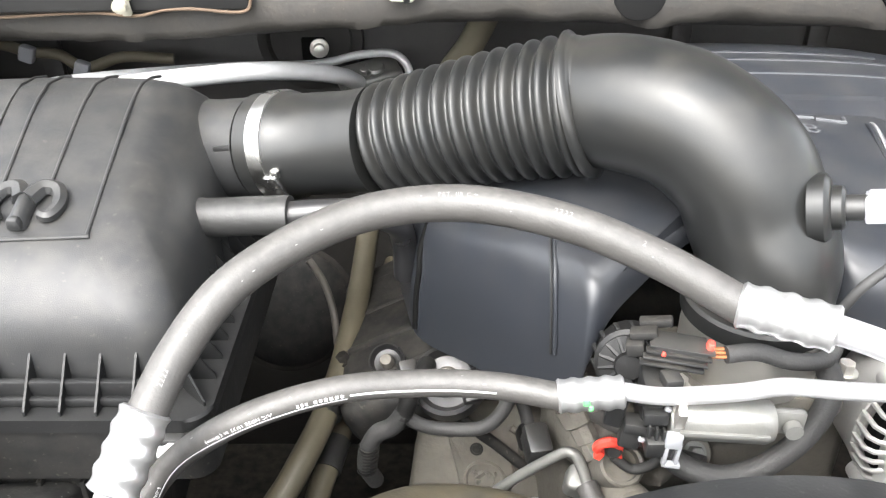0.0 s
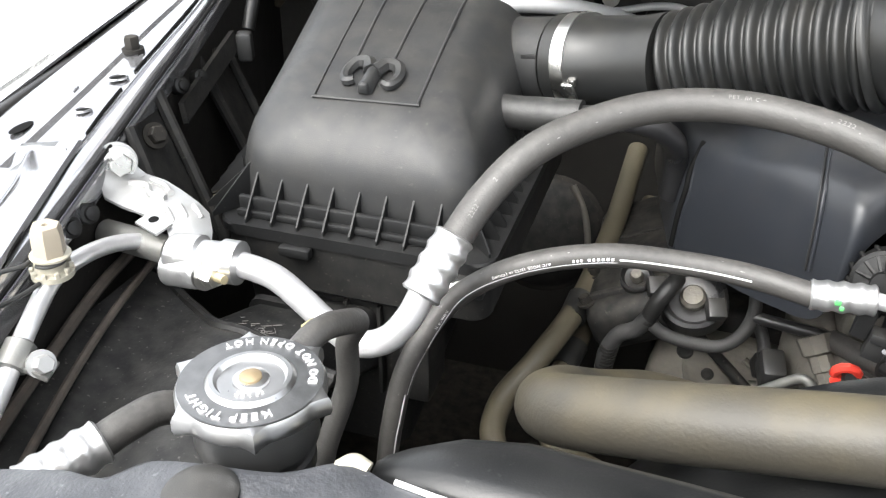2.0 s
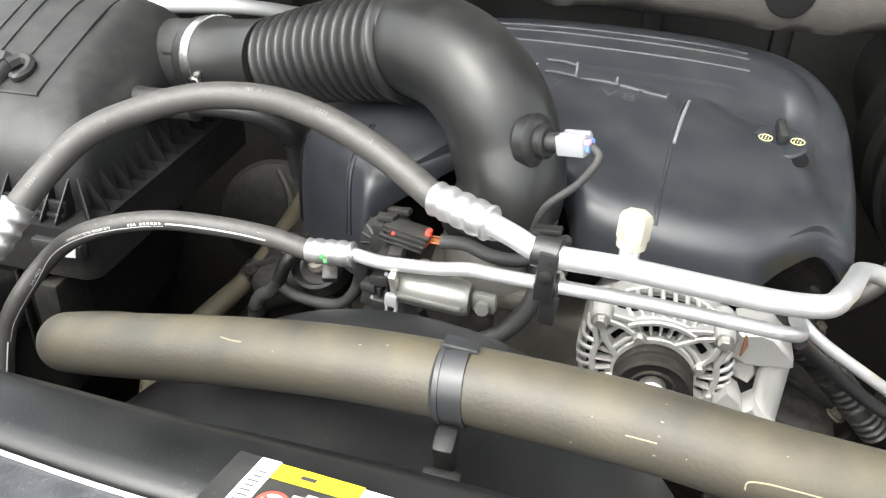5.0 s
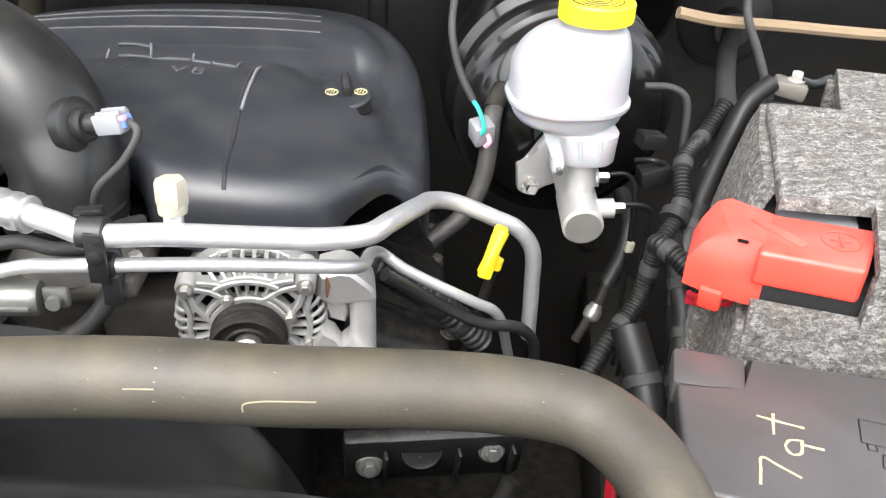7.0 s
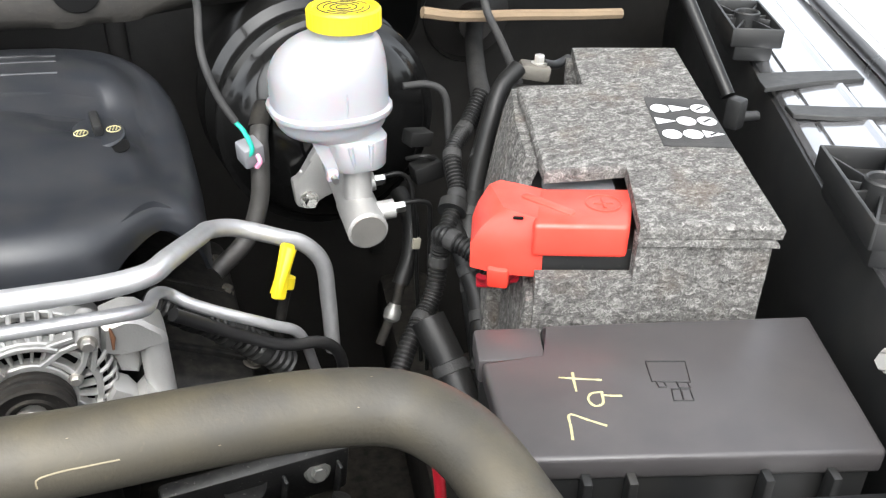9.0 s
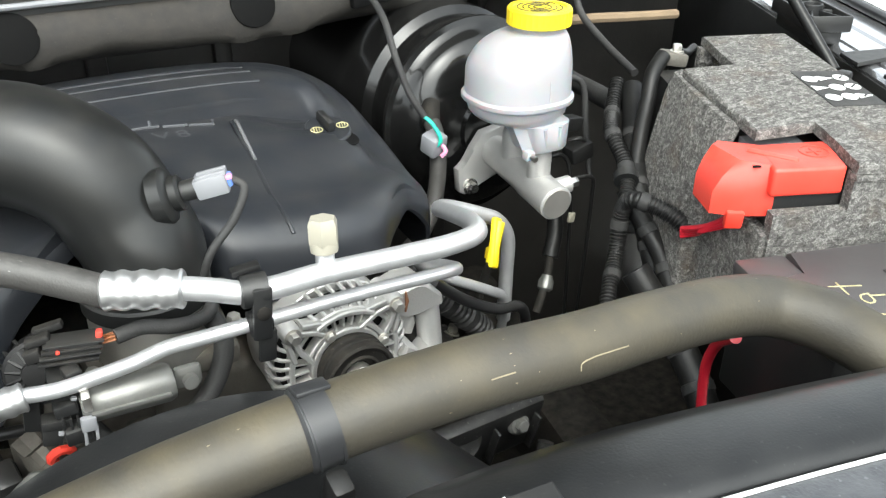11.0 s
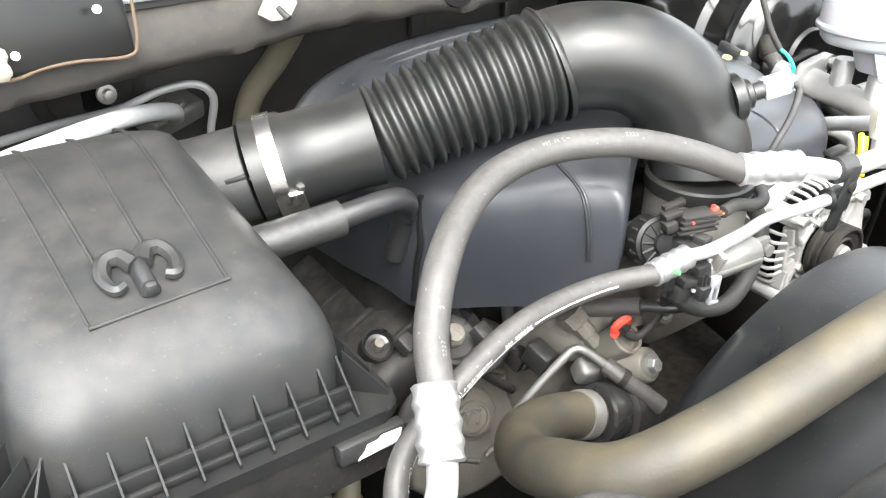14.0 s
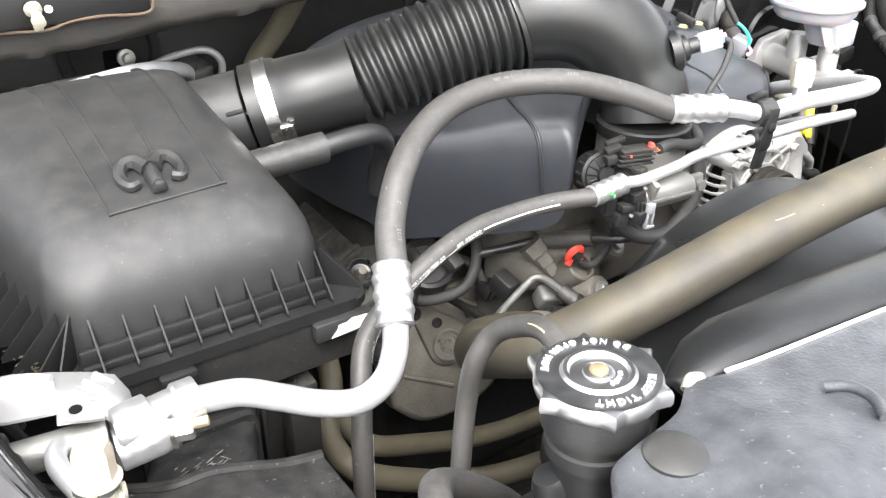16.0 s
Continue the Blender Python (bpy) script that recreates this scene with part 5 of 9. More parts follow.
def on_cover(x, y, lift=0.0006):
    """Height of the cover's skin above the plan point."""
    ok, at, _, _ = shell.ray_cast(Vector((x, y, 2.0)) - ORIGIN[shell.name], Vector((0, 0, -1)))
    z = at.z + ORIGIN[shell.name].z if ok else 1.25
    return Vector((x, y, z + lift))


# seam lines
for line in ([(0.380, 0.735), (0.374, 0.70), (0.367, 0.655), (0.363, 0.60), (0.360, 0.56), (0.3585, 0.535), (0.358, 0.518), (0.358, 0.508)], ):
    part("seam", sweep(bmesh.new(), spline([on_cover(x, y, -0.0005) for x, y in line], 6), 0.0022, 8), M["cover"], cover)
skirt_seam = [(0.084, 0.567, 1.2445), (0.082, 0.544, 1.238), (0.080, 0.513, 1.224), (0.081, 0.502, 1.191), (0.082, 0.499, 1.160)]
part("seam", sweep(bmesh.new(), spline(skirt_seam, 5), 0.0017, 8), M["cover"], cover)
part("seam_groove", sweep(bmesh.new(), spline([(x - 0.003, y, z) for x, y, z in skirt_seam], 5), 0.0012, 6), M["mark"], cover)
part("flap_gap", sweep(bmesh.new(), spline([(-0.011, 0.6395, 1.197), (-0.019, 0.6315, 1.169), (-0.020, 0.6285, 1.152), (-0.023, 0.6315, 1.126), (-0.025, 0.6355, 1.084)], 5), 0.0032, 8), M["dark"], cover, "dark gap beside the side flap")
part("flap_edge", sweep(bmesh.new(), spline([(-0.007, 0.6355, 1.197), (-0.015, 0.6275, 1.169), (-0.016, 0.6245, 1.152), (-0.019, 0.6275, 1.126), (-0.021, 0.6315, 1.084)], 5), 0.0020, 8), M["cover"], cover)
# pale strip beside the seam: its highlight put into the colour
part("seam_highlight", sweep(bmesh.new(), spline([on_cover(x, y, 0.0008) for x, y in ((0.384, 0.735), (0.378, 0.700), (0.371, 0.655), (0.366, 0.615))], 6), 0.0018, 6), M["seamedge"], cover, "pale highlight painted along the seam")
for y in (0.80, 0.83, 0.855):
    part("contour_step", sweep(bmesh.new(), spline([on_cover(x, y - 0.15 * (x - 0.2) ** 2, -0.001) for x in (0.02, 0.10, 0.20, 0.30, 0.38, 0.44)], 6), 0.0026, 8), M["cover"], cover)
# embossed lettering: upper line as plain bars, lower line lettered, paler to paint caught light
for pts in (((0.199, 0.739), (0.23, 0.739), (0.261, 0.737)), ((0.264, 0.736), (0.284, 0.734), (0.303, 0.730)), ((0.307, 0.728), (0.317, 0.724), (0.327, 0.720)), ((0.331, 0.718), (0.343, 0.714), (0.354, 0.710)), ((0.354, 0.710), (0.357, 0.722), (0.360, 0.735)), ((0.222, 0.773), (0.239, 0.773), (0.256, 0.772)), ((0.222, 0.764), (0.239, 0.764), (0.256, 0.763)), ((0.256, 0.774), (0.2565, 0.768), (0.256, 0.762)), ((0.205, 0.742), (0.208, 0.756), (0.212, 0.770)), ((0.303, 0.733), (0.300, 0.750), (0.302, 0.768)), ((0.329, 0.722), (0.330, 0.740), (0.334, 0.756))):
    part("embossed_bar", sweep(bmesh.new(), spline([on_cover(x, y - 0.010, 0.0010) for x, y in pts], 4), 0.0016, 6), M["lettering"], cover, "embossed raised bar")
bm = bmesh.new()
write(bm, "V8", lambda s, h: on_cover(0.288 + s, 0.676 + h - 0.1 * s, 0.0016), 0.030)
part("embossed_letters", bm, M["lettering"], cover, "embossed V8 lettering")
bm = bmesh.new()
write(bm, "5.7", lambda s, h: on_cover(0.215 + s, 0.682 + h - 0.1 * s, 0.0016), 0.026)
part("embossed_number", bm, M["lettering"], cover, "embossed size number")
# oil filler cap in its bowl
cap = thing("oil_filler_cap", (0.468, 0.668, 1.20), "black oil filler cap with yellow print in the cover bowl", "filler cap")
c0 = on_cover(0.468, 0.668, 0.001)
part("hole", lathe(bmesh.new(), [(0.011, 0), (0.011, 0.001)], on_cover(0.484, 0.648, 0.001), (0.15, -0.35, 1), 24), M["dark"], cap)
part("disc", lathe(bmesh.new(), [(0.026, -0.01), (0.026, 0.002), (0.024, 0.004), (0.002, 0.004)], c0, (0, -0.25, 1), 32), M["cover"], cap)
part("grip", box(bmesh.new(), c0 + Vector((0, 0.004, 0.010)), (0.009, 0.030, 0.014), (12, 0, 3), 0.003), M["plastic"], cap)
for s in (-1, 1):
    c = c0 + Vector((0.015 * s, -0.006, 0.0062))
    bm = bmesh.new()
    sweep(bm, [c + Vector((0.0065 * math.cos(radians(a)), 0.005 * math.sin(radians(a)), 0.0012 * math.sin(radians(a)))) for a in range(0, 361, 24)], 0.0006, 6)
    for k in range(3):
        rod(bm, c + Vector((-0.004 + 0.003 * k, -0.003, 0)), c + Vector((-0.002 + 0.003 * k, 0.003, 0.001)), 0.0006, 6)
    part("yellow_print", bm, M["chalk"], cap, "yellow printed oval")

# ---- air conditioning lines ----
def crimp(name, a, b, r, parent, bands=4):
    """A crimped ferrule with ridges between a and b."""
    a, b = Vector(a), Vector(b)
    path, rad = [], []
    n = bands * 8
    for k in range(n + 1):
        f = k / n
        path.append(a.lerp(b, f))
        rad.append(r * (0.975 + 0.055 * max(-0.8, math.cos(2 * math.pi * f * bands))) if 0.02 < f < 0.98 else r * 0.9)
    return part(name, sweep(bmesh.new(), path, rad, 16), M["crimp"], parent, "crimped aluminium ferrule", angle=30)


suction = thing("suction_line", (-0.175, 0.372, 1.10), "thick black refrigerant hose with crimped aluminium ends", "refrigerant hose")
HA = [(-0.1736, 0.3755, 1.2102), (-0.1603, 0.4014, 1.2325), (-0.1322, 0.4296, 1.2624), (-0.0917, 0.460, 1.2791), (-0.0465, 0.480, 1.2891), (0.0118, 0.485, 1.293), (0.075, 0.4661, 1.2902), (0.1309, 0.4487, 1.274), (0.1851, 0.4274, 1.2508)]
hoseA = part("hose", tube(HA, 0.0121, 28, 10), M["rubber"], suction, "dull black rubber hose")
crimp("ferrule", (-0.1735, 0.379, 1.2125), (-0.1895, 0.346, 1.178), 0.0155, suction)
crimp("ferrule", (0.181, 0.4295, 1.2525), (0.232, 0.4045, 1.2515), 0.0148, suction)
LOW = [(-0.187, 0.350, 1.183), (-0.196, 0.338, 1.162), (-0.210, 0.330, 1.146), (-0.232, 0.330, 1.137), (-0.258, 0.340, 1.139), (-0.285, 0.350, 1.150), (-0.312, 0.357, 1.162), (-0.345, 0.359, 1.1675)]
part("tube", tube(LOW, 0.0102, 24, 8), M["alu"], suction, "bent bright aluminium tube")
PA = [(0.2282, 0.4056, 1.2525), (0.2505, 0.3987, 1.2475), (0.2745, 0.3914, 1.2416), (0.3333, 0.3852, 1.2434), (0.3978, 0.3853, 1.2389), (0.4522, 0.3871, 1.2353), (0.4821, 0.3988, 1.2312), (0.4999, 0.4308, 1.2223), (0.5359, 0.5314, 1.1826), (0.5501, 0.5695, 1.1665), (0.5757, 0.5898, 1.1527), (0.6204, 0.591, 1.1319), (0.6459, 0.5938, 1.1167), (0.6651, 0.5972, 1.0888), (0.6711, 0.6033, 1.034), (0.674, 0.608, 0.96)]
part("tube", tube(PA, 0.0090, 24, 8), M["alu"], suction, "long bright aluminium tube")
# printing on the hose
PATHA = frames_along(spline(HA, 40))


def on_hose(frames, r, s0, turn, lift=0.0004):
    """A place function round a hose: s metres along from s0, h metres round it."""
    lens = [0.0]
    for a, b in zip(frames, frames[1:]):
        lens.append(lens[-1] + (b[0] - a[0]).length)
    def place(s, h):
        want = min(max(s0 + s, 0.0), lens[-1] - 1e-5)
        i = int(np.searchsorted(lens, want, side="right")) - 1
        i = min(max(i, 0), len(frames) - 2)
        f = (want - lens[i]) / max(1e-9, lens[i + 1] - lens[i])
        p = frames[i][0].lerp(frames[i + 1][0], f)
        t = frames[i][1]
        up = Vector((0, 0, 1)) - t * t.z
        up.normalize()
        side = t.cross(up)
        a = turn - h / r
        return p + (up * math.cos(a) + side * math.sin(a)) * (r + lift)
    return place


for text, at, size in (("2222", 0.310, 0.005), ("2222", 0.018, 0.005), ("2", 0.365, 0.005), ("2", 0.052, 0.005), ("PET. IIR C", 0.235, 0.0045)):
    bm = bmesh.new()
    write(bm, text, on_hose(PATHA, 0.0121, at, 0.75), size)
    part("hose_print", bm, M["dimtext"], suction, "pale printed hose marking")

liquid = thing("liquid_line", (0.08, 0.415, 1.15), "thinner black refrigerant hose with white stripe and aluminium tube", "refrigerant hose")
HB = [(-0.2232, 0.3499, 0.986), (-0.2189, 0.3568, 1.036), (-0.2096, 0.3718, 1.0898), (-0.1866, 0.402, 1.1325), (-0.1374, 0.4059, 1.1746), (-0.0744, 0.4195, 1.1913), (-0.0161, 0.4291, 1.1906), (0.0354, 0.4275, 1.1896), (0.0788, 0.4173, 1.1884)]
part("hose", tube(HB, 0.0090, 24, 10), M["rubber"], liquid, "dull black rubber hose")
crimp("ferrule", (0.073, 0.4185, 1.1888), (0.115, 0.4185, 1.1925), 0.0112, liquid)
bm = bmesh.new()
box(bm, (0.090, 0.4075, 1.1925), (0.004, 0.002, 0.004), (0, 0, 0), 0.0005)
box(bm, (0.093, 0.4070, 1.1885), (0.003, 0.002, 0.003), (0, 0, 0), 0.0005)
part("green_dab", bm, M["green"], liquid, "green paint dab")
PB = [(0.1111, 0.4193, 1.1929), (0.1366, 0.4158, 1.1913), (0.1616, 0.4145, 1.1932), (0.191, 0.4155, 1.195), (0.2144, 0.4146, 1.1998), (0.2446, 0.4017, 1.2075), (0.2761, 0.394, 1.2121), (0.3573, 0.3952, 1.2096), (0.4274, 0.3966, 1.2046), (0.4560, 0.4000, 1.2010), (0.475, 0.4180, 1.1890), (0.4881, 0.4956, 1.1528), (0.4993, 0.5243, 1.1332), (0.5206, 0.524, 1.1152), (0.592, 0.5268, 1.0706), (0.6186, 0.537, 1.0481), (0.645, 0.575, 0.96)]
part("tube", tube(PB, 0.0058, 20, 8), M["alu"], liquid, "thin bright aluminium tube")
PATHB = frames_along(spline(HB, 40))
pl = on_hose(PATHB, 0.0090, 0.0, 0.0)
for s0, s1 in ((0.0, 0.085), (0.085, 0.31), (0.312, 0.408)):
    bm = bmesh.new()
    n = 24
    va = [[bm.verts.new(pl(s0 + (s1 - s0) * k / n, w)) for w in ((-0.0120, -0.0132) if s1 - s0 < 0.15 else (-0.0146, -0.0151))] for k in range(n + 1)]
    for a, b in zip(va, va[1:]):
        bm.faces.new((a[0], a[1], b[1], b[0]))
    part("white_stripe", bm, M["whitetext"], liquid, "thin white printed stripe")
bm = bmesh.new()
write(bm, "A/C HOSE 13/32 in (10mm)", lambda s, h: pl(0.262 - s, -0.0112 - h), 0.0033, 0.14)
part("hose_print", bm, M["whitetext"], liquid, "white printed hose lettering")
bm = bmesh.new()
write(bm, "R-134a / R-12", lambda s, h: pl(0.165 - s, -0.0112 - h), 0.0031, 0.14)
part("gas_print", bm, M["whitetext"], liquid, "white printed gas lettering")
for k, (d, w) in enumerate(((0.0, 0.0026), (0.0034, 0.0026), (0.0068, 0.0026), (0.0102, 0.0026), (0.0136, 0.0026), (0.0170, 0.0026), (0.023, 0.0020), (0.0258, 0.0020), (0.0286, 0.0020))):
    bm = bmesh.new()
    bm.faces.new([bm.verts.new(pl(0.308 - d - e, h)) for e, h in ((0, -0.0114), (w * 0.75, -0.0114), (w * 0.75, -0.0134), (0, -0.0134))])
    part("brand_bar", bm, M["whitetext"], liquid)

# pale scuffs on both hoses
rnd = random.Random(5)
for owner, frames, r, n in ((suction, PATHA, 0.0121, 26), (liquid, PATHB, 0.0090, 12)):
    bm = bmesh.new()
    for k in range(n):
        pl_ = on_hose(frames, r, rnd.uniform(0.03, 0.40), rnd.uniform(-1.2, 1.2), 0.0003)
        l, w = rnd.uniform(0.0005, 0.0020), rnd.uniform(0.0002, 0.0005)
        bm.faces.new([bm.verts.new(pl_(*q)) for q in ((-l, 0), (0, -w), (l, 0), (0, w))])
    tagged(part("scuff", bm, M["dimtext"], owner), "pale scuffs on the rubber", kind="stuff")

# service port cap on the suction tube
def port_cap(at, axis, label, r=0.0115):
    t = thing("port_cap", at, label, "port cap", "service port caps")
    ax = Vector(axis).normalized()
    p = Vector(at)
    part("port", lathe(bmesh.new(), [(0.0075, -0.004), (0.0075, 0.012), (0.0065, 0.013)], p, ax, 20), M["alu"], t)
    part("skirt", lathe(bmesh.new(), [(r * 0.92, 0.010), (r * 0.95, 0.012), (r * 0.95, 0.018)], p, ax, 28), M["offwhite"], t)
    part("hex_cap", lathe(bmesh.new(), [(r * 1.0, 0.016), (r * 1.06, 0.018), (r * 1.06, 0.033), (r * 0.9, 0.037), (r * 0.2, 0.037)], p, ax, 6), M["offwhite"], t, "off-white hexagonal plastic cap")
    return t


port_cap((0.3375, 0.393, 1.2475), (0.03, 0.10, 1), "off-white plastic service port cap on the tube")

# black bracket that ties both tubes
bk = thing("tube_bracket", (0.280, 0.393, 1.17), "black plastic bracket tying both aluminium tubes", "bracket")
part("upper_ring", sweep(bmesh.new(), [Vector((0.268, 0.3932, 1.2425)), Vector((0.269, 0.393, 1.2424)), Vector((0.288, 0.390, 1.2422)), Vector((0.289, 0.3898, 1.2422))], [0.0098, 0.0128, 0.0128, 0.0098], 24), M["plastic"], bk)
part("lower_ring", sweep(bmesh.new(), [Vector((0.272, 0.3950, 1.2117)), Vector((0.273, 0.3948, 1.2118)), Vector((0.289, 0.3940, 1.2120)), Vector((0.290, 0.3940, 1.2120))], [0.0068, 0.0100, 0.0100, 0.0068], 24), M["plastic"], bk)
part("strap", box(bmesh.new(), (0.280, 0.3820, 1.226), (0.015, 0.005, 0.046), (4, 3, -3), 0.002), M["plastic"], bk)
part("top_tab", box(bmesh.new(), (0.276, 0.400, 1.257), (0.022, 0.010, 0.005), (0, -6, -5), 0.0015), M["conduit"], bk)
part("leg", box(bmesh.new(), (0.284, 0.390, 1.192), (0.014, 0.006, 0.030), (6, 4, -3), 0.002), M["plastic"], bk)
bm = bmesh.new()
lathe(bm, [(0.0055, 0), (0.0055, 0.002), (0.003, 0.003)], (0.280, 0.3795, 1.228), (0, -1, 0), 16)
part("rivet", bm, M["dirt"], bk)

# block fitting, bracket and liquid pipe at the left fender
blk = thing("block_fitting", (-0.375, 0.355, 1.14), "cast aluminium pipe block with valve on a steel bracket", "pipe fitting")
bm = bmesh.new()
sweep(bm, [Vector((-0.400, 0.356, 1.166)), Vector((-0.398, 0.356, 1.166)), Vector((-0.375, 0.357, 1.167)), Vector((-0.373, 0.357, 1.167)), Vector((-0.358, 0.3585, 1.1675)), Vector((-0.356, 0.3585, 1.1675)), Vector((-0.342, 0.359, 1.1675)), Vector((-0.340, 0.359, 1.1675))], [0.017, 0.0185, 0.0185, 0.0150, 0.0150, 0.0175, 0.0175, 0.012], 28)
part("body", bm, M["crimp"], blk)
part("lower_lobe", sweep(bmesh.new(), [Vector((-0.402, 0.349, 1.158)), Vector((-0.400, 0.349, 1.158)), Vector((-0.374, 0.3465, 1.1615)), Vector((-0.368, 0.346, 1.1620)), Vector((-0.365, 0.3455, 1.1625))], [0.012, 0.0145, 0.0145, 0.013, 0.010], 24), M["crimp"], blk)
bm = bmesh.new()
hexbolt(bm, (-0.365, 0.344, 1.1625), (0.9, -0.35, 0.1), 0.0090, 0.011, True)
part("valve_nut", bm, M["steel"], blk)
bm = bmesh.new()
rod(bm, (-0.356, 0.3405, 1.1645), (-0.3425, 0.3355, 1.1665), 0.0036, 14)
part("valve_stem", bm, M["brass"], blk, "brass valve stem")
arm = thing("pipe_bracket", (-0.470, 0.405, 1.20), "folded zinc steel bracket bolted to the fender", "bracket")
cols = [
    [(-0.493, 0.398, 1.218), (-0.487, 0.408, 1.222), (-0.478, 0.420, 1.220)],
    [(-0.484, 0.386, 1.204), (-0.477, 0.400, 1.206), (-0.468, 0.416, 1.206)],
    [(-0.472, 0.376, 1.195), (-0.468, 0.396, 1.196), (-0.462, 0.420, 1.197)],
    [(-0.456, 0.374, 1.191), (-0.450, 0.396, 1.194), (-0.444, 0.420, 1.194)],
    [(-0.438, 0.371, 1.190), (-0.430, 0.392, 1.194), (-0.422, 0.411, 1.192)],
    [(-0.422, 0.367, 1.190), (-0.412, 0.386, 1.194), (-0.400, 0.400, 1.190)],
    [(-0.406, 0.362, 1.188), (-0.396, 0.378, 1.191), (-0.386, 0.392, 1.187)],
    [(-0.398, 0.352, 1.178), (-0.388, 0.366, 1.180), (-0.380, 0.384, 1.176)],
    [(-0.397, 0.340, 1.150), (-0.388, 0.352, 1.150), (-0.379, 0.371, 1.150)],
]
rows = [spline(r, 3) for r in cols]
folded = part("folded_plate", sheet(bmesh.new(), rows, 0.0022, (-0.3, 0, -1)), M["zinc"], arm, "folded bright steel plate", angle=50)
for pts in (((-0.466, 0.402, 1.197), (-0.449, 0.402, 1.1965), (-0.440, 0.392, 1.1955), (-0.424, 0.390, 1.196)), ((-0.452, 0.412, 1.196), (-0.436, 0.408, 1.1955), (-0.424, 0.398, 1.196))):
    part("embossed_bead", sweep(bmesh.new(), spline(pts, 4), 0.0030, 8), M["zinc"], folded)
for at in ((-0.402, 0.380, 1.1925), (-0.409, 0.372, 1.1920), (-0.394, 0.388, 1.1895)):
    part("embossed_dart", box(bmesh.new(), at, (0.016, 0.005, 0.005), (0, 30, -35), 0.002), M["zinc"], folded)
tab = part("side_tab", quad_plate((-0.427, 0.372, 1.190), (-0.4305, 0.356, 1.1885), (-0.404, 0.345, 1.1885), (-0.400, 0.362, 1.1895), 0.002), M["zinc"], folded)
bm = bmesh.new()
lathe(bm, [(0.0042, 0), (0.0042, 0.003)], (-0.4175, 0.3625, 1.1890), (0, -0.1, 1), 14)
part("hole", bm, M["dark"], folded)
bm = bmesh.new()
lathe(bm, [(0.017, 0), (0.017, 0.003)], (-0.482, 0.410, 1.210), (0.75, -0.62, 0.25), 20)
part("bolt_ear", bm, M["zinc"], arm)
bm = bmesh.new()
hexbolt(bm, (-0.478, 0.407, 1.211), (0.75, -0.62, 0.25), 0.010, 0.011)
part("bolt", bm, M["steel"], arm, "blue-white zinc hex bolt")
lq = thing("liquid_pipe", (-0.43, 0.30, 1.15), "thin aluminium refrigerant pipe along the fender", "pipe")
part("tube", tube([(-0.402, 0.362, 1.160), (-0.424, 0.366, 1.166), (-0.434, 0.352, 1.174), (-0.438, 0.325, 1.184), (-0.433, 0.285, 1.195), (-0.4265, 0.258, 1.199), (-0.4175, 0.222, 1.190), (-0.414, 0.199, 1.178), (-0.405, 0.165, 1.166), (-0.390, 0.11, 1.155)], 0.0066, 18, 6), M["alu"], lq)
part("manifold", rod(bmesh.new(), (-0.475, 0.372, 1.163), (-0.402, 0.357, 1.168), 0.0120), M["worncast"], lq)
CAPX, CAPY = -0.4255, 0.2590
part("port_body", lathe(bmesh.new(), [(0.0095, 0), (0.0088, 0.004), (0.0084, 0.022), (0.0078, 0.026)], (CAPX, CAPY, 1.200), (0.05, 0.04, 1), 24), M["offwhite"], lq, "white plastic port body")
collar = part("port_collar", lathe(bmesh.new(), [(0.010, -0.001), (0.0142, 0.0), (0.0142, 0.004), (0.0095, 0.005)], (CAPX, CAPY, 1.2030), (0.05, 0.04, 1), 28), M["offwhite"], lq, "white toothed collar")
for k in range(10):
    a = 2 * math.pi * k / 10
    part("collar_tooth", box(bmesh.new(), (CAPX + 0.0128 * math.cos(a), CAPY + 0.0128 * math.sin(a), 1.2085), (0.003, 0.003, 0.004), (0, 0, math.degrees(a)), 0.0006), M["offwhite"], collar)
cap2 = thing("port_cap", (CAPX, CAPY, 1.222), "tan hexagonal plastic service port cap with black tether", "port cap", "service port caps")
part("hex_cap", lathe(bmesh.new(), [(0.0095, 0), (0.0112, 0.001), (0.0107, 0.018), (0.0092, 0.0225), (0.0022, 0.0225), (0.0018, 0.0205), (0.0004, 0.0205)], (CAPX + 0.001, CAPY + 0.001, 1.2190), (0.05, 0.04, 1), 6), M["tancap"], cap2, "tan hexagonal cap", angle=25)
part("cap_disc", lathe(bmesh.new(), [(0.009, 0), (0.0132, 0.0004), (0.0134, 0.002), (0.009, 0.003)], (CAPX + 0.001, CAPY + 0.001, 1.2175), (0.05, 0.04, 1), 28), M["offwhite"], cap2)
ring = [(CAPX + 0.0108 * math.cos(radians(a)), CAPY + 0.0108 * math.sin(radians(a)), 1.2155) for a in range(-100, 200, 30)]
part("tether", sweep(bmesh.new(), spline(ring + [(-0.433, 0.243, 1.2175), (-0.441, 0.228, 1.219), (-0.438, 0.212, 1.215), (-0.428, 0.210, 1.209), (-0.425, 0.226, 1.206), (-0.424, 0.244, 1.205)], 4), 0.0017, 8), M["plastic"], cap2, "thin black plastic tether")
pc = thing("pipe_clip", (-0.42, 0.205, 1.16), "steel pipe clip with blue-white bolt", "clip")
part("strap", sweep(bmesh.new(), [Vector((-0.4155, 0.2105, 1.1842)), Vector((-0.4152, 0.2085, 1.1830)), Vector((-0.4132, 0.1925, 1.1750)), Vector((-0.4127, 0.1905, 1.174))], [0.0065, 0.010, 0.010, 0.0065], 20), M["worncast"], pc)
bm = bmesh.new()
box(bm, (-0.4035, 0.203, 1.173), (0.026, 0.018, 0.004), (0, 30, 15), 0.001)
part("ear", bm, M["worncast"], pc)
bm = bmesh.new()
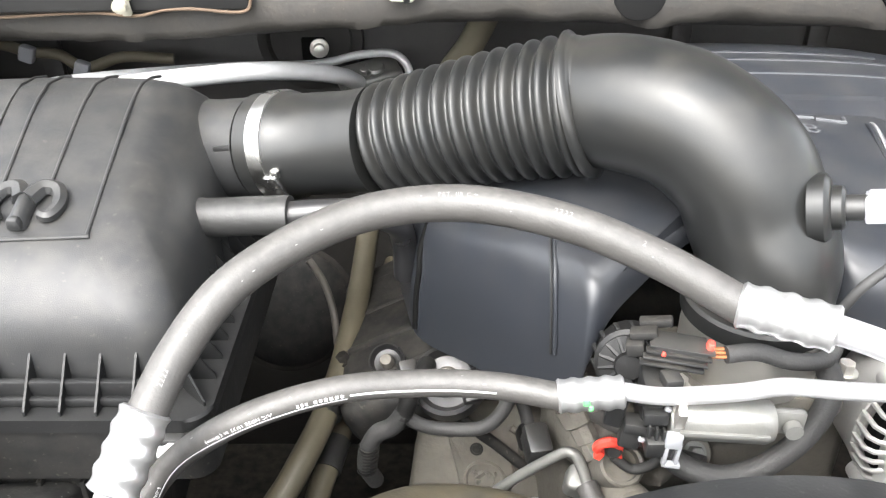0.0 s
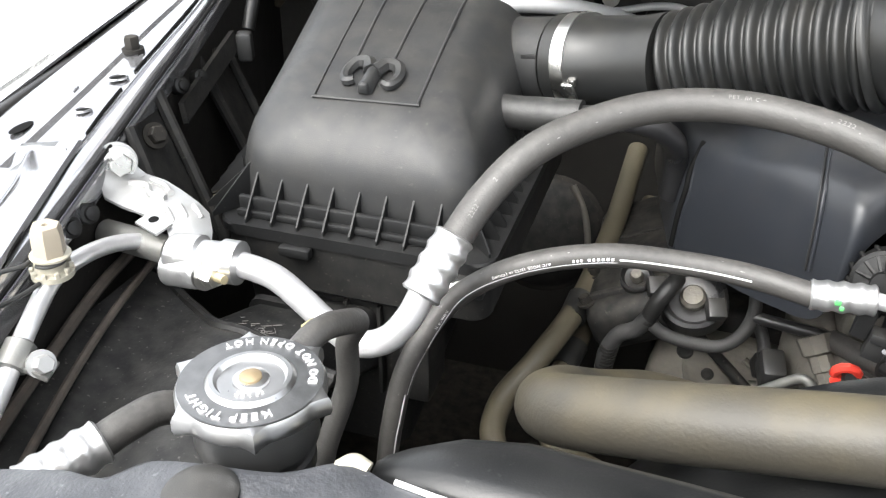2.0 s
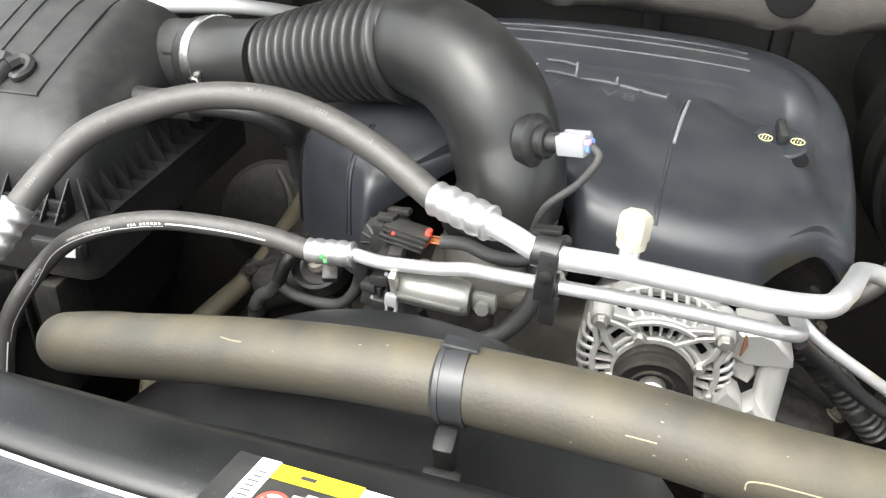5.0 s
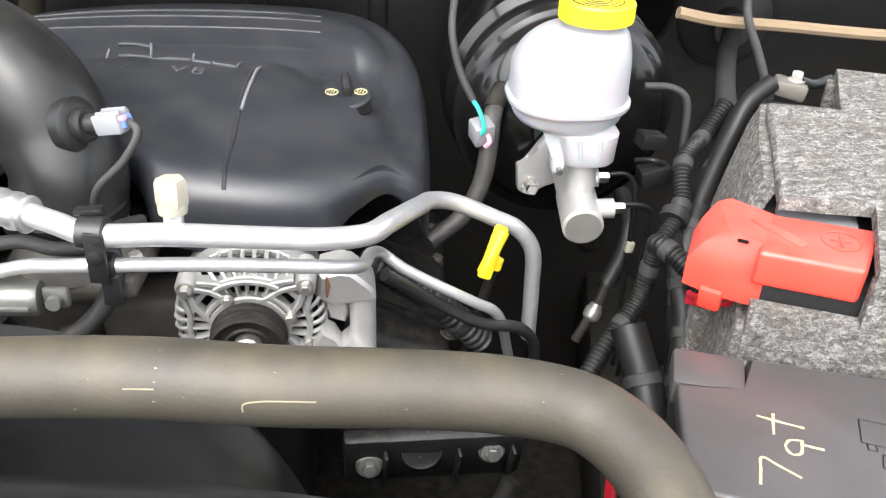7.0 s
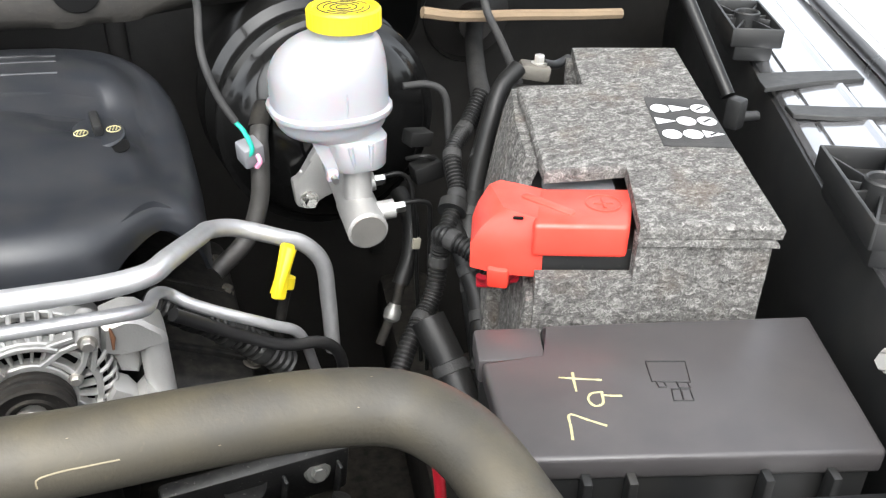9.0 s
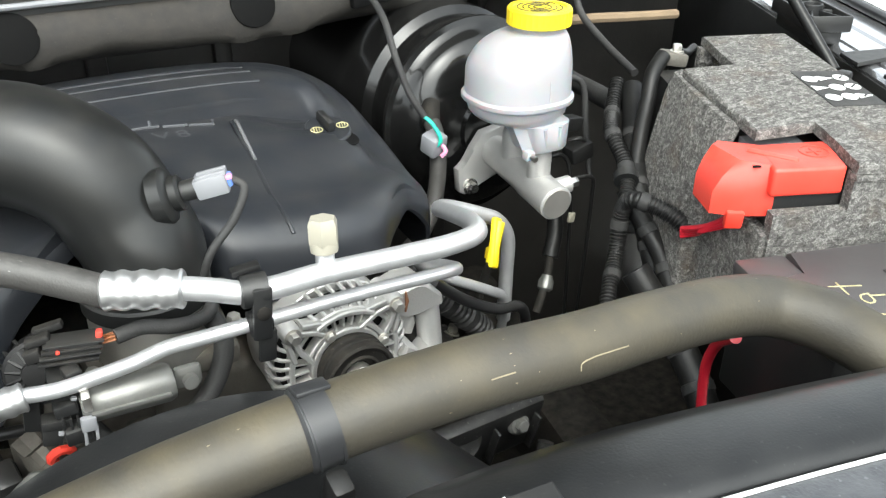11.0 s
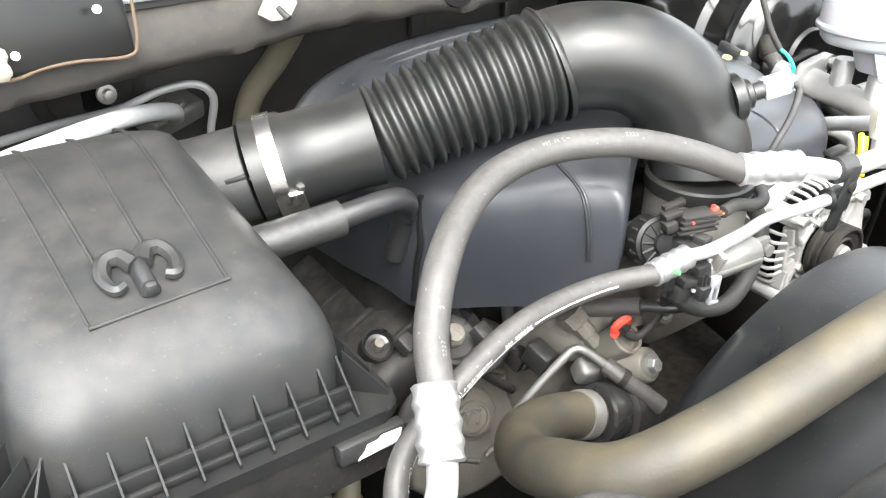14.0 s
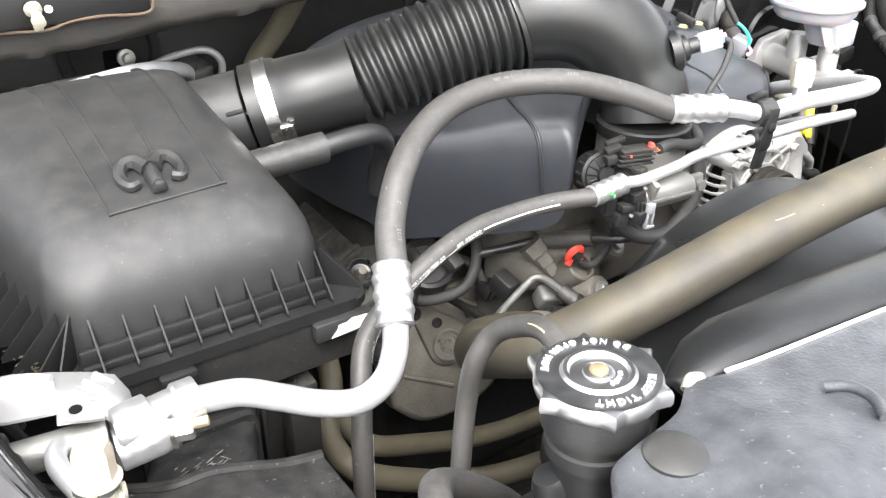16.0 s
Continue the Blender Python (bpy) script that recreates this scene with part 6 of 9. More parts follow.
hexbolt(bm, (-0.3990, 0.2035, 1.174), (0.8, -0.35, 0.45), 0.0065, 0.009)
part("bolt", bm, M["zinc"], pc)
lo = thing("lower_hose", (-0.25, 0.15, 1.14), "black hose with crimped ferrule passing under the filler neck", "hose")
part("hose", tube([(-0.290, 0.127, 1.208), (-0.283, 0.142, 1.210), (-0.273, 0.162, 1.208), (-0.255, 0.178, 1.190), (-0.22, 0.19, 1.155), (-0.18, 0.20, 1.10), (-0.17, 0.21, 1.02)], 0.0095, 20, 6), M["rubber"], lo)
crimp("ferrule", (-0.311, 0.093, 1.203), (-0.2885, 0.130, 1.209), 0.0125, lo)
part("tube", tube([(-0.345, 0.03, 1.19), (-0.328, 0.062, 1.197), (-0.310, 0.095, 1.2035)], 0.006, 16, 5), M["alu"], lo)

# ---- radiator hose, cap and label ----
rh = thing("radiator_hose", (0.25, 0.235, 1.18), "thick dusty olive-black upper radiator hose", "radiator hose")
RH = [(0.086, 0.480, 0.988), (0.042, 0.482, 1.005), (-0.016, 0.464, 1.029), (-0.060, 0.415, 1.060), (-0.082, 0.352, 1.108), (-0.080, 0.292, 1.150), (-0.032, 0.264, 1.180), (0.098, 0.242, 1.220), (0.178, 0.229, 1.240), (0.260, 0.217, 1.252), (0.349, 0.204, 1.259), (0.425, 0.198, 1.254), (0.497, 0.200, 1.246), (0.560, 0.198, 1.239), (0.606, 0.188, 1.231), (0.630, 0.155, 1.227), (0.641, 0.106, 1.217), (0.655, 0.050, 1.185), (0.66, 0.015, 1.13)]
part("hose", tube(RH, 0.0232, 36, 10), M["dustyhose"], rh, "dusty rubber hose wall", angle=80)
rp = frames_along(spline(RH, 10))
part("hose_end_clamp", sweep(bmesh.new(), [Vector((0.083, 0.4802, 0.989)), Vector((0.081, 0.4803, 0.990)), Vector((0.068, 0.4812, 0.9955)), Vector((0.067, 0.4812, 0.996))], [0.0232, 0.0250, 0.0250, 0.0232], 32), M["dullalu"], rh, "grey steel spring clamp")
# scrapes on the hose
def hose_scrape(pts):
    bm = bmesh.new()
    sweep(bm, spline(pts, 5), 0.0005, 6)
    part("scrape", bm, M["cream"], rh, "cream scrape mark")


def on_tube(i, ang, lift=0.0):
    p, t, u, v = rp[i]
    up = (Vector((0, 0, 1)) - t * t.z).normalized()
    fr = Vector((0, -1, 0)) - t * (-t.y)
    fr = (fr - up * fr.dot(up)).normalized()
    return p + (up * math.cos(ang) + fr * math.sin(ang)) * (0.0232 + lift)


hose_scrape([on_tube(100, 1.13), on_tube(101, 1.12), on_tube(102, 1.11)])
hose_scrape([on_tube(108, 1.55), on_tube(108, 1.35), on_tube(109, 1.25), on_tube(111, 1.22), on_tube(113, 1.22)])
hose_scrape([on_tube(70, 0.55), on_tube(71, 0.62), on_tube(72, 0.65)])
rnd = random.Random(11)
bm = bmesh.new()
for k in range(22):
    i = rnd.randrange(45, 140)
    a = rnd.uniform(-0.5, 1.7)
    l = rnd.uniform(0.0004, 0.0012)
    p = on_tube(i, a, 0.0002)
    t = rp[i][1]
    w = (p - rp[i][0]).normalized().cross(t) * rnd.uniform(0.0002, 0.0005)
    bm.faces.new([bm.verts.new(q) for q in (p - t * l, p + w, p + t * l, p - w)])
speck = part("dust_fleck", bm, M["cream"], rh, "small cream flecks")
tagged(speck, "small cream flecks", kind="stuff")
hc = thing("hose_clip", (0.252, 0.225, 1.19), "black plastic clip ring round the radiator hose", "hose clip")
part("ring", sweep(bmesh.new(), [Vector((0.240, 0.2327, 1.2295)), Vector((0.241, 0.2326, 1.2296)), Vector((0.2580, 0.2318, 1.2310)), Vector((0.2590, 0.2317, 1.2311))], [0.0232, 0.0251, 0.0251, 0.0232], 36), M["band"], hc)
bm = bmesh.new()
box(bm, (0.250, 0.207, 1.200), (0.014, 0.018, 0.030), (20, 0, 0), 0.004)
box(bm, (0.250, 0.198, 1.184), (0.024, 0.012, 0.010), (20, 0, 0), 0.003)
part("foot", bm, M["conduit"], hc)
part("lock", box(bmesh.new(), (0.250, 0.236, 1.2555), (0.021, 0.012, 0.003), (-8, 3, 0), 0.001), M["band"], hc)
for x in (0.2425, 0.2565):
    part("edge_rib", sweep(bmesh.new(), [Vector((x, 0.2325, 1.2297)), Vector((x + 0.002, 0.2324, 1.2299))], 0.0259, 36), M["band"], hc)
for ob in hc.children:
    ob.location = (0.0, -0.0135, 0.0210)

neck = thing("filler_neck", (-0.193, 0.120, 1.18), "black plastic radiator filler neck under the cap", "filler neck")
part("collar", lathe(bmesh.new(), [(0.0215, -0.055), (0.0220, -0.016), (0.0265, -0.012), (0.0265, -0.004), (0.0245, -0.003), (0.0245, 0.005), (0.0290, 0.006), (0.0290, 0.022), (0.027, 0.027)], (-0.1935, 0.128, 1.239), (0, 0.04, 1), 36), M["plastic"], neck)
part("boss", lathe(bmesh.new(), [(0.012, -0.03), (0.013, 0.0), (0.010, 0.006), (0.002, 0.008)], (-0.213, 0.135, 1.205), (-0.3, 0.3, 0.9), 20), M["plastic"], neck)
part("tank_top", box(bmesh.new(), (-0.185, 0.125, 1.125), (0.10, 0.06, 0.13), (0, 0, 3), 0.012), M["conduit"], neck)
part("spout", rod(bmesh.new(), (-0.195, 0.140, 1.255), (-0.190, 0.172, 1.264), 0.0052), M["plastic"], neck)
rc = thing("pressure_cap", (-0.1935, 0.128, 1.259), "chromed pressure cap with embossed warning letters", "radiator cap")
prof = [(0.0360, 0.006), (0.0385, 0.0065), (0.0395, 0.009), (0.0393, 0.0138), (0.0380, 0.0160), (0.0345, 0.0165), (0.0205, 0.0165), (0.0195, 0.0175), (0.0185, 0.0185), (0.0165, 0.0185), (0.0150, 0.0160), (0.0085, 0.0160), (0.0080, 0.0170), (0.0065, 0.0175), (0.0015, 0.0175)]
cap_m = Matrix.Translation((-0.1935, 0.128, 1.260)) @ Vector((0, 0, 1)).rotation_difference(Vector((0.0, 0.04, 1)).normalized()).to_matrix().to_4x4()
chrome = mat("worn_chrome", (0.54, 0.54, 0.54), 0.32, metal=1.0, bump=0.12, grain=250, vary=0.15, blotch=70, dust=0.05)
M["chrome"] = chrome
M["tanrivet"] = mat("dull_brass", (0.26, 0.20, 0.12), 0.5, metal=0.4, vary=0.2)
M["capletters"] = mat("bright_raised_metal", (0.88, 0.88, 0.88), 0.5, metal=0.6, bump=0.1, vary=0.05)
part("disc", lathe(bmesh.new(), prof, (-0.1935, 0.128, 1.260), (0, 0.04, 1), 132, 6, 0.14, 0.0340), M["chrome"], rc, "scalloped chromed disc", angle=30)
part("rivet", lathe(bmesh.new(), [(0.0052, 0), (0.0050, 0.0015), (0.0035, 0.0025), (0.0005, 0.0027)], cap_m @ Vector((0, 0, 0.0172)), (0, 0.04, 1), 24), M["tanrivet"], rc, "dull brass centre rivet")
# ring under the letters: a dark reflection put into the chrome's colour
band = mat("dark_reflection_chrome", (0.26, 0.26, 0.26), 0.38, metal=1.0, bump=0.3, grain=250, vary=0.35, blotch=90)
bm = bmesh.new()
bmr = [[bm.verts.new(cap_m @ Vector((r * math.cos(2 * math.pi * k / 64), r * math.sin(2 * math.pi * k / 64), 0.01675))) for k in range(64)] for r in (0.0205, 0.0325)]
for k in range(64):
    bm.faces.new((bmr[0][k], bmr[0][(k + 1) % 64], bmr[1][(k + 1) % 64], bmr[1][k]))
part("dark_reflection_band", bm, band, rc, "chrome ring behind the letters with a dark reflection painted in")


def ring_text(text, start, r, size, z, gap=0.10, inward=False):
    """Letters round the cap, clockwise with feet to its middle, or the other way with heads to it."""
    bm = bmesh.new()
    def place(s, h):
        if inward:
            a = radians(start) + s / r
            rr = r - h
        else:
            a = radians(start) - s / r
            rr = r + h
        return cap_m @ Vector((rr * math.cos(a), rr * math.sin(a), z))
    write(bm, text, place, size, gap)
    geom = bmesh.ops.extrude_face_region(bm, geom=bm.faces[:])
    for v in geom["geom"]:
        if isinstance(v, bmesh.types.BMVert):
            v.co.z += 0.0008
    return bm


part("warning_letters", ring_text("DO NOT OPEN HOT", 12, 0.0300, 0.0060, 0.0168, 0.22, True), M["capletters"], rc, "raised warning letters")
part("tight_letters", ring_text("KEEP TIGHT", -42, 0.0248, 0.0062, 0.0168, 0.18), M["capletters"], rc, "raised letters")
part("pressure_letters", ring_text("16 LBS", -30, 0.0098, 0.0036, 0.0161, 0.16), M["capletters"], rc, "small raised letters")
ov = thing("overflow_hose", (-0.20, 0.20, 1.15), "black overflow hose looping from the filler neck", "hose")
OV = [(-0.190, 0.1543, 1.2652), (-0.1847, 0.1806, 1.2681), (-0.1814, 0.2066, 1.256), (-0.1858, 0.2285, 1.2385), (-0.195, 0.234, 1.2194), (-0.1992, 0.238, 1.1829), (-0.2129, 0.2253, 1.1267), (-0.2179, 0.2191, 1.0466)]
part("hose", tube(OV, 0.0070, 22, 8), M["rubber"], ov)
wc = thing("plastic_nub", (-0.136, 0.112, 1.25), "small off-white plastic nub beside the cap", "clip")
part("stub", tube([(-0.144, 0.110, 1.255), (-0.138, 0.113, 1.258), (-0.131, 0.112, 1.256)], 0.0036, 12, 5), M["offwhite"], wc)

# service label on the shroud
part("yellow_line", sweep(bmesh.new(), [p + Vector((-0.0058, -0.001, 0.0046)) for p in spline(OV[:4], 6)[5:10]], 0.0006, 6), M["chalk"], ov, "thin yellow line")
lab = thing("service_label", (0.25, 0.10, 1.262), "white and yellow air conditioning service label on the shroud", "label")
def edge_frame(x, dy, z):
    return Vector((x, edge_y(x) + dy, z))


def patch(bm, x0, x1, d0, d1, z):
    """A flat field of the label between two distances from the edge, its ends slanting with the label."""
    n = 8
    vs = [[bm.verts.new(edge_frame(x0 + (x1 - x0) * k / n + 0.21 * (d - 0.039), d, z)) for d in (d0, d1)] for k in range(n + 1)]
    for a, b in zip(vs, vs[1:]):
        bm.faces.new((a[0], b[0], b[1], a[1]))
    return bm


plate = bmesh.new()
prism(plate, [(0.150, edge_y(0.15) + 0.002), (0.323, edge_y(0.323) - 0.001), (0.331, edge_y(0.331) + 0.041), (0.158, edge_y(0.158) + 0.043)], 1.2560, 1.2624, 0.001, 1)
part("backing", plate, M["plastic"], lab, "black raised label base")
part("white_field", patch(bmesh.new(), 0.2275, 0.303, 0.002, 0.039, 1.2630), M["white"], lab)
part("yellow_field", patch(bmesh.new(), 0.182, 0.2272, 0.030, 0.040, 1.2630), M["yellow"], lab)
part("white_edge", patch(bmesh.new(), 0.171, 0.1818, 0.003, 0.041, 1.2630), M["white"], lab)
for a, b in ((0.0035, 0.0110), (0.0120, 0.0205)):
    part("yellow_sign", patch(bmesh.new(), 0.208, 0.2225, a, b, 1.2630), M["yellow"], lab)
for d in (0.0072, 0.0162):
    part("sign_mark", patch(bmesh.new(), 0.213, 0.2175, d - 0.0016, d + 0.0016, 1.2633), M["blackink"], lab)
for x0, x1, a, b in ((0.199, 0.205, 0.002, 0.024), (0.205, 0.222, 0.0235, 0.0265)):
    part("grey_strip", patch(bmesh.new(), x0, x1, a, b, 1.2630), M["greytext"], lab)
bm = bmesh.new()
c = edge_frame(0.188, 0.014, 1.2630)
lathe(bm, [(0.0092, 0), (0.0092, 0.0003), (0.007, 0.0003)], c, (0, 0, 1), 28)
sign = part("red_ring", bm, M["red"], lab, "red ring sign")
part("sign_field", lathe(bmesh.new(), [(0.0070, 0.0004), (0.0070, 0.0006)], c, (0, 0, 1), 24), M["white"], sign)
part("sign_slash", box(bmesh.new(), c + Vector((0, 0, 0.0009)), (0.013, 0.0022, 0.0003), (0, 0, -40)), M["red"], sign)
for k, (x0, x1, d) in enumerate(((0.243, 0.262, 0.033), (0.236, 0.2395, 0.034), (0.292, 0.297, 0.0355), (0.257, 0.267, 0.0215), (0.270, 0.286, 0.0235), (0.233, 0.238, 0.0065), (0.240, 0.248, 0.0075), (0.268, 0.279, 0.0065), (0.281, 0.288, 0.007), (0.290, 0.297, 0.007), (0.196, 0.204, 0.035))):
    part("text_bar", patch(bmesh.new(), x0, x1, d - 0.0012, d + 0.0012, 1.2633), M["printgrey"] if k < 10 else M["blackink"], lab)
part("rule", patch(bmesh.new(), 0.232, 0.300, 0.0115, 0.0119, 1.2633), M["printgrey"], lab)
for k in range(7):
    part("code_bar", patch(bmesh.new(), 0.1735, 0.1795, 0.012 + k * 0.0032, 0.0132 + k * 0.0032, 1.2633), M["printgrey"], lab)

# ---- brake booster, master cylinder, reservoir ----
BC = Vector((0.732, 0.775, 1.172))
boost = thing("brake_booster", BC + Vector((0, 0.05, -0.15)), "glossy black round brake booster on the firewall", "brake booster")
part("front_shell", lathe(bmesh.new(), [(0.128, -0.10), (0.130, -0.012), (0.136, -0.010), (0.137, -0.006), (0.136, -0.002), (0.129, 0.000), (0.125, 0.004), (0.121, 0.008), (0.118, 0.016), (0.112, 0.023), (0.100, 0.030), (0.085, 0.036), (0.066, 0.041), (0.050, 0.044), (0.047, 0.050), (0.02, 0.050)], BC, (0, -1, 0.02), 72), M["gloss"], boost, angle=28)
part("rear_shell", lathe(bmesh.new(), [(0.10, -0.40), (0.12, -0.20), (0.140, -0.13), (0.142, -0.10), (0.140, -0.06), (0.130, -0.05)], BC, (0, -1, 0.02), 56), M["gloss"], boost, angle=28)
MC0, MC1 = Vector((0.7070, 0.559, 1.137)), Vector((0.724, 0.735, 1.152))
md = (MC1 - MC0).normalized()
mc = thing("master_cylinder", (0.703, 0.62, 1.11), "cast aluminium brake master cylinder with pipe ports", "master cylinder")
part("barrel", sweep(bmesh.new(), [MC0, MC0 + md * 0.0015, MC0 + md * 0.06, MC0 + md * 0.062, MC0 + md * 0.15, MC1], [0.0195, 0.0215, 0.0215, 0.020, 0.020, 0.022], 36), M["cast"], mc)
part("end_disc", lathe(bmesh.new(), [(0.0185, 0), (0.0185, 0.0012), (0.002, 0.0012)], MC0 + Vector((0, 0, 0)), -md, 32), M["dullalu"], mc)
bm = bmesh.new()
prism(bm, [(-0.055, -0.014), (-0.052, -0.047), (-0.044, -0.052), (-0.030, -0.050), (-0.020, -0.038), (0.018, -0.030), (0.046, 0.020), (0.040, 0.038), (0.015, 0.034), (-0.018, 0.030), (-0.033, 0.010), (-0.040, -0.010)], 0, 0.014, 0.003, 2, pose(0.720, 0.722, 1.148, 90, 0, 0))
part("mount_flange", bm, M["cast"], mc)
for at in ((0.683, 0.708, 1.108), (0.758, 0.708, 1.174)):
    bm = bmesh.new()
    hexbolt(bm, at, (0, -1, 0), 0.0075, 0.010)
    part("flange_nut", bm, M["steel"], mc)
for k, f in enumerate((0.25, 0.58)):
    p = MC0.lerp(MC1, f)
    part("riser", lathe(bmesh.new(), [(0.015, 0), (0.015, 0.044), (0.013, 0.052)], p, (0, 0, 1), 24), M["cast"], mc)
for p, ln in ((MC0 + Vector((0.012, 0.028, 0.006)), 0.026), (MC0 + Vector((0.012, 0.075, 0.018)), 0.020)):
    part("port_boss", rod(bmesh.new(), p, p + Vector((ln, -0.003, 0.002)), 0.0105, 20), M["cast"], mc)
    bm = bmesh.new()
    hexbolt(bm, p + Vector((ln, -0.003, 0.002)), (1, -0.1, 0.05), 0.0065, 0.012, False)
    part("flare_nut", bm, M["steel"], mc)
bp = thing("brake_pipe", (0.76, 0.60, 1.0), "thin black steel brake pipe from the master cylinder", "pipe", "brake pipes")
part("tube", tube([(0.755, 0.586, 1.148), (0.775, 0.585, 1.147), (0.786, 0.586, 1.140), (0.788, 0.587, 1.120), (0.788, 0.590, 1.02), (0.79, 0.60, 0.90)], 0.0028, 10, 6), M["blacksteel"], bp)
bp2 = thing("brake_pipe", (0.77, 0.64, 1.0), "thin black steel brake pipe with a white tag", "pipe", "brake pipes")
part("tube", tube([(0.752, 0.633, 1.160), (0.770, 0.632, 1.160), (0.780, 0.630, 1.150), (0.782, 0.622, 1.118), (0.784, 0.618, 1.02), (0.79, 0.62, 0.90)], 0.0028, 10, 6), M["blacksteel"], bp2)
part("tag", box(bmesh.new(), (0.783, 0.617, 1.075), (0.010, 0.006, 0.014), (0, 8, 0), 0.002), M["offwhite"], bp2, "small white tag")
res = thing("brake_fluid_reservoir", (0.705, 0.615, 1.18), "milky white brake fluid reservoir with yellow cap", "reservoir")
RX, RY = 0.692, 0.627


def res_ring(w, d, r, z, dx=0, dy=0):
    return [Vector((RX + dx + px, RY + dy + py, z)) for px, py in rounded_rect(w, d, r, 7)]


rings = [res_ring(0.054, 0.052, 0.018, 1.1955, 0.019, -0.022), res_ring(0.058, 0.056, 0.019, 1.1985, 0.019, -0.022), res_ring(0.068, 0.064, 0.020, 1.2275, 0.016, -0.018), res_ring(0.086, 0.084, 0.036, 1.2300, 0.006, -0.006), res_ring(0.100, 0.098, 0.044, 1.2330), res_ring(0.110, 0.108, 0.048, 1.2390), res_ring(0.114, 0.112, 0.050, 1.2490), res_ring(0.123, 0.121, 0.052, 1.2510), res_ring(0.125, 0.123, 0.053, 1.2530), res_ring(0.125, 0.123, 0.053, 1.2570), res_ring(0.118, 0.116, 0.050, 1.2595), res_ring(0.117, 0.115, 0.050, 1.285)]
for k in range(1, 10):
    a = radians(90 * k / 9)
    f = 1 - math.cos(a) ** 1.15
    rings.append(res_ring(0.117 - 0.057 * f, 0.115 - 0.055 * f, 0.050 - 0.021 * f, 1.284 + 0.046 * math.sin(a) ** 1.15, 0.016 * f, -0.012 * f))
rings += [res_ring(0.058, 0.058, 0.0288, 1.331, 0.016, -0.012), res_ring(0.058, 0.058, 0.0288, 1.342, 0.016, -0.012)]
tank = part("tank", loft(bmesh.new(), rings), M["reservoir"], res, "translucent milky tank", angle=45)
for dx in (-0.012, 0.010):
    part("flute", sweep(bmesh.new(), [Vector((RX + 0.019 + dx * 0.8, RY - 0.049, 1.201)), Vector((RX + 0.017 + dx, RY - 0.050, 1.226))], [0.002, 0.003], 8), M["reservoir"], tank)
for k in range(7):
    a = radians(200 + 24 * k)
    part("side_rib", sweep(bmesh.new(), [Vector((RX + 0.0585 * math.cos(a), RY + 0.0575 * math.sin(a), 1.262)), Vector((RX + 0.0580 * math.cos(a), RY + 0.0570 * math.sin(a), 1.284))], 0.0012, 6), M["reservoir"], tank)
part("side_web", quad_plate((RX - 0.030, RY - 0.034, 1.231), (RX - 0.016, RY - 0.040, 1.231), (RX - 0.006, RY - 0.044, 1.199), (RX - 0.016, RY - 0.040, 1.196), 0.006), M["reservoir"], tank)
part("screw_boss", box(bmesh.new(), (RX - 0.014, RY - 0.046, 1.197), (0.012, 0.012, 0.012), (0, 6, 0), 0.003), M["reservoir"], res)
bm = bmesh.new()
lathe(bm, [(0.0035, 0), (0.0035, 0.008)], (RX - 0.014, RY - 0.052, 1.197), (0, -1, -0.1), 12)
part("screw", bm, M["steel"], res)
capc_ = (RX + 0.016, RY - 0.012, 1.337)
yc = part("cap", lathe(bmesh.new(), [(0.035, 0), (0.0365, 0.001), (0.0365, 0.017), (0.0345, 0.0195), (0.030, 0.0195), (0.029, 0.018), (0.001, 0.018)], capc_, (0, 0.0, 1), 72, 36, 0.02, 0.0355), M["yellow"], res, "ribbed yellow screw cap", angle=30)
bm = bmesh.new()
for k, (r, a0, a1) in enumerate(((0.025, 10, 80), (0.025, 100, 260), (0.025, 280, 350), (0.019, 20, 170), (0.019, 200, 340), (0.013, 0, 360), (0.007, 30, 330))):
    pts = [Vector(capc_) + Vector((r * math.cos(radians(a0 + (a1 - a0) * i / 20)), r * math.sin(radians(a0 + (a1 - a0) * i / 20)), 0.0183)) for i in range(21)]
    sweep(bm, pts, 0.0007, 6)
part("cap_print", bm, M["blackink"], yc, "dark ring print")
# vacuum hose and sensor plug at the booster
vh = thing("vacuum_hose", (0.63, 0.72, 1.10), "black vacuum hose down from the brake booster", "hose")
part("hose", tube([(0.640, 0.738, 1.200), (0.632, 0.712, 1.192), (0.628, 0.698, 1.165), (0.620, 0.690, 1.12), (0.600, 0.680, 1.085), (0.560, 0.665, 1.06)], 0.0105, 20, 6), M["rubber"], vh)
part("check_valve", rod(bmesh.new(), (0.648, 0.748, 1.215), (0.634, 0.725, 1.197), 0.0115, 20), M["dirt"], vh)
plug = thing("brake_sensor_plug", (0.618, 0.687, 1.19), "grey two-wire plug on the vacuum hose", "connector")
part("plug_body", box(bmesh.new(), (0.617, 0.690, 1.187), (0.024, 0.024, 0.026), (15, -8, 15), 0.003), M["grey"], plug, "light grey plug")
part("pink_wire", tube([(0.622, 0.681, 1.188), (0.624, 0.674, 1.181), (0.620, 0.677, 1.174)], 0.0028, 8, 5), M["pink"], plug, "pink wire")
part("green_wire", tube([(0.612, 0.680, 1.186), (0.617, 0.674, 1.196), (0.612, 0.684, 1.214), (0.606, 0.694, 1.222)], 0.0026, 8, 5), M["teal"], plug, "green wire")
part("loom", tube([(0.606, 0.694, 1.222), (0.592, 0.705, 1.250), (0.583, 0.720, 1.290), (0.590, 0.760, 1.325), (0.60, 0.82, 1.345), (0.625, 0.880, 1.332)], 0.0042, 12, 6), M["tape"], plug, "taped wire loom up to the cowl")

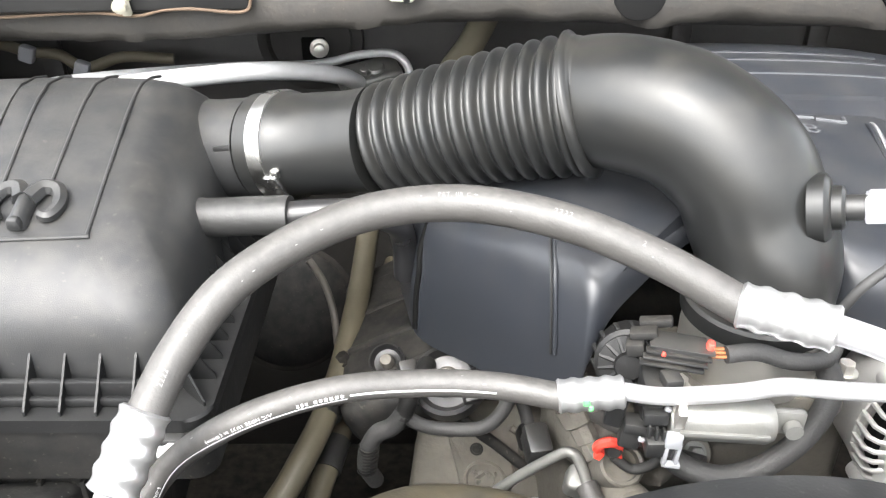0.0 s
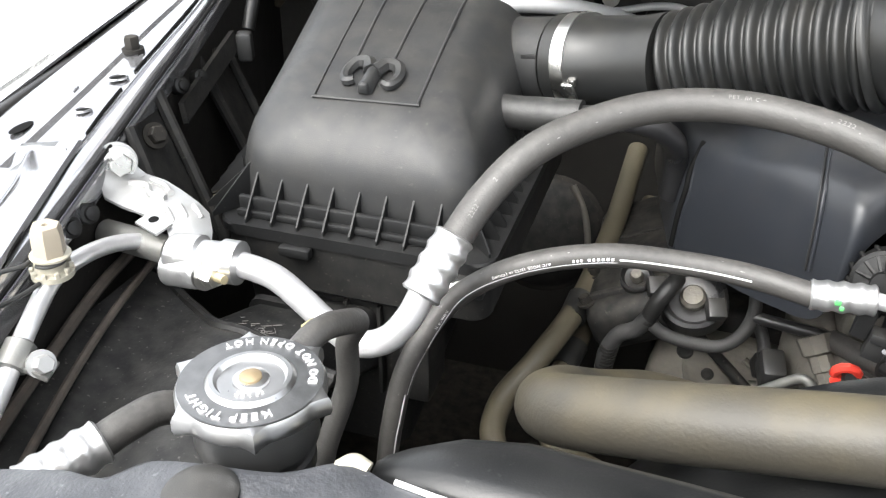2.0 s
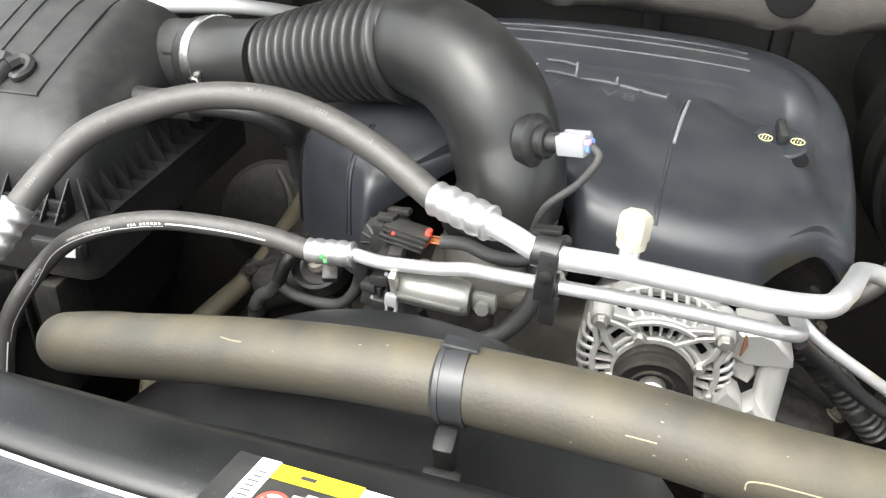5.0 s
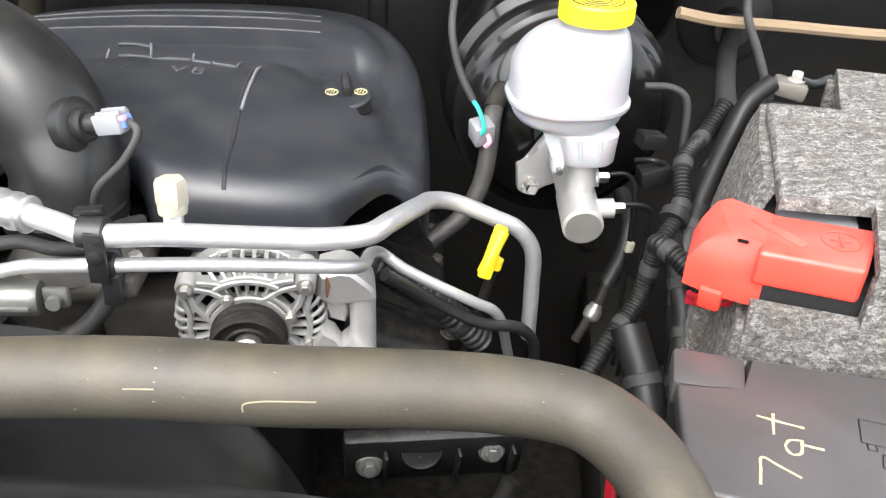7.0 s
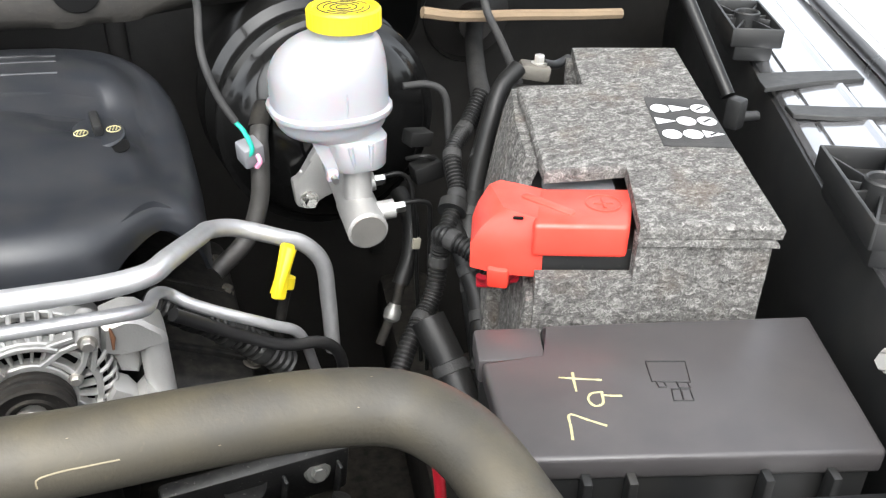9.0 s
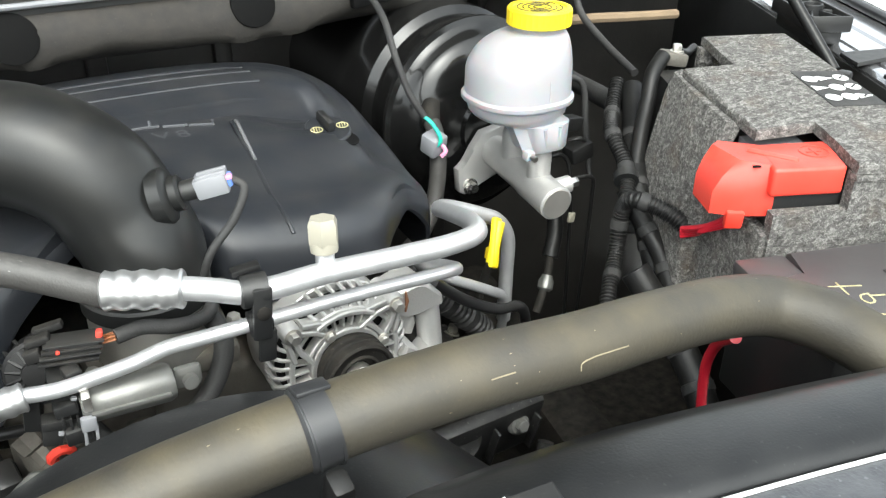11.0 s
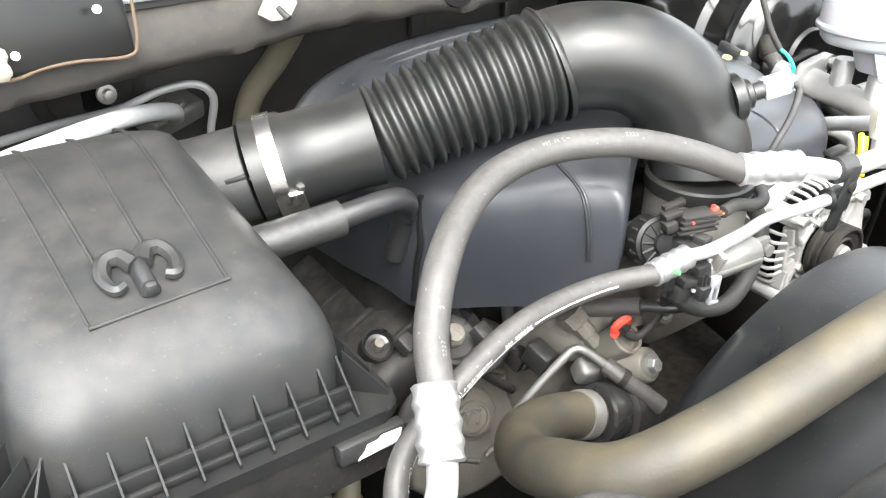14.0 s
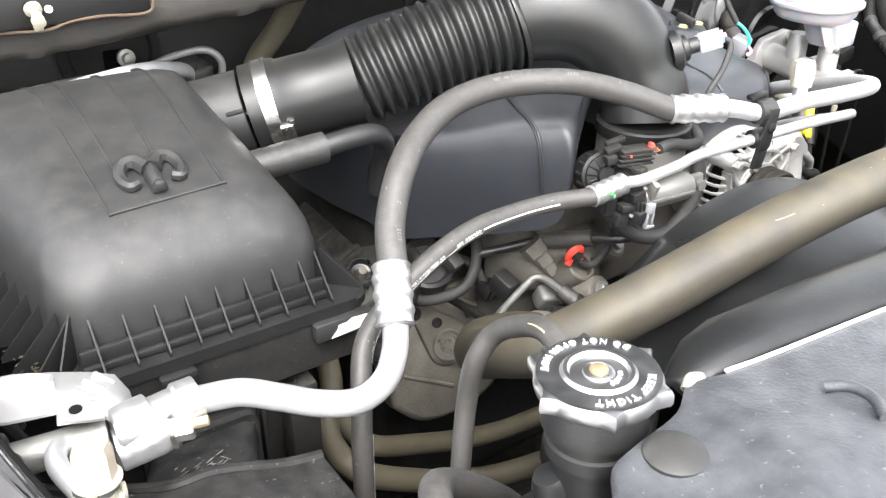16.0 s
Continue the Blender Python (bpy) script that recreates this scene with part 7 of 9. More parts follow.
# ---- dipstick ----
dp = thing("dipstick", (0.612, 0.55, 1.07), "yellow pull handle of the transmission dipstick", "dipstick")
bm = bmesh.new()
rod(bm, (0.602, 0.541, 1.096), (0.6245, 0.559, 1.135), 0.0065, 14)
box(bm, (0.613, 0.550, 1.1155), (0.016, 0.008, 0.058), (-16, 30, 20), 0.0035)
part("handle", bm, M["yellow"], dp)
part("collar", lathe(bmesh.new(), [(0.008, 0), (0.008, 0.012), (0.005, 0.013)], (0.617, 0.562, 1.088), (0.3, 0.2, 1), 16), M["yellow"], dp)
part("tube", tube([(0.618, 0.562, 1.090), (0.610, 0.568, 1.05), (0.60, 0.58, 0.98), (0.58, 0.60, 0.90)], 0.0055, 12, 5), M["dirt"], dp)

# ---- alternator ----
AC_ = Vector((0.377, 0.452, 1.104))
alt = thing("alternator", AC_ + Vector((0, 0.03, -0.075)), "cast aluminium alternator with slotted front housing", "alternator")


def polar(r, deg, fwd):
    """A point on the alternator: r from its axis, degrees round it, fwd metres before its face."""
    return AC_ + Vector((r * math.cos(radians(deg)), -fwd, r * math.sin(radians(deg))))


def arc_band(r0, r1, a0, a1, y0, y1, soft=0.0012):
    """A solid part of a ring with softened front edges."""
    n = max(3, int(abs(a1 - a0) / 5))
    rings = []
    for k in range(n + 1):
        a = a0 + (a1 - a0) * k / n
        rings.append([polar(r0, a, y0), polar(r1, a, y0), polar(r1, a, y1 - soft), polar(r1 - soft, a, y1), polar(r0 + soft, a, y1), polar(r0, a, y1 - soft)])
    return loft(bmesh.new(), rings)


def strap_bar(pts, w, y0, y1):
    """A flat cast bar along points (r, degrees) on the face."""
    P = [polar(r, a, 0) for r, a in pts]
    rings = []
    for i, p in enumerate(P):
        t = (P[min(i + 1, len(P) - 1)] - P[max(i - 1, 0)]).normalized()
        side = Vector((-t.z, 0, t.x)) * w / 2
        rings.append([p + side + Vector((0, -y0, 0)), p + side + Vector((0, -y1 + 0.001, 0)), p + side * 0.6 + Vector((0, -y1, 0)), p - side * 0.6 + Vector((0, -y1, 0)), p - side + Vector((0, -y1 + 0.001, 0)), p - side + Vector((0, -y0, 0))])
    return loft(bmesh.new(), rings)


part("stator", lathe(bmesh.new(), [(0.058, -0.085), (0.066, -0.08), (0.068, -0.07), (0.068, -0.030), (0.062, -0.028)], AC_, (0, -1, 0), 48), M["cast"], alt)
part("core", lathe(bmesh.new(), [(0.060, -0.026), (0.060, -0.014), (0.05, -0.012)], AC_, (0, -1, 0), 40), M["dark"], alt)
part("rear_rim", arc_band(0.062, 0.069, 0, 360, -0.034, -0.026), M["cast"], alt)
part("hub_ring", arc_band(0.030, 0.0365, 0, 360, -0.006, 0.005), M["cast"], alt)
part("face_ring", arc_band(0.0505, 0.0560, 0, 360, -0.010, 0.001), M["cast"], alt)
part("top_arch", arc_band(0.0495, 0.0545, 58, 122, 0.000, 0.006), M["cast"], alt, "raised bright arch")
for a in (66, 78, 90, 102, 114):
    part("face_spoke", strap_bar([(0.035, a), (0.051, a)], 0.0026, -0.008, 0.000), M["cast"], alt)
for mid in (0, 180, 270):
    for d in (-26, -13, 0, 13, 26):
        part("face_spoke", strap_bar([(0.035, mid + d), (0.052, mid + d)], 0.0028, -0.008, 0.000), M["cast"], alt)
for a0 in (42, 138, 222, 318):
    for s in (-1, 1):
        part("brace", strap_bar([(0.035, a0 + s * 24), (0.043, a0 + s * 17), (0.052, a0 + s * 12), (0.060, a0 + s * 6), (0.066, a0 + s * 2)], 0.0052, -0.006, 0.0055), M["cast"], alt)
        part("ear_web", strap_bar([(0.053, a0 + s * 24), (0.058, a0 + s * 17), (0.066, a0 + s * 9)], 0.0046, -0.008, 0.0045), M["cast"], alt)
    part("brace_bridge", strap_bar([(0.041, a0 - 19), (0.040, a0), (0.041, a0 + 19)], 0.0045, -0.006, 0.005), M["cast"], alt)
    part("ear", lathe(bmesh.new(), [(0.0095, -0.034), (0.0095, 0.002), (0.0080, 0.005)], polar(0.0690, a0, 0), (0, -1, 0), 20), M["cast"], alt)
    bm = bmesh.new()
    hexbolt(bm, polar(0.0690, a0, 0.004), (0, -1, 0), 0.0055, 0.007)
    part("through_bolt", bm, M["dullalu"], alt)
    bm = bmesh.new()
    hexbolt(bm, polar(0.0385, a0 - 22, 0.005), (0, -1, 0), 0.0042, 0.004)
    part("face_bolt", bm, M["dullalu"], alt)
for k in range(40):
    a = 9 * k
    if min(abs((a - e + 180) % 360 - 180) for e in (42, 138, 222, 318)) < 8:
        continue
    part("side_fin", sweep(bmesh.new(), [polar(0.0550, a, -0.002), polar(0.0620, a + 1.5, -0.005), polar(0.0665, a + 2.5, -0.011), polar(0.0675, a + 3, -0.028)], 0.0021, 6), M["cast"], alt)
pul = part("pulley", lathe(bmesh.new(), [(0.026, 0.006), (0.0330, 0.008), (0.0340, 0.010), (0.0340, 0.014), (0.0318, 0.0155), (0.0318, 0.018), (0.0338, 0.0195), (0.0338, 0.022), (0.0318, 0.0235), (0.0340, 0.0255), (0.0340, 0.0330), (0.0315, 0.0345), (0.0300, 0.0340), (0.0285, 0.031), (0.0210, 0.029), (0.0195, 0.031), (0.0185, 0.031), (0.0170, 0.024)], AC_, (0, -1, 0), 56), M["dirt"], alt, "dark grooved pulley", angle=30)
bm = bmesh.new()
lathe(bm, [(0.012, 0.024), (0.012, 0.033), (0.010, 0.035), (0.0055, 0.035), (0.0045, 0.030)], AC_, (0, -1, 0), 12)
part("nut", bm, M["dullalu"], alt)


def cast_plate(outline, y0, y1, soft=0.002):
    """A casting from an outline (x, z) between two depths, its front edge softened."""
    cx, cz = sum(p[0] for p in outline) / len(outline), sum(p[1] for p in outline) / len(outline)
    rings = []
    for y, k in ((y1, 0.0), (y0 + soft, 0.0), (y0, soft)):
        rings.append([Vector((x + (cx - x) / max(1e-6, math.hypot(x - cx, z - cz)) * k, y, z + (cz - z) / max(1e-6, math.hypot(x - cx, z - cz)) * k)) for x, z in outline])
    return loft(bmesh.new(), rings)


part("mount_block", cast_plate([(0.440, 1.150), (0.458, 1.155), (0.470, 1.152), (0.489, 1.133), (0.491, 1.122), (0.478, 1.120), (0.464, 1.117), (0.448, 1.118), (0.436, 1.125)], 0.462, 0.500, 0.004), M["cast"], alt, "dusty cast mounting block")
part("mount_column", tube([(0.4785, 0.478, 1.124), (0.4785, 0.474, 1.10), (0.4785, 0.470, 1.07), (0.4790, 0.466, 1.02)], [0.0125] * 25, 18, 8), M["cast"], alt)
part("mount_foot", cast_plate([(0.440, 1.098), (0.452, 1.090), (0.458, 1.078), (0.466, 1.086), (0.474, 1.076), (0.489, 1.066), (0.492, 1.02), (0.432, 1.02), (0.432, 1.085)], 0.448, 0.474, 0.003), M["cast"], alt)
part("mount_shell", cast_plate([(0.440, 1.128), (0.462, 1.118), (0.468, 1.10), (0.462, 1.086), (0.446, 1.092)], 0.476, 0.505, 0.004), M["cast"], alt)
part("rust_stain", sweep(bmesh.new(), [Vector((0.4465, 0.4615, 1.150)), Vector((0.4475, 0.4612, 1.140)), Vector((0.4460, 0.4615, 1.128))], [0.001, 0.0022, 0.001], 8), M["rust"], alt, "rust stain on the casting")

# ---- battery with felt jacket ----
E1, E2 = Vector((0.927, -0.375, 0)), Vector((0.375, 0.927, 0))
BO = Vector((0.835, 0.285, 0))


def bl(a, b, z):
    """Battery coordinates: a across, b to the back, z up (the top rises a little to the back)."""
    return BO + E1 * a + E2 * b + Vector((0, 0, z + 0.09 * b))


def slab(pts, z0, z1, rough=0.0, seed=1):
    """A felt slab over an outline in battery coordinates with slightly ragged faces."""
    bm = bmesh.new()
    n = len(pts)
    out = []
    for k in range(n):
        (a0, b0), (a1, b1) = pts[k], pts[(k + 1) % n]
        ln = math.hypot(a1 - a0, b1 - b0)
        m = max(1, int(ln / 0.012))
        for i in range(m):
            f = i / m
            out.append((a0 + (a1 - a0) * f, b0 + (b1 - b0) * f))
    rings = []
    for i, z in enumerate((z0, z0 + (z1 - z0) * 0.5, z1 - 0.003, z1)):
        ring = []
        for k, (a, b) in enumerate(out):
            w = rough * noise.noise(Vector((a * 60, b * 60, z * 60 + seed)))
            sh = 0.0025 if i == 3 else 0.0
            ca, cb = sum(p[0] for p in pts) / n, sum(p[1] for p in pts) / n
            d = math.hypot(a - ca, b - cb)
            s = 1 - (sh + w) / max(d, 0.01)
            ring.append(bl(ca + (a - ca) * s, cb + (b - cb) * s, z + (w * 0.6 if i == 3 else 0)))
        rings.append(ring)
    return loft(bm, rings)


bat = thing("car_battery", bl(0.02, 0.15, 1.05), "black car battery wrapped in a grey felt jacket", "battery")
bm = bmesh.new()
rings = [[bl(a, b, z) for a, b in ((-0.070, 0.012), (0.098, 0.012), (0.098, 0.315), (-0.070, 0.315))] for z in (1.06, 1.230)]
part("case", loft(bm, rings), M["plastic"], bat, "black plastic case")
part("top_plate", loft(bmesh.new(), [[bl(a, b, z) for a, b in ((-0.060, 0.030), (0.0, 0.030), (0.0, 0.11), (-0.060, 0.11))] for z in (1.2305, 1.240)]), M["grey"], bat, "pale grey battery top")
jacket = thing("battery_jacket", bl(0.02, 0.15, 1.06), "speckled grey felt heat jacket round the battery", "battery jacket")
part("front_panel", loft(bmesh.new(), [[bl(a, b, z) for a, b in ((-0.076, -0.004), (0.104, -0.004), (0.104, 0.008), (-0.076, 0.008))] for z in (1.06, 1.214)]), M["felt"], jacket)
part("front_upper", loft(bmesh.new(), [[bl(a, b, z) for a, b in ((0.000, -0.005), (0.105, -0.005), (0.105, 0.008), (0.000, 0.008))] for z in (1.212, 1.251)]), M["felt"], jacket)
part("top_panel", slab([(0.0, -0.006), (0.110, -0.008), (0.108, 0.335), (-0.004, 0.335), (-0.008, 0.242), (-0.072, 0.236), (-0.064, 0.072), (0.006, 0.083)], 1.2525, 1.264, 0.0022, 3), M["felt"], jacket, "ragged felt top with fold lines")
part("top_lip", slab([(0.0, -0.0075), (0.108, -0.0095), (0.108, 0.002), (0.0, 0.003)], 1.246, 1.2515, 0.0016, 9), M["felt"], jacket, "second felt layer at the edge")
part("right_panel", slab([(0.100, 0.0), (0.107, 0.0), (0.106, 0.33), (0.099, 0.33)], 1.06, 1.252, 0.0008, 5), M["felt"], jacket)
part("left_panel", loft(bmesh.new(), [[bl(a - 0.010 * g, b, z) for a, b in ((-0.078, 0.115), (-0.066, 0.105), (-0.064, 0.18), (-0.066, 0.258), (-0.080, 0.25), (-0.082, 0.18))] for z, g in ((1.06, 3.0), (1.12, 2.4), (1.19, 1.2), (1.235, 0.3), (1.254, -0.4))]), M["felt"], jacket)
part("left_front_panel", loft(bmesh.new(), [[bl(a - 0.008 * g, b, z) for a, b in ((-0.080, 0.0), (-0.068, 0.0), (-0.066, 0.11), (-0.080, 0.11))] for z, g in ((1.06, 2.0), (1.15, 1.0), (1.19, 0.2))]), M["felt"], jacket)
part("back_panel", loft(bmesh.new(), [[bl(a, b, z) for a, b in ((-0.01, 0.322), (0.104, 0.322), (0.104, 0.333), (-0.01, 0.333))] for z in (1.06, 1.252)]), M["felt"], jacket)
part("printed_patch", loft(bmesh.new(), [[bl(a, b, z) for a, b in ((0.045, 0.115), (0.106, 0.112), (0.106, 0.205), (0.047, 0.210))] for z in (1.2640, 1.2652)]), M["tape"], jacket, "dark patch with white safety signs")
for i in range(3):
    for j in range(3):
        c = bl(0.057 + j * 0.019, 0.185 - i * 0.025, 1.2655)
        bm = bmesh.new()
        if (i + j) % 3 == 1:
            prism(bm, [(-0.009, -0.006), (0.009, 0.0), (-0.009, 0.007)], 0, 0.0005, 0, 1, Matrix.Translation(c) @ pose(0, 0, 0, 4, 0, -22))
        else:
            lathe(bm, [(0.0088, 0), (0.0088, 0.0005)], c, (0, -0.06, 1), 24)
        sgn = part("white_sign", bm, M["white"], jacket, "small white safety sign")
        if j == 2:
            part("sign_symbol", box(bmesh.new(), c + Vector((0, 0, 0.0009)), (0.012, 0.0022, 0.0006), (4, 0, 20), 0), M["blackink"], sgn)
# positive terminal cover
rcov = thing("terminal_cover", bl(-0.06, 0.05, 1.20), "bright red plastic battery terminal cover with plus sign", "terminal cover")
bm = bmesh.new()
arm_pts = [(0.756, 0.301), (0.824, 0.271), (0.864, 0.325), (0.790, 0.355)]
prism(bm, arm_pts, 1.236, 1.2655, 0.004, 3)
arm_red = part("arm", bm, M["red"], rcov)
rings = []
for z, g in ((1.213, 0.0), (1.218, 0.0), (1.236, 0.0), (1.250, 0.35), (1.262, 0.85), (1.265, 1.0)):
    out = [(0.722 + 0.026 * g, 0.340 - 0.004 * g), (0.738 + 0.016 * g, 0.322 + 0.002 * g), (0.768, 0.304 + 0.002 * g), (0.778, 0.313), (0.797, 0.350 - 0.002 * g), (0.768, 0.384 - 0.003 * g), (0.742 + 0.014 * g, 0.380 - 0.003 * g)]
    rings.append([Vector((x, y, z)) for x, y in out])
bm = loft(bmesh.new(), rings)
bmesh.ops.bevel(bm, geom=[e for e in bm.edges if e.calc_face_angle(0) > 0.5], offset=0.003, segments=2, profile=0.5, affect='EDGES')
part("hood", bm, M["red"], rcov)
part("step", box(bmesh.new(), (0.783, 0.326, 1.2640), (0.009, 0.050, 0.0075), (0, -8, 26), 0.003), M["red"], rcov)
bm = bmesh.new()
box(bm, (0.740, 0.324, 1.209), (0.018, 0.010, 0.020), (10, 0, -35), 0.003)
part("tab", bm, M["red"], rcov)
for x, y in ((0.752, 0.318), (0.781, 0.3065)):
    part("slit", box(bmesh.new(), (x, y, 1.2635 if x < 0.77 else 1.2630), (0.008, 0.003, 0.002), (0, 0, -30), 0.0006), M["dark"], rcov)
pc_ = Vector((0.825, 0.311, 1.2658))
bm = bmesh.new()
sweep(bm, [pc_ + Vector((0.014 * math.cos(2 * math.pi * k / 32), 0.014 * math.sin(2 * math.pi * k / 32), 0)) for k in range(33)], 0.0008, 6)
part("plus_ring", bm, M["red"], arm_red)
bm = bmesh.new()
box(bm, pc_, (0.016, 0.0026, 0.0016), (0, 0, -20), 0.0004)
box(bm, pc_, (0.0026, 0.016, 0.0016), (0, 0, -20), 0.0004)
part("plus_sign", bm, M["red"], arm_red)
for ob in rcov.children:
    ob.location = (0.006, 0.017, -0.007)
rw = thing("red_cables", (0.73, 0.345, 1.17), "bundle of red battery cables under the terminal cover", "cables")
for k in range(4):
    o = Vector((0.004 * k, -0.003 * k, -0.002 * (k % 2)))
    part("cable", tube([Vector((0.766, 0.356, 1.200)) + o, Vector((0.764, 0.366, 1.186)) + o, Vector((0.762, 0.382 + 0.002 * k, 1.172 - 0.003 * k)), Vector((0.763 + 0.003 * k, 0.402, 1.160 - 0.003 * k)), Vector((0.768, 0.420, 1.150 - 0.003 * k))], 0.0030, 10, 6), M["redwire"], rw)
nt = thing("negative_terminal", (0.905, 0.598, 1.25), "lead battery clamp with taped ground cable", "battery clamp")
part("clamp_block", box(bmesh.new(), (0.916, 0.604, 1.270), (0.034, 0.024, 0.017), (0, 10, -20), 0.004), M["dirtyalu"], nt)
bm = bmesh.new()
hexbolt(bm, (0.921, 0.603, 1.277), (0, 0, 1), 0.006, 0.008)
part("bolt", bm, M["dullalu"], nt)
part("ground_cable", tube([(0.893, 0.598, 1.278), (0.868, 0.588, 1.262), (0.852, 0.575, 1.235), (0.838, 0.566, 1.20), (0.82, 0.55, 1.15), (0.80, 0.52, 1.09)], 0.0095, 16, 6), M["conduit"], nt, "taped black ground cable")
part("tail", tube([(0.925, 0.602, 1.278), (0.945, 0.608, 1.272), (0.965, 0.615, 1.275)], 0.005, 12, 5), M["plastic"], nt)

# ---- fuse box ----
fb = thing("fuse_box", (0.79, 0.19, 1.08), "black fuse box lid with yellow paint-pen writing", "fuse box")
FL, FR, FBR, FBL = Vector((0.668, 0.164, 0)), Vector((0.897, 0.079, 0)), Vector((0.960, 0.217, 0)), Vector((0.706, 0.302, 0))


def fz(u, v, z):
    """Lid coordinates: u 0..1 across, v 0..1 to the back."""
    p = FL.lerp(FR, u).lerp(FBL.lerp(FBR, u), v)
    return Vector((p.x, p.y, z))


lidpts = [(0, 0), (1, 0), (1, 1), (0.197, 1), (0.190, 0.705), (0.0, 0.71)]
bm = bmesh.new()
prism(bm, [tuple(fz(u, v, 0)[:2]) for u, v in lidpts], 1.168, 1.188, 0.004, 3)
lidp = part("lid", bm, M["fuse"], fb, "satin black lid")
bm = bmesh.new()
prism(bm, [tuple(fz(u, v, 0)[:2]) for u, v in ((-0.01, 0.72), (0.185, 0.715), (0.192, 1.00), (0.0, 1.0))], 1.165, 1.1865, 0.003, 2)
part("latch_tab", bm, M["fuse"], fb, "recessed latch tab")
bm = bmesh.new()
prism(bm, [tuple(fz(u, v, 0)[:2]) for u, v in ((0.02, 0.02), (0.98, 0.02), (0.98, 0.98), (0.02, 0.98))], 1.05, 1.174, 0.004, 2)
part("base", bm, M["plastic"], fb)
for u in (0.20, 0.32, 0.68, 0.86):
    part("side_clip", box(bmesh.new(), fz(u, -0.03, 1.158), (0.006, 0.012, 0.034), (0, 0, -20), 0.001), M["plastic"], fb)
# engraved truck sign
def stroke(pts, r, material, name, z=1.1882):
    bm = bmesh.new()
    sweep(bm, [Vector((x, y, z)) for x, y in pts], r, 6)
    part(name, bm, material, lidp)


for line in ([(0.805, 0.216), (0.832, 0.205), (0.821, 0.184), (0.796, 0.195), (0.805, 0.216)], [(0.799, 0.194), (0.797, 0.188), (0.802, 0.186), (0.804, 0.192)], [(0.812, 0.188), (0.810, 0.182), (0.817, 0.179), (0.819, 0.185)], [(0.804, 0.183), (0.816, 0.178), (0.811, 0.167), (0.798, 0.172), (0.804, 0.183)], [(0.810, 0.1805), (0.8045, 0.1695)]):
    stroke(line, 0.0006, M["mark"], "engraved_line")


# paint-pen writing on the lid
def chalk_stroke(pts, w=0.0011):
    bm = bmesh.new()
    path = spline([(x, y, 1.1881) for x, y in pts], 6)
    sweep(bm, path, [w * (0.85 + 0.45 * noise.noise(Vector((k * 0.7, 0, pts[0][0] * 500)))) for k in range(len(path))], 8, True, 0.35)
    part("painted_stroke", bm, M["chalk"], lidp, "yellow paint-pen stroke")


chalk_stroke([(0.714, 0.165), (0.719, 0.176), (0.7245, 0.187), (0.733, 0.178), (0.742, 0.168)])
chalk_stroke([(0.757, 0.199), (0.749, 0.200), (0.744, 0.195), (0.745, 0.188), (0.751, 0.188), (0.757, 0.199)])
chalk_stroke([(0.755, 0.196), (0.761, 0.193), (0.768, 0.190)])
chalk_stroke([(0.737, 0.224), (0.750, 0.217), (0.764, 0.210)])
chalk_stroke([(0.749, 0.225), (0.745, 0.216), (0.741, 0.206)])


# ---- wiring by the battery ----
def conduit(pts, r, label, material="conduit", ribs=True, pitch=0.0045, group="wiring"):
    """Corrugated plastic conduit."""
    path = spline(pts, 14)
    total = [0.0]
    for a, b in zip(path, path[1:]):
        total.append(total[-1] + (b - a).length)
    n = max(8, int(total[-1] / (pitch / 4)))
    fine, rad = [], []
    j = 0
    for k in range(n + 1):
        want = total[-1] * k / n
        while j < len(total) - 2 and total[j + 1] < want:
            j += 1
        f = (want - total[j]) / max(1e-9, total[j + 1] - total[j])
        fine.append(path[j].lerp(path[j + 1], f))
        rad.append(r * (1.0 if not ribs or k % 4 < 2 else 0.86))
    con = thing("wire_conduit", tuple(path[len(path) // 2]), label, "wiring", group)
    part("sleeve", sweep(bmesh.new(), fine, rad, 12), M[material], con)
    step = max(4, n // 4)
    for k in range(step, n - 2, step):
        a, b = fine[k], fine[min(n, k + max(1, int(0.012 / (total[-1] / n))))]
        part("tape_wrap", sweep(bmesh.new(), [a, a.lerp(b, 0.05), a.lerp(b, 0.95), b], [r, r * 1.07, r * 1.07, r], 12), M["tape"], con)
    return con


conduit([(0.690, 0.440, 1.030), (0.716, 0.466, 1.055), (0.758, 0.504, 1.083), (0.769, 0.512, 1.135), (0.7615, 0.488, 1.1585), (0.7826, 0.450, 1.1495), (0.792, 0.425, 1.135)], 0.0103, "thick black corrugated conduit arching beside the battery")
conduit([(0.880, 0.660, 1.230), (0.850, 0.632, 1.205), (0.8156, 0.593, 1.1946), (0.802, 0.548, 1.1666), (0.775, 0.514, 1.145)], 0.0098, "black corrugated conduit rising behind the battery")
conduit([(0.893, 0.645, 1.225), (0.862, 0.605, 1.195), (0.832, 0.565, 1.165), (0.806, 0.525, 1.135), (0.797, 0.49, 1.09), (0.79, 0.45, 1.03)], 0.0135, "taped black wiring trunk beside the battery", "conduit", False)
conduit([(0.785, 0.53, 1.150), (0.790, 0.50, 1.12), (0.790, 0.46, 1.085), (0.775, 0.42, 1.05), (0.755, 0.38, 1.02)], 0.0115, "black taped branch of wiring", "conduit", False)
conduit([(0.725, 0.44, 1.10), (0.735, 0.40, 1.06), (0.735, 0.35, 1.02), (0.72, 0.30, 0.98)], 0.017, "wide taped trunk below the fuse box", "conduit", False)
bm = bmesh.new()
sweep(bm, [Vector((0.795, 0.540, 1.1625)), Vector((0.789, 0.532, 1.1575))], 0.0150, 16)
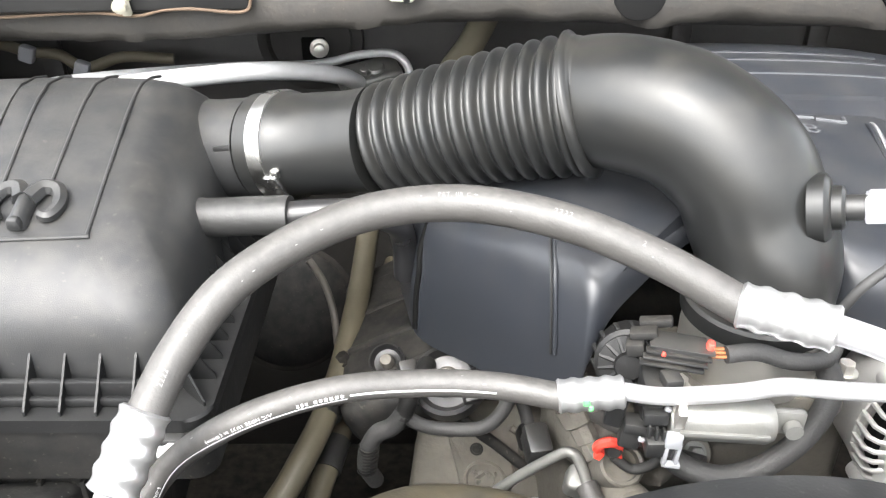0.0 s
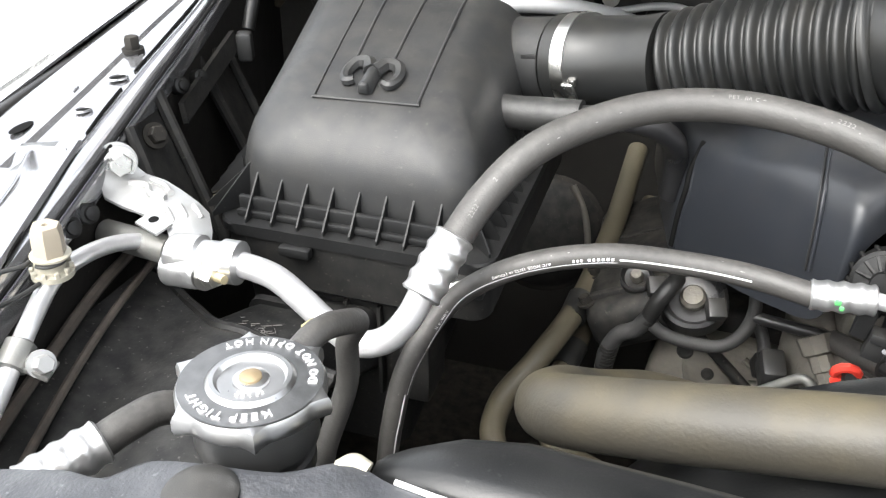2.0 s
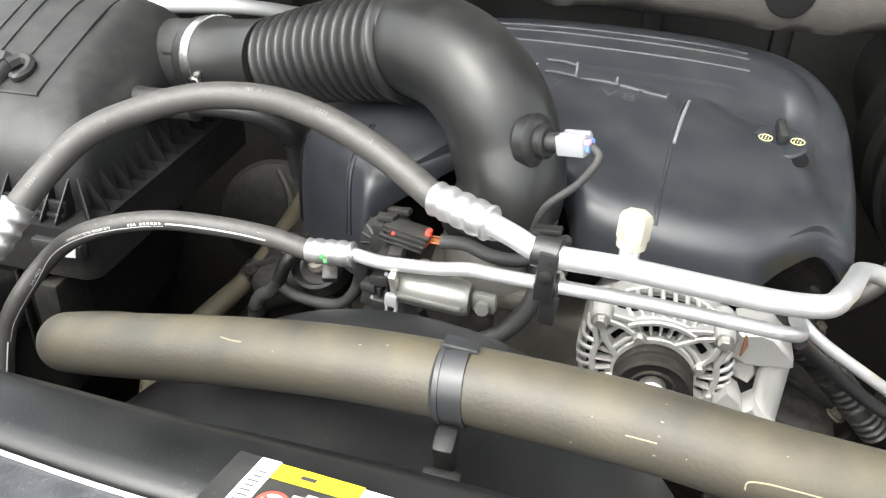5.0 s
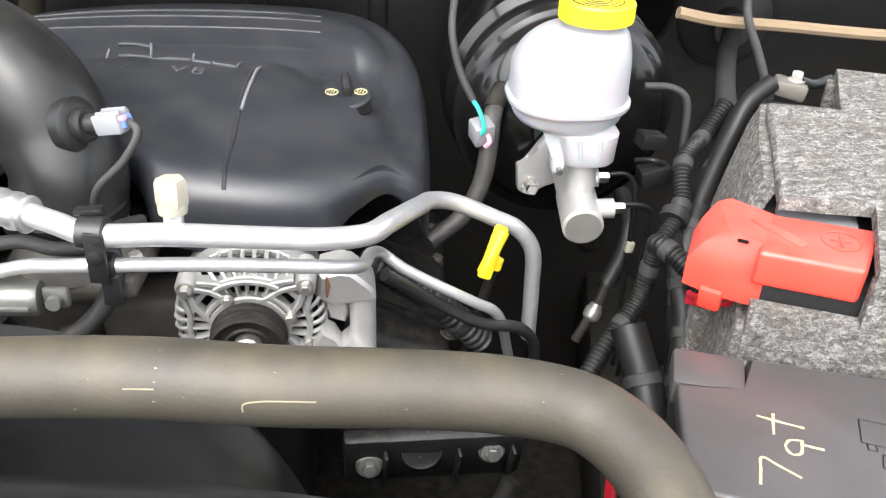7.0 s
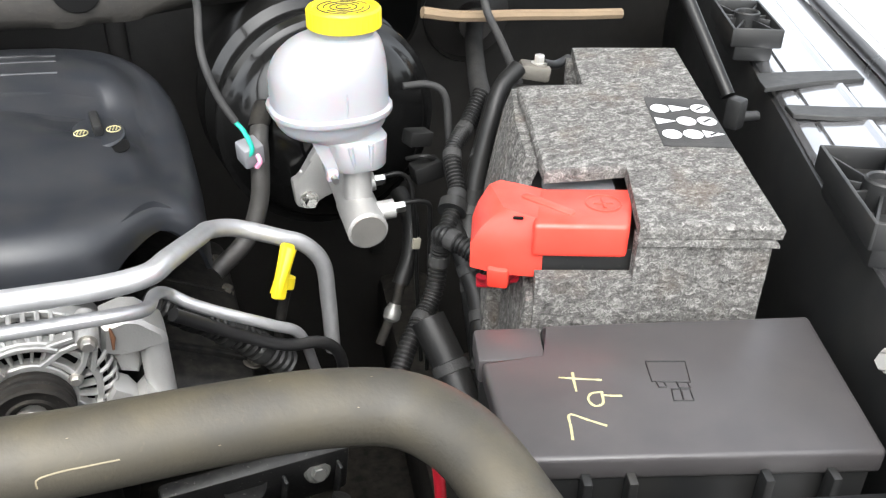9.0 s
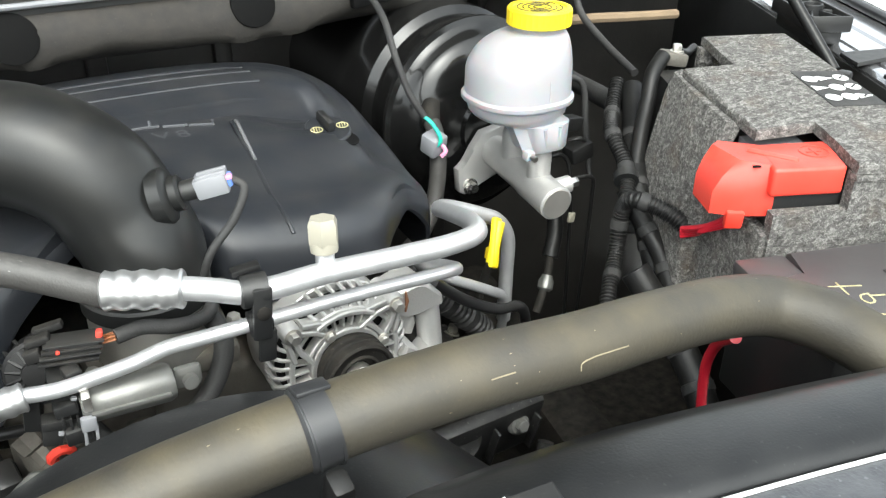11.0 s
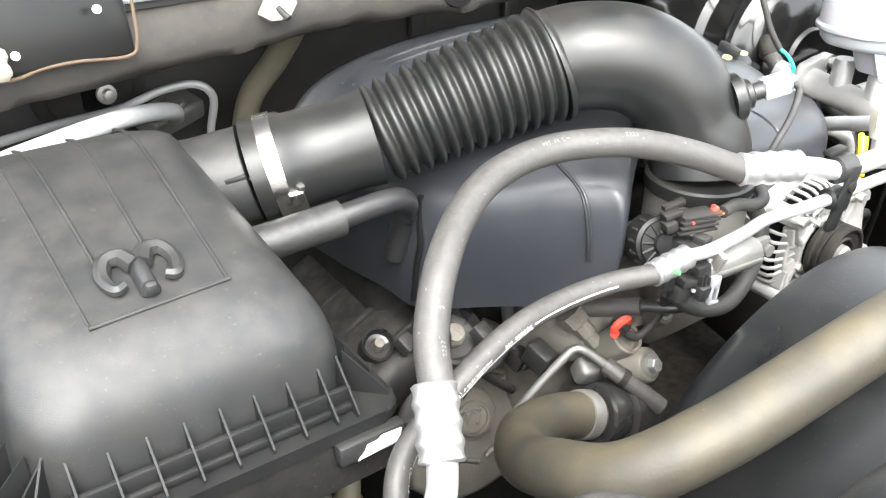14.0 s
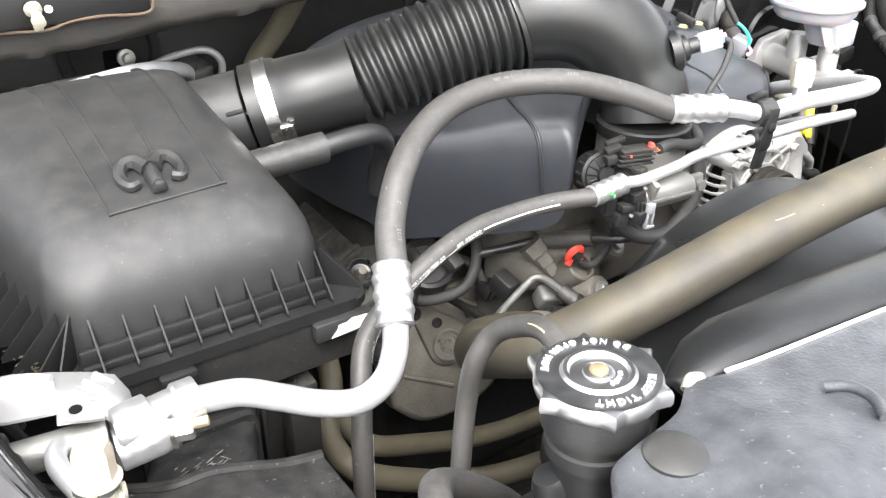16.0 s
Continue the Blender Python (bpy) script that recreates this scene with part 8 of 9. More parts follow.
solo("cable_tie", bm, M["plastic"], (0.792, 0.536, 1.15), "black plastic tie round the conduit", "cable tie")
solo("red_cable", tube([(0.610, 0.215, 1.185), (0.630, 0.235, 1.165), (0.652, 0.262, 1.135), (0.664, 0.278, 1.10), (0.670, 0.282, 1.07), (0.672, 0.28, 1.036), (0.672, 0.275, 0.98)], 0.0050, 14, 6), M["redwire"], (0.66, 0.28, 1.09), "single red battery cable below the radiator hose", "cable")
# fittings on the firewall by the booster
gm = thing("firewall_grommet", (1.09, 1.15, 1.17), "round rubber grommet with cable on the firewall", "grommet")
part("boot", lathe(bmesh.new(), [(0.075, 0), (0.075, 0.012), (0.055, 0.03), (0.03, 0.05), (0.028, 0.08)], (1.09, 1.165, 1.175), (-0.2, -1, 0), 32), M["rubber"], gm)
part("cable", tube([(1.075, 1.09, 1.175), (1.04, 1.02, 1.17), (0.99, 0.90, 1.16), (0.93, 0.76, 1.18), (0.88, 0.66, 1.20)], 0.014, 14, 6), M["tape"], gm)
pp = thing("pedal_panel", (0.90, 1.15, 1.17), "dark oval opening with a pressed rim on the firewall", "panel")
bm = bmesh.new()
prism(bm, [(x * 0.055, z * 0.085) for x, z in [(math.cos(radians(a)), math.sin(radians(a))) for a in range(0, 360, 15)]], 0, 0.006, 0.002, 1, pose(0.955, 1.172, 1.20, 90, 0, 0))
part("rim", bm, M["dirt"], pp)
bm = bmesh.new()
prism(bm, [(x * 0.046, z * 0.075) for x, z in [(math.cos(radians(a)), math.sin(radians(a))) for a in range(0, 360, 15)]], 0, 0.003, 0, 1, pose(0.955, 1.1655, 1.20, 90, 0, 0))
part("opening", bm, M["dark"], pp)
solo("cowl_wire", tube([(0.985, 0.90, 1.36), (0.985, 0.885, 1.31), (0.98, 0.86, 1.27), (0.975, 0.80, 1.24), (0.95, 0.70, 1.22)], 0.0055, 12, 6), M["tape"], (0.98, 0.86, 1.28), "taped wire hanging from the cowl behind the battery", "wire")
solo("wire_branch", tube([(0.80, 0.70, 1.235), (0.83, 0.695, 1.235), (0.846, 0.69, 1.225), (0.85, 0.68, 1.17), (0.848, 0.66, 1.10)], 0.0045, 10, 6), M["tape"], (0.84, 0.69, 1.2), "taped wire branch beside the booster", "wire")
cl = thing("line_block", (0.80, 0.66, 1.18), "small black clips and connectors beside the booster", "connector")
part("body", box(bmesh.new(), (0.800, 0.655, 1.19), (0.030, 0.022, 0.018), (0, 10, 10), 0.003), M["conduit"], cl)
part("body_low", box(bmesh.new(), (0.805, 0.640, 1.155), (0.035, 0.024, 0.022), (0, -10, 0), 0.003), M["conduit"], cl)
part("strap", tube([(0.785, 0.65, 1.168), (0.80, 0.635, 1.175), (0.818, 0.64, 1.165)], 0.003, 8, 5), M["conduit"], cl)

# ---- firewall and rear pipes ----
ap = thing("rear_suction_pipe", (-0.12, 1.0, 1.17), "bright aluminium refrigerant pipe behind the air box", "pipe")
part("tube", tube([(-0.44, 0.79, 1.238), (-0.40, 0.81, 1.239), (-0.36, 0.83, 1.240), (-0.226, 0.905, 1.233), (-0.165, 0.965, 1.213), (-0.125, 1.014, 1.190), (-0.11, 1.06, 1.165)], 0.0105, 20, 8), M["palealu"], ap)
ap2 = thing("rear_liquid_pipe", (-0.1, 1.1, 1.15), "thin aluminium pipe bent behind the air box", "pipe")
part("tube", tube([(-0.44, 0.88, 1.226), (-0.42, 0.90, 1.225), (-0.27, 1.02, 1.200), (-0.16, 1.105, 1.176), (-0.105, 1.112, 1.186), (-0.062, 1.102, 1.188), (-0.046, 1.096, 1.172), (-0.052, 1.104, 1.12), (-0.058, 1.112, 1.05)], 0.0055, 16, 8), M["palealu"], ap2)
vb = thing("expansion_valve", (-0.10, 1.12, 1.12), "cast aluminium expansion valve block at the firewall", "valve")
part("block", box(bmesh.new(), (-0.100, 1.120, 1.150), (0.085, 0.050, 0.030), (14, -8, 20), 0.007, 3), M["worncast"], vb)
for x, y, z, r in ((-0.118, 1.108, 1.163, 0.012), (-0.092, 1.112, 1.166, 0.014), (-0.072, 1.120, 1.162, 0.010)):
    part("cast_lobe", lathe(bmesh.new(), [(r, -0.010), (r, 0.002), (r * 0.8, 0.005), (r * 0.1, 0.006)], (x, y, z), (0, -0.35, 0.93), 18), M["worncast"], vb)
bm = bmesh.new()
hexbolt(bm, (-0.105, 1.098, 1.163), (0, -0.3, 1), 0.006, 0.006)
part("bolt", bm, M["worncast"], vb)
solo("heater_hose", tube([(0.065, 0.99, 1.33), (0.055, 1.03, 1.27), (0.035, 1.062, 1.215), (0.005, 1.09, 1.16), (-0.01, 1.11, 1.08)], 0.017, 24, 6), M["heater"], (0.04, 1.06, 1.2), "khaki heater hose at the firewall", "hose")
# clutter on the firewall behind the fender side
fl = thing("firewall_loom", (-0.62, 1.10, 1.15), "dusty branched wiring loom on the firewall", "wiring")
part("branch", tube([(-0.694, 1.10, 1.140), (-0.655, 1.10, 1.182), (-0.621, 1.10, 1.210), (-0.590, 1.10, 1.235)], 0.0085, 10, 5), M["khaki"], fl)
part("branch", tube([(-0.622, 1.10, 1.205), (-0.583, 1.10, 1.203), (-0.546, 1.10, 1.193), (-0.508, 1.10, 1.189), (-0.478, 1.10, 1.171), (-0.426, 1.10, 1.186), (-0.36, 1.11, 1.18)], 0.0075, 10, 5), M["khaki"], fl)
part("conduit", tube([(-0.630, 1.05, 1.240), (-0.611, 1.05, 1.198), (-0.592, 1.05, 1.162), (-0.58, 1.05, 1.10)], 0.011, 10, 5), M["grime"], fl)
part("pale_lead", tube([(-0.682, 1.05, 1.215), (-0.686, 1.05, 1.17), (-0.684, 1.05, 1.115)], 0.0030, 8, 5), M["dullalu"], fl)
for p in ((-0.622, 1.092, 1.206), (-0.546, 1.092, 1.193), (-0.478, 1.092, 1.172)):
    part("clip", box(bmesh.new(), p, (0.020, 0.016, 0.022), (0, 20, 0), 0.004), M["grey"], fl, "pale plastic clip")
pf = thing("pipe_fitting", (-0.445, 0.80, 1.22), "dull aluminium fitting at the end of the rear pipe", "pipe fitting")
part("nut", lathe(bmesh.new(), [(0.016, 0), (0.016, 0.016), (0.012, 0.018)], (-0.445, 0.788, 1.238), (-0.9, -0.4, 0), 6), M["dullalu"], pf)
part("collar", lathe(bmesh.new(), [(0.013, 0), (0.013, 0.02), (0.010, 0.022)], (-0.430, 0.795, 1.238), (-0.9, -0.4, 0), 18), M["dullalu"], pf)
# fitting low beside the master cylinder
sf = thing("steering_fitting", (0.755, 0.63, 0.97), "worn steel hose fitting low beside the booster", "pipe fitting")
part("tube", tube([(0.735, 0.615, 0.945), (0.750, 0.622, 0.972), (0.762, 0.630, 0.990), (0.771, 0.639, 1.010)], 0.006, 14, 5), M["dirt"], sf)
part("nut", lathe(bmesh.new(), [(0.007, -0.004), (0.0105, 0), (0.0105, 0.010), (0.008, 0.014), (0.007, 0.018)], (0.752, 0.622, 0.974), (0.4, 0.3, 0.85), 16), M["worncast"], sf)
part("hose", tube([(0.771, 0.639, 1.008), (0.79, 0.655, 1.04), (0.80, 0.68, 1.07), (0.80, 0.72, 1.09)], 0.011, 14, 5), M["conduit"], sf)
# dusty hoses low between air box and engine
def low_hose(pts, r, at, label):
    t = thing("transmission_hose", at, label, "hose", "transmission hoses")
    part("hose", tube(pts, r, 20, 8), M["khaki"], t)
    a, b = Vector(pts[2]).lerp(Vector(pts[1]), 0.10), Vector(pts[2]).lerp(Vector(pts[1]), -0.16)
    part("strap", sweep(bmesh.new(), [a, b], r + 0.002, 18), M["plastic"], t, "black strap round the hose")


low_hose([(-0.088, 0.923, 1.051), (-0.097, 0.793, 1.003), (-0.115, 0.672, 0.9655), (-0.141, 0.582, 0.950), (-0.169, 0.536, 0.919), (-0.162, 0.490, 0.903), (-0.100, 0.475, 0.866), (-0.014, 0.458, 0.837), (0.10, 0.45, 0.82)], 0.0132, (-0.115, 0.672, 0.95), "dusty khaki hose low beside the engine")
low_hose([(-0.060, 0.90, 0.99), (-0.085, 0.79, 0.945), (-0.115, 0.66, 0.905), (-0.128, 0.595, 0.885), (-0.114, 0.552, 0.868), (-0.048, 0.545, 0.840), (0.055, 0.540, 0.810), (0.15, 0.54, 0.80)], 0.0125, (-0.115, 0.66, 0.89), "second dusty khaki hose low beside the engine")
hsd = thing("heat_shield", (-0.20, 0.93, 0.81), "dusty round dark housing beside the air box", "housing")
part("dome", lathe(bmesh.new(), [(0.080, -0.02), (0.080, 0.004), (0.074, 0.011), (0.050, 0.017), (0.022, 0.020), (0.004, 0.0205)], (-0.20, 0.93, 0.90), (0.25, -0.9, 0.4), 40), M["grime"], hsd)
part("rim", lathe(bmesh.new(), [(0.0805, -0.004), (0.085, 0.0), (0.085, 0.004), (0.0805, 0.006)], (-0.20, 0.93, 0.90), (0.25, -0.9, 0.4), 32), M["dirt"], hsd)
solo("shiny_lever", tube([(-0.160, 0.865, 1.015), (-0.143, 0.855, 0.990), (-0.132, 0.84, 0.96), (-0.125, 0.81, 0.92)], 0.0045, 12, 5), M["dirtyalu"], (-0.115, 0.82, 0.97), "thin worn steel rod beside the air box", "rod")

# ---- engine front ----
eng = thing("engine_block", (0.18, 0.62, 0.55), "dusty cast aluminium engine front with covers", "engine")
part("front_case", box(bmesh.new(), (0.20, 0.745, 0.80), (0.42, 0.16, 0.40), bevel=0.03, segs=3), M["grime"], eng, "dark oily block face")
part("block_body", box(bmesh.new(), (0.20, 0.86, 0.88), (0.46, 0.32, 0.40), bevel=0.03, segs=3), M["grime"], eng)


def on_face(u, v, h=0.0):
    """A place on the timing cover: u across, v up its slope, h off it."""
    n = Vector((-0.16, -0.93, 0.33)).normalized()
    right = Vector((0.98, -0.17, 0.0)).normalized()
    up = n.cross(right) * -1
    return Vector((0.045, 0.626, 0.905)) + right * u + up * v + n * h


def face_plate(outline, h0, h1, soft):
    """A cast plate on the timing cover with a rounded edge."""
    c = Vector((sum(u for u, v in outline) / len(outline), sum(v for u, v in outline) / len(outline)))
    rings = []
    for k, (inset, h) in enumerate(((0.0, h0), (0.0, h1 - soft), (0.35, h1 - soft * 0.3), (1.0, h1))):
        ring = []
        for u, v in outline:
            d = (Vector((u, v)) - c).normalized() * soft * inset
            ring.append(on_face(u - d.x, v - d.y, h))
        rings.append(ring)
    return loft(bmesh.new(), rings)


cover_edge = [(p.x, p.y) for p in spline([(-0.085, 0.07, 0), (-0.05, 0.098, 0), (0.0, 0.100, 0), (0.06, 0.075, 0), (0.095, 0.02, 0), (0.09, -0.06, 0), (0.03, -0.075, 0), (-0.03, -0.075, 0), (-0.062, -0.088, 0), (-0.078, -0.02, 0)], 4)]
timing = part("timing_cover", face_plate(cover_edge, -0.06, 0.0, 0.010), M["dirtyalu"], eng, "dusty tan cast timing cover", angle=50)
boss_edge = [(p.x, p.y) for p in spline([(0.022, 0.020, 0), (0.004, 0.030, 0), (-0.020, 0.024, 0), (-0.032, -0.004, 0), (-0.046, -0.050, 0), (-0.056, -0.072, 0), (-0.040, -0.074, 0), (-0.006, -0.044, 0), (0.022, -0.022, 0), (0.030, 0.0, 0)], 4)]
part("cover_boss", face_plate(boss_edge, -0.002, 0.006, 0.003), M["dirtyalu"], timing, angle=50)
fn = (on_face(0, 0, 1) - on_face(0, 0, 0)).normalized()
part("cast_disc", lathe(bmesh.new(), [(0.0215, 0.0), (0.0215, 0.004), (0.0200, 0.0055), (0.0180, 0.0050), (0.0170, 0.0015), (0.0105, 0.0010), (0.0095, 0.0022), (0.0020, 0.0024)], on_face(-0.002, 0.002, 0.0055), fn, 36), M["dirtyalu"], timing, "raised casting disc")
rnd = random.Random(31)
for k in range(9):
    part("cast_lump", box(bmesh.new(), on_face(-0.002 + rnd.uniform(-0.011, 0.011), 0.002 + rnd.uniform(-0.010, 0.010), 0.0080), (rnd.uniform(0.003, 0.007), 0.003, rnd.uniform(0.002, 0.005)), (0, rnd.uniform(-40, 40), 8), 0.0008), M["dirtyalu"], timing)
for u, v, r in ((-0.012, -0.030, 0.0050), (-0.040, -0.048, 0.0065)):
    part("cast_hole", lathe(bmesh.new(), [(r * 1.4, 0), (r * 1.35, 0.001), (r, 0.0012), (r * 0.9, 0.0004), (r * 0.1, 0.0004)], on_face(u, v, 0.006), fn, 20), M["grime"], timing)
for a, b, w in (((0.010, 0.055), (0.080, 0.010), 0.004), ((-0.065, 0.030), (0.0, 0.060), 0.003), ((0.03, -0.03), (0.085, -0.045), 0.005), ((0.02, -0.055), (0.085, -0.02), 0.004)):
    part("cast_rib", sweep(bmesh.new(), [on_face(a[0] + (b[0] - a[0]) * f, a[1] + (b[1] - a[1]) * f, 0.0005) for f in (0, 0.35, 0.7, 1)], w, 10), M["dirtyalu"], timing)
# outlet: black seal behind the hose end and a pale machined flange
od = Vector((0.93, -0.03, -0.36)).normalized()
oc = Vector((0.090, 0.4798, 0.9865))
part("seal_ring", lathe(bmesh.new(), [(0.0255, 0.0), (0.030, 0.001), (0.0315, 0.005), (0.0315, 0.022), (0.0290, 0.026), (0.0225, 0.026), (0.0225, 0.002)], oc, od, 36), M["shinyrubber"], eng, "black rubber seal ring")
part("outlet_flange", lathe(bmesh.new(), [(0.030, 0.026), (0.036, 0.028), (0.036, 0.060)], oc, od, 32), M["grime"], eng)
part("machined_pad", box(bmesh.new(), (0.124, 0.522, 1.001), (0.040, 0.024, 0.026), (25, 12, -12), 0.006, 3), M["worncast"], eng, "pale machined pad")
# lumpy casting of the thermostat housing
LUMPS = ((0.150, 1.030, 0.045, 0.034), (0.118, 1.020, 0.020, 0.014), (0.085, 1.000, 0.030, 0.016), (0.175, 1.065, 0.030, 0.022), (0.020, 0.965, 0.045, 0.020), (0.22, 1.03, 0.05, 0.02), (0.055, 1.045, 0.022, 0.014), (0.19, 0.985, 0.035, 0.02))
rows = []
for iz in range(30):
    z = 0.87 + 0.007 * iz
    row = []
    for ix in range(23):
        x = 0.0925 + 0.0075 * ix
        y = 0.572 + 0.05 * max(0.0, 1 - (x - 0.0925) / 0.03) ** 2 + 0.05 * max(0.0, (z - 1.045) / 0.03) ** 2
        for lx, lz, r, h in LUMPS:
            d = math.hypot(x - lx, z - lz) / r
            y -= h / (1 + math.exp((d - 1) * 7))
        y += 0.006 * noise.noise(Vector((x * 45, z * 45, 0.3))) + 0.003 * noise.noise(Vector((x * 120, z * 120, 4.1)))
        row.append((x, y, z))
    rows.append(row)
part("thermostat_casting", sheet(bmesh.new(), rows, 0.01, (0, 1, 0)), M["dirtyalu"], eng, "rough cast aluminium housing", angle=50)
for at, sz, rot in (((0.185, 0.575, 1.085), (0.12, 0.06, 0.04), (0, 0, 0)), ((0.28, 0.56, 1.03), (0.12, 0.06, 0.10), (0, 0, 0))):
    part("housing", box(bmesh.new(), at, sz, rot, 0.012, 3), M["dirtyalu"], eng)
# stubs, open socket and bolts
nd = Vector((0.011, -0.014, -0.019)).normalized()
nb = Vector((0.113, 0.541, 1.058))
part("nozzle", lathe(bmesh.new(), [(0.016, -0.012), (0.0145, 0.004), (0.0105, 0.006), (0.0105, 0.020), (0.0088, 0.021), (0.0088, 0.034), (0.0065, 0.036), (0.0062, 0.033), (0.0005, 0.033)], nb, nd, 8), M["dirtyalu"], eng, "worn threaded nozzle", angle=25)
for at, ax, r in (((0.1515, 0.474, 1.025), (0.15, -0.85, 0.5), 0.0080), ((0.200, 0.505, 1.055), (0.1, -0.8, 0.6), 0.007)):
    bm = bmesh.new()
    lathe(bm, [(r * 2.4, -0.045), (r * 2.3, 0.002), (r * 2.0, 0.005), (r * 1.6, 0.0055)], at, ax, 24)
    boss = part("bolt_boss", bm, M["dirtyalu"], eng)
    bm = bmesh.new()
    hexbolt(bm, Vector(at) + Vector(ax).normalized() * 0.005, ax, r, r * 1.0)
    part("boss_bolt", bm, M["worncast"], boss, "worn grey hex bolt")
dp = part("dark_plug", box(bmesh.new(), (0.082, 0.592, 0.990), (0.024, 0.022, 0.020), (20, 10, 15), 0.004), M["conduit"], eng, "small black sensor plug")
part("plug_latch", box(bmesh.new(), (0.084, 0.582, 0.986), (0.013, 0.008, 0.010), (20, 10, 15), 0.002), M["plastic"], dp)
part("plug_lead", tube([(0.080, 0.598, 0.998), (0.076, 0.606, 1.012), (0.070, 0.618, 1.020), (0.064, 0.635, 1.020)], 0.0062, 12, 5), M["tape"], eng)
part("dark_pipe", tube([(0.010, 0.600, 1.012), (0.032, 0.600, 0.990), (0.055, 0.600, 0.968), (0.080, 0.598, 0.944)], 0.0055, 12, 4), M["grime"], eng, "thin dark pipe across the cover")
part("grey_pipe", tube([(0.048, 0.550, 0.964), (0.070, 0.543, 0.992), (0.096, 0.536, 1.020), (0.106, 0.533, 1.0285), (0.112, 0.528, 1.0290), (0.1165, 0.512, 1.0270), (0.1180, 0.494, 1.0245)], 0.0047, 14, 6), M["worncast"], eng, "bent grey steel pipe")
sleeve = part("pipe_sleeve", tube([(0.1172, 0.498, 1.0255), (0.124, 0.482, 1.0180), (0.138, 0.462, 1.0030), (0.150, 0.446, 0.990)], 0.0092, 16, 4), M["rubber"], eng, "dusty black rubber sleeve")
part("sleeve_clamp", sweep(bmesh.new(), [Vector((0.124, 0.482, 1.018)), Vector((0.128, 0.477, 1.0145))], 0.0102, 18), M["dirt"], sleeve)
# temperature sensor with red lock
ts = thing("red_lock_connector", (0.131, 0.494, 1.05), "black sensor plug with a bright red lock", "connector")
bm = bmesh.new()
sweep(bm, [Vector((0.1300 + 0.0088 * math.cos(radians(a)), 0.4945 - 0.004 * math.sin(radians(a)), 1.0715 + 0.0088 * math.sin(radians(a)))) for a in range(-50, 231, 35)], 0.0042, 8)
box(bm, (0.1235, 0.4955, 1.0625), (0.006, 0.006, 0.008), (0, 30, 0), 0.001)
box(bm, (0.1375, 0.4935, 1.0640), (0.006, 0.006, 0.007), (0, -30, 0), 0.001)
part("red_lock", bm, M["red"], ts, "red plastic lock")
part("plug", lathe(bmesh.new(), [(0.0065, 0), (0.0065, 0.016), (0.005, 0.018)], (0.134, 0.506, 1.064), (0, -0.9, 0.4), 18), M["plastic"], ts)
part("socket", lathe(bmesh.new(), [(0.0185, -0.03), (0.0185, 0.008), (0.0165, 0.010), (0.0140, 0.009), (0.0135, 0.002), (0.001, 0.002)], (0.143, 0.502, 1.044), (0.1, -0.6, 0.75), 28), M["dirtyalu"], ts)
part("lead", tube([(0.135, 0.494, 1.062), (0.150, 0.490, 1.052), (0.165, 0.486, 1.062), (0.168, 0.478, 1.085), (0.160, 0.47, 1.11)], 0.0042, 10, 6), M["tape"], ts)
hs = thing("bypass_hose", (0.125, 0.53, 1.06), "thin black hose with a thick rubber sleeve", "hose")
part("hose", tube([(0.060, 0.585, 1.050), (0.090, 0.572, 1.055), (0.121, 0.552, 1.064), (0.140, 0.520, 1.075), (0.158, 0.491, 1.085), (0.170, 0.470, 1.090), (0.190, 0.452, 1.096)], 0.0058, 14, 5), M["shinyrubber"], hs)
part("sleeve", tube([(0.124, 0.547, 1.0655), (0.140, 0.520, 1.075), (0.156, 0.494, 1.084)], 0.0095, 18, 5), M["rubber"], hs, "thick dull rubber sleeve")
# ignition wiring on the cylinder head
hh = thing("head_harness", (-0.03, 0.575, 1.02), "taped wiring loom forking round the coil recess", "wiring", "wiring")
part("trunk", tube([(-0.014, 0.612, 1.060), (-0.020, 0.590, 1.062), (-0.028, 0.582, 1.050), (-0.036, 0.580, 1.026)], 0.0085, 14, 6), M["conduit"], hh, "ribbed trunk of the loom")
part("left_branch", tube([(-0.034, 0.580, 1.032), (-0.046, 0.582, 1.012), (-0.060, 0.584, 1.002), (-0.070, 0.586, 0.980), (-0.073, 0.590, 0.955), (-0.066, 0.600, 0.925)], 0.0085, 14, 6), M["tape"], hh)
part("right_branch", tube([(-0.036, 0.580, 1.028), (-0.018, 0.580, 1.015), (0.010, 0.580, 1.010), (0.037, 0.580, 1.013), (0.053, 0.582, 1.029), (0.060, 0.586, 1.052), (0.058, 0.59, 1.08)], 0.0065, 14, 6), M["tape"], hh)
for k in range(8):
    c = Vector((-0.0685, 0.5855, 0.984)).lerp(Vector((-0.0725, 0.591, 0.950)), k / 7)
    part("rib", sweep(bmesh.new(), [c + Vector((0, 0, 0.0010)), c - Vector((0, 0, 0.0010))], 0.0098, 14), M["grime"], hh)
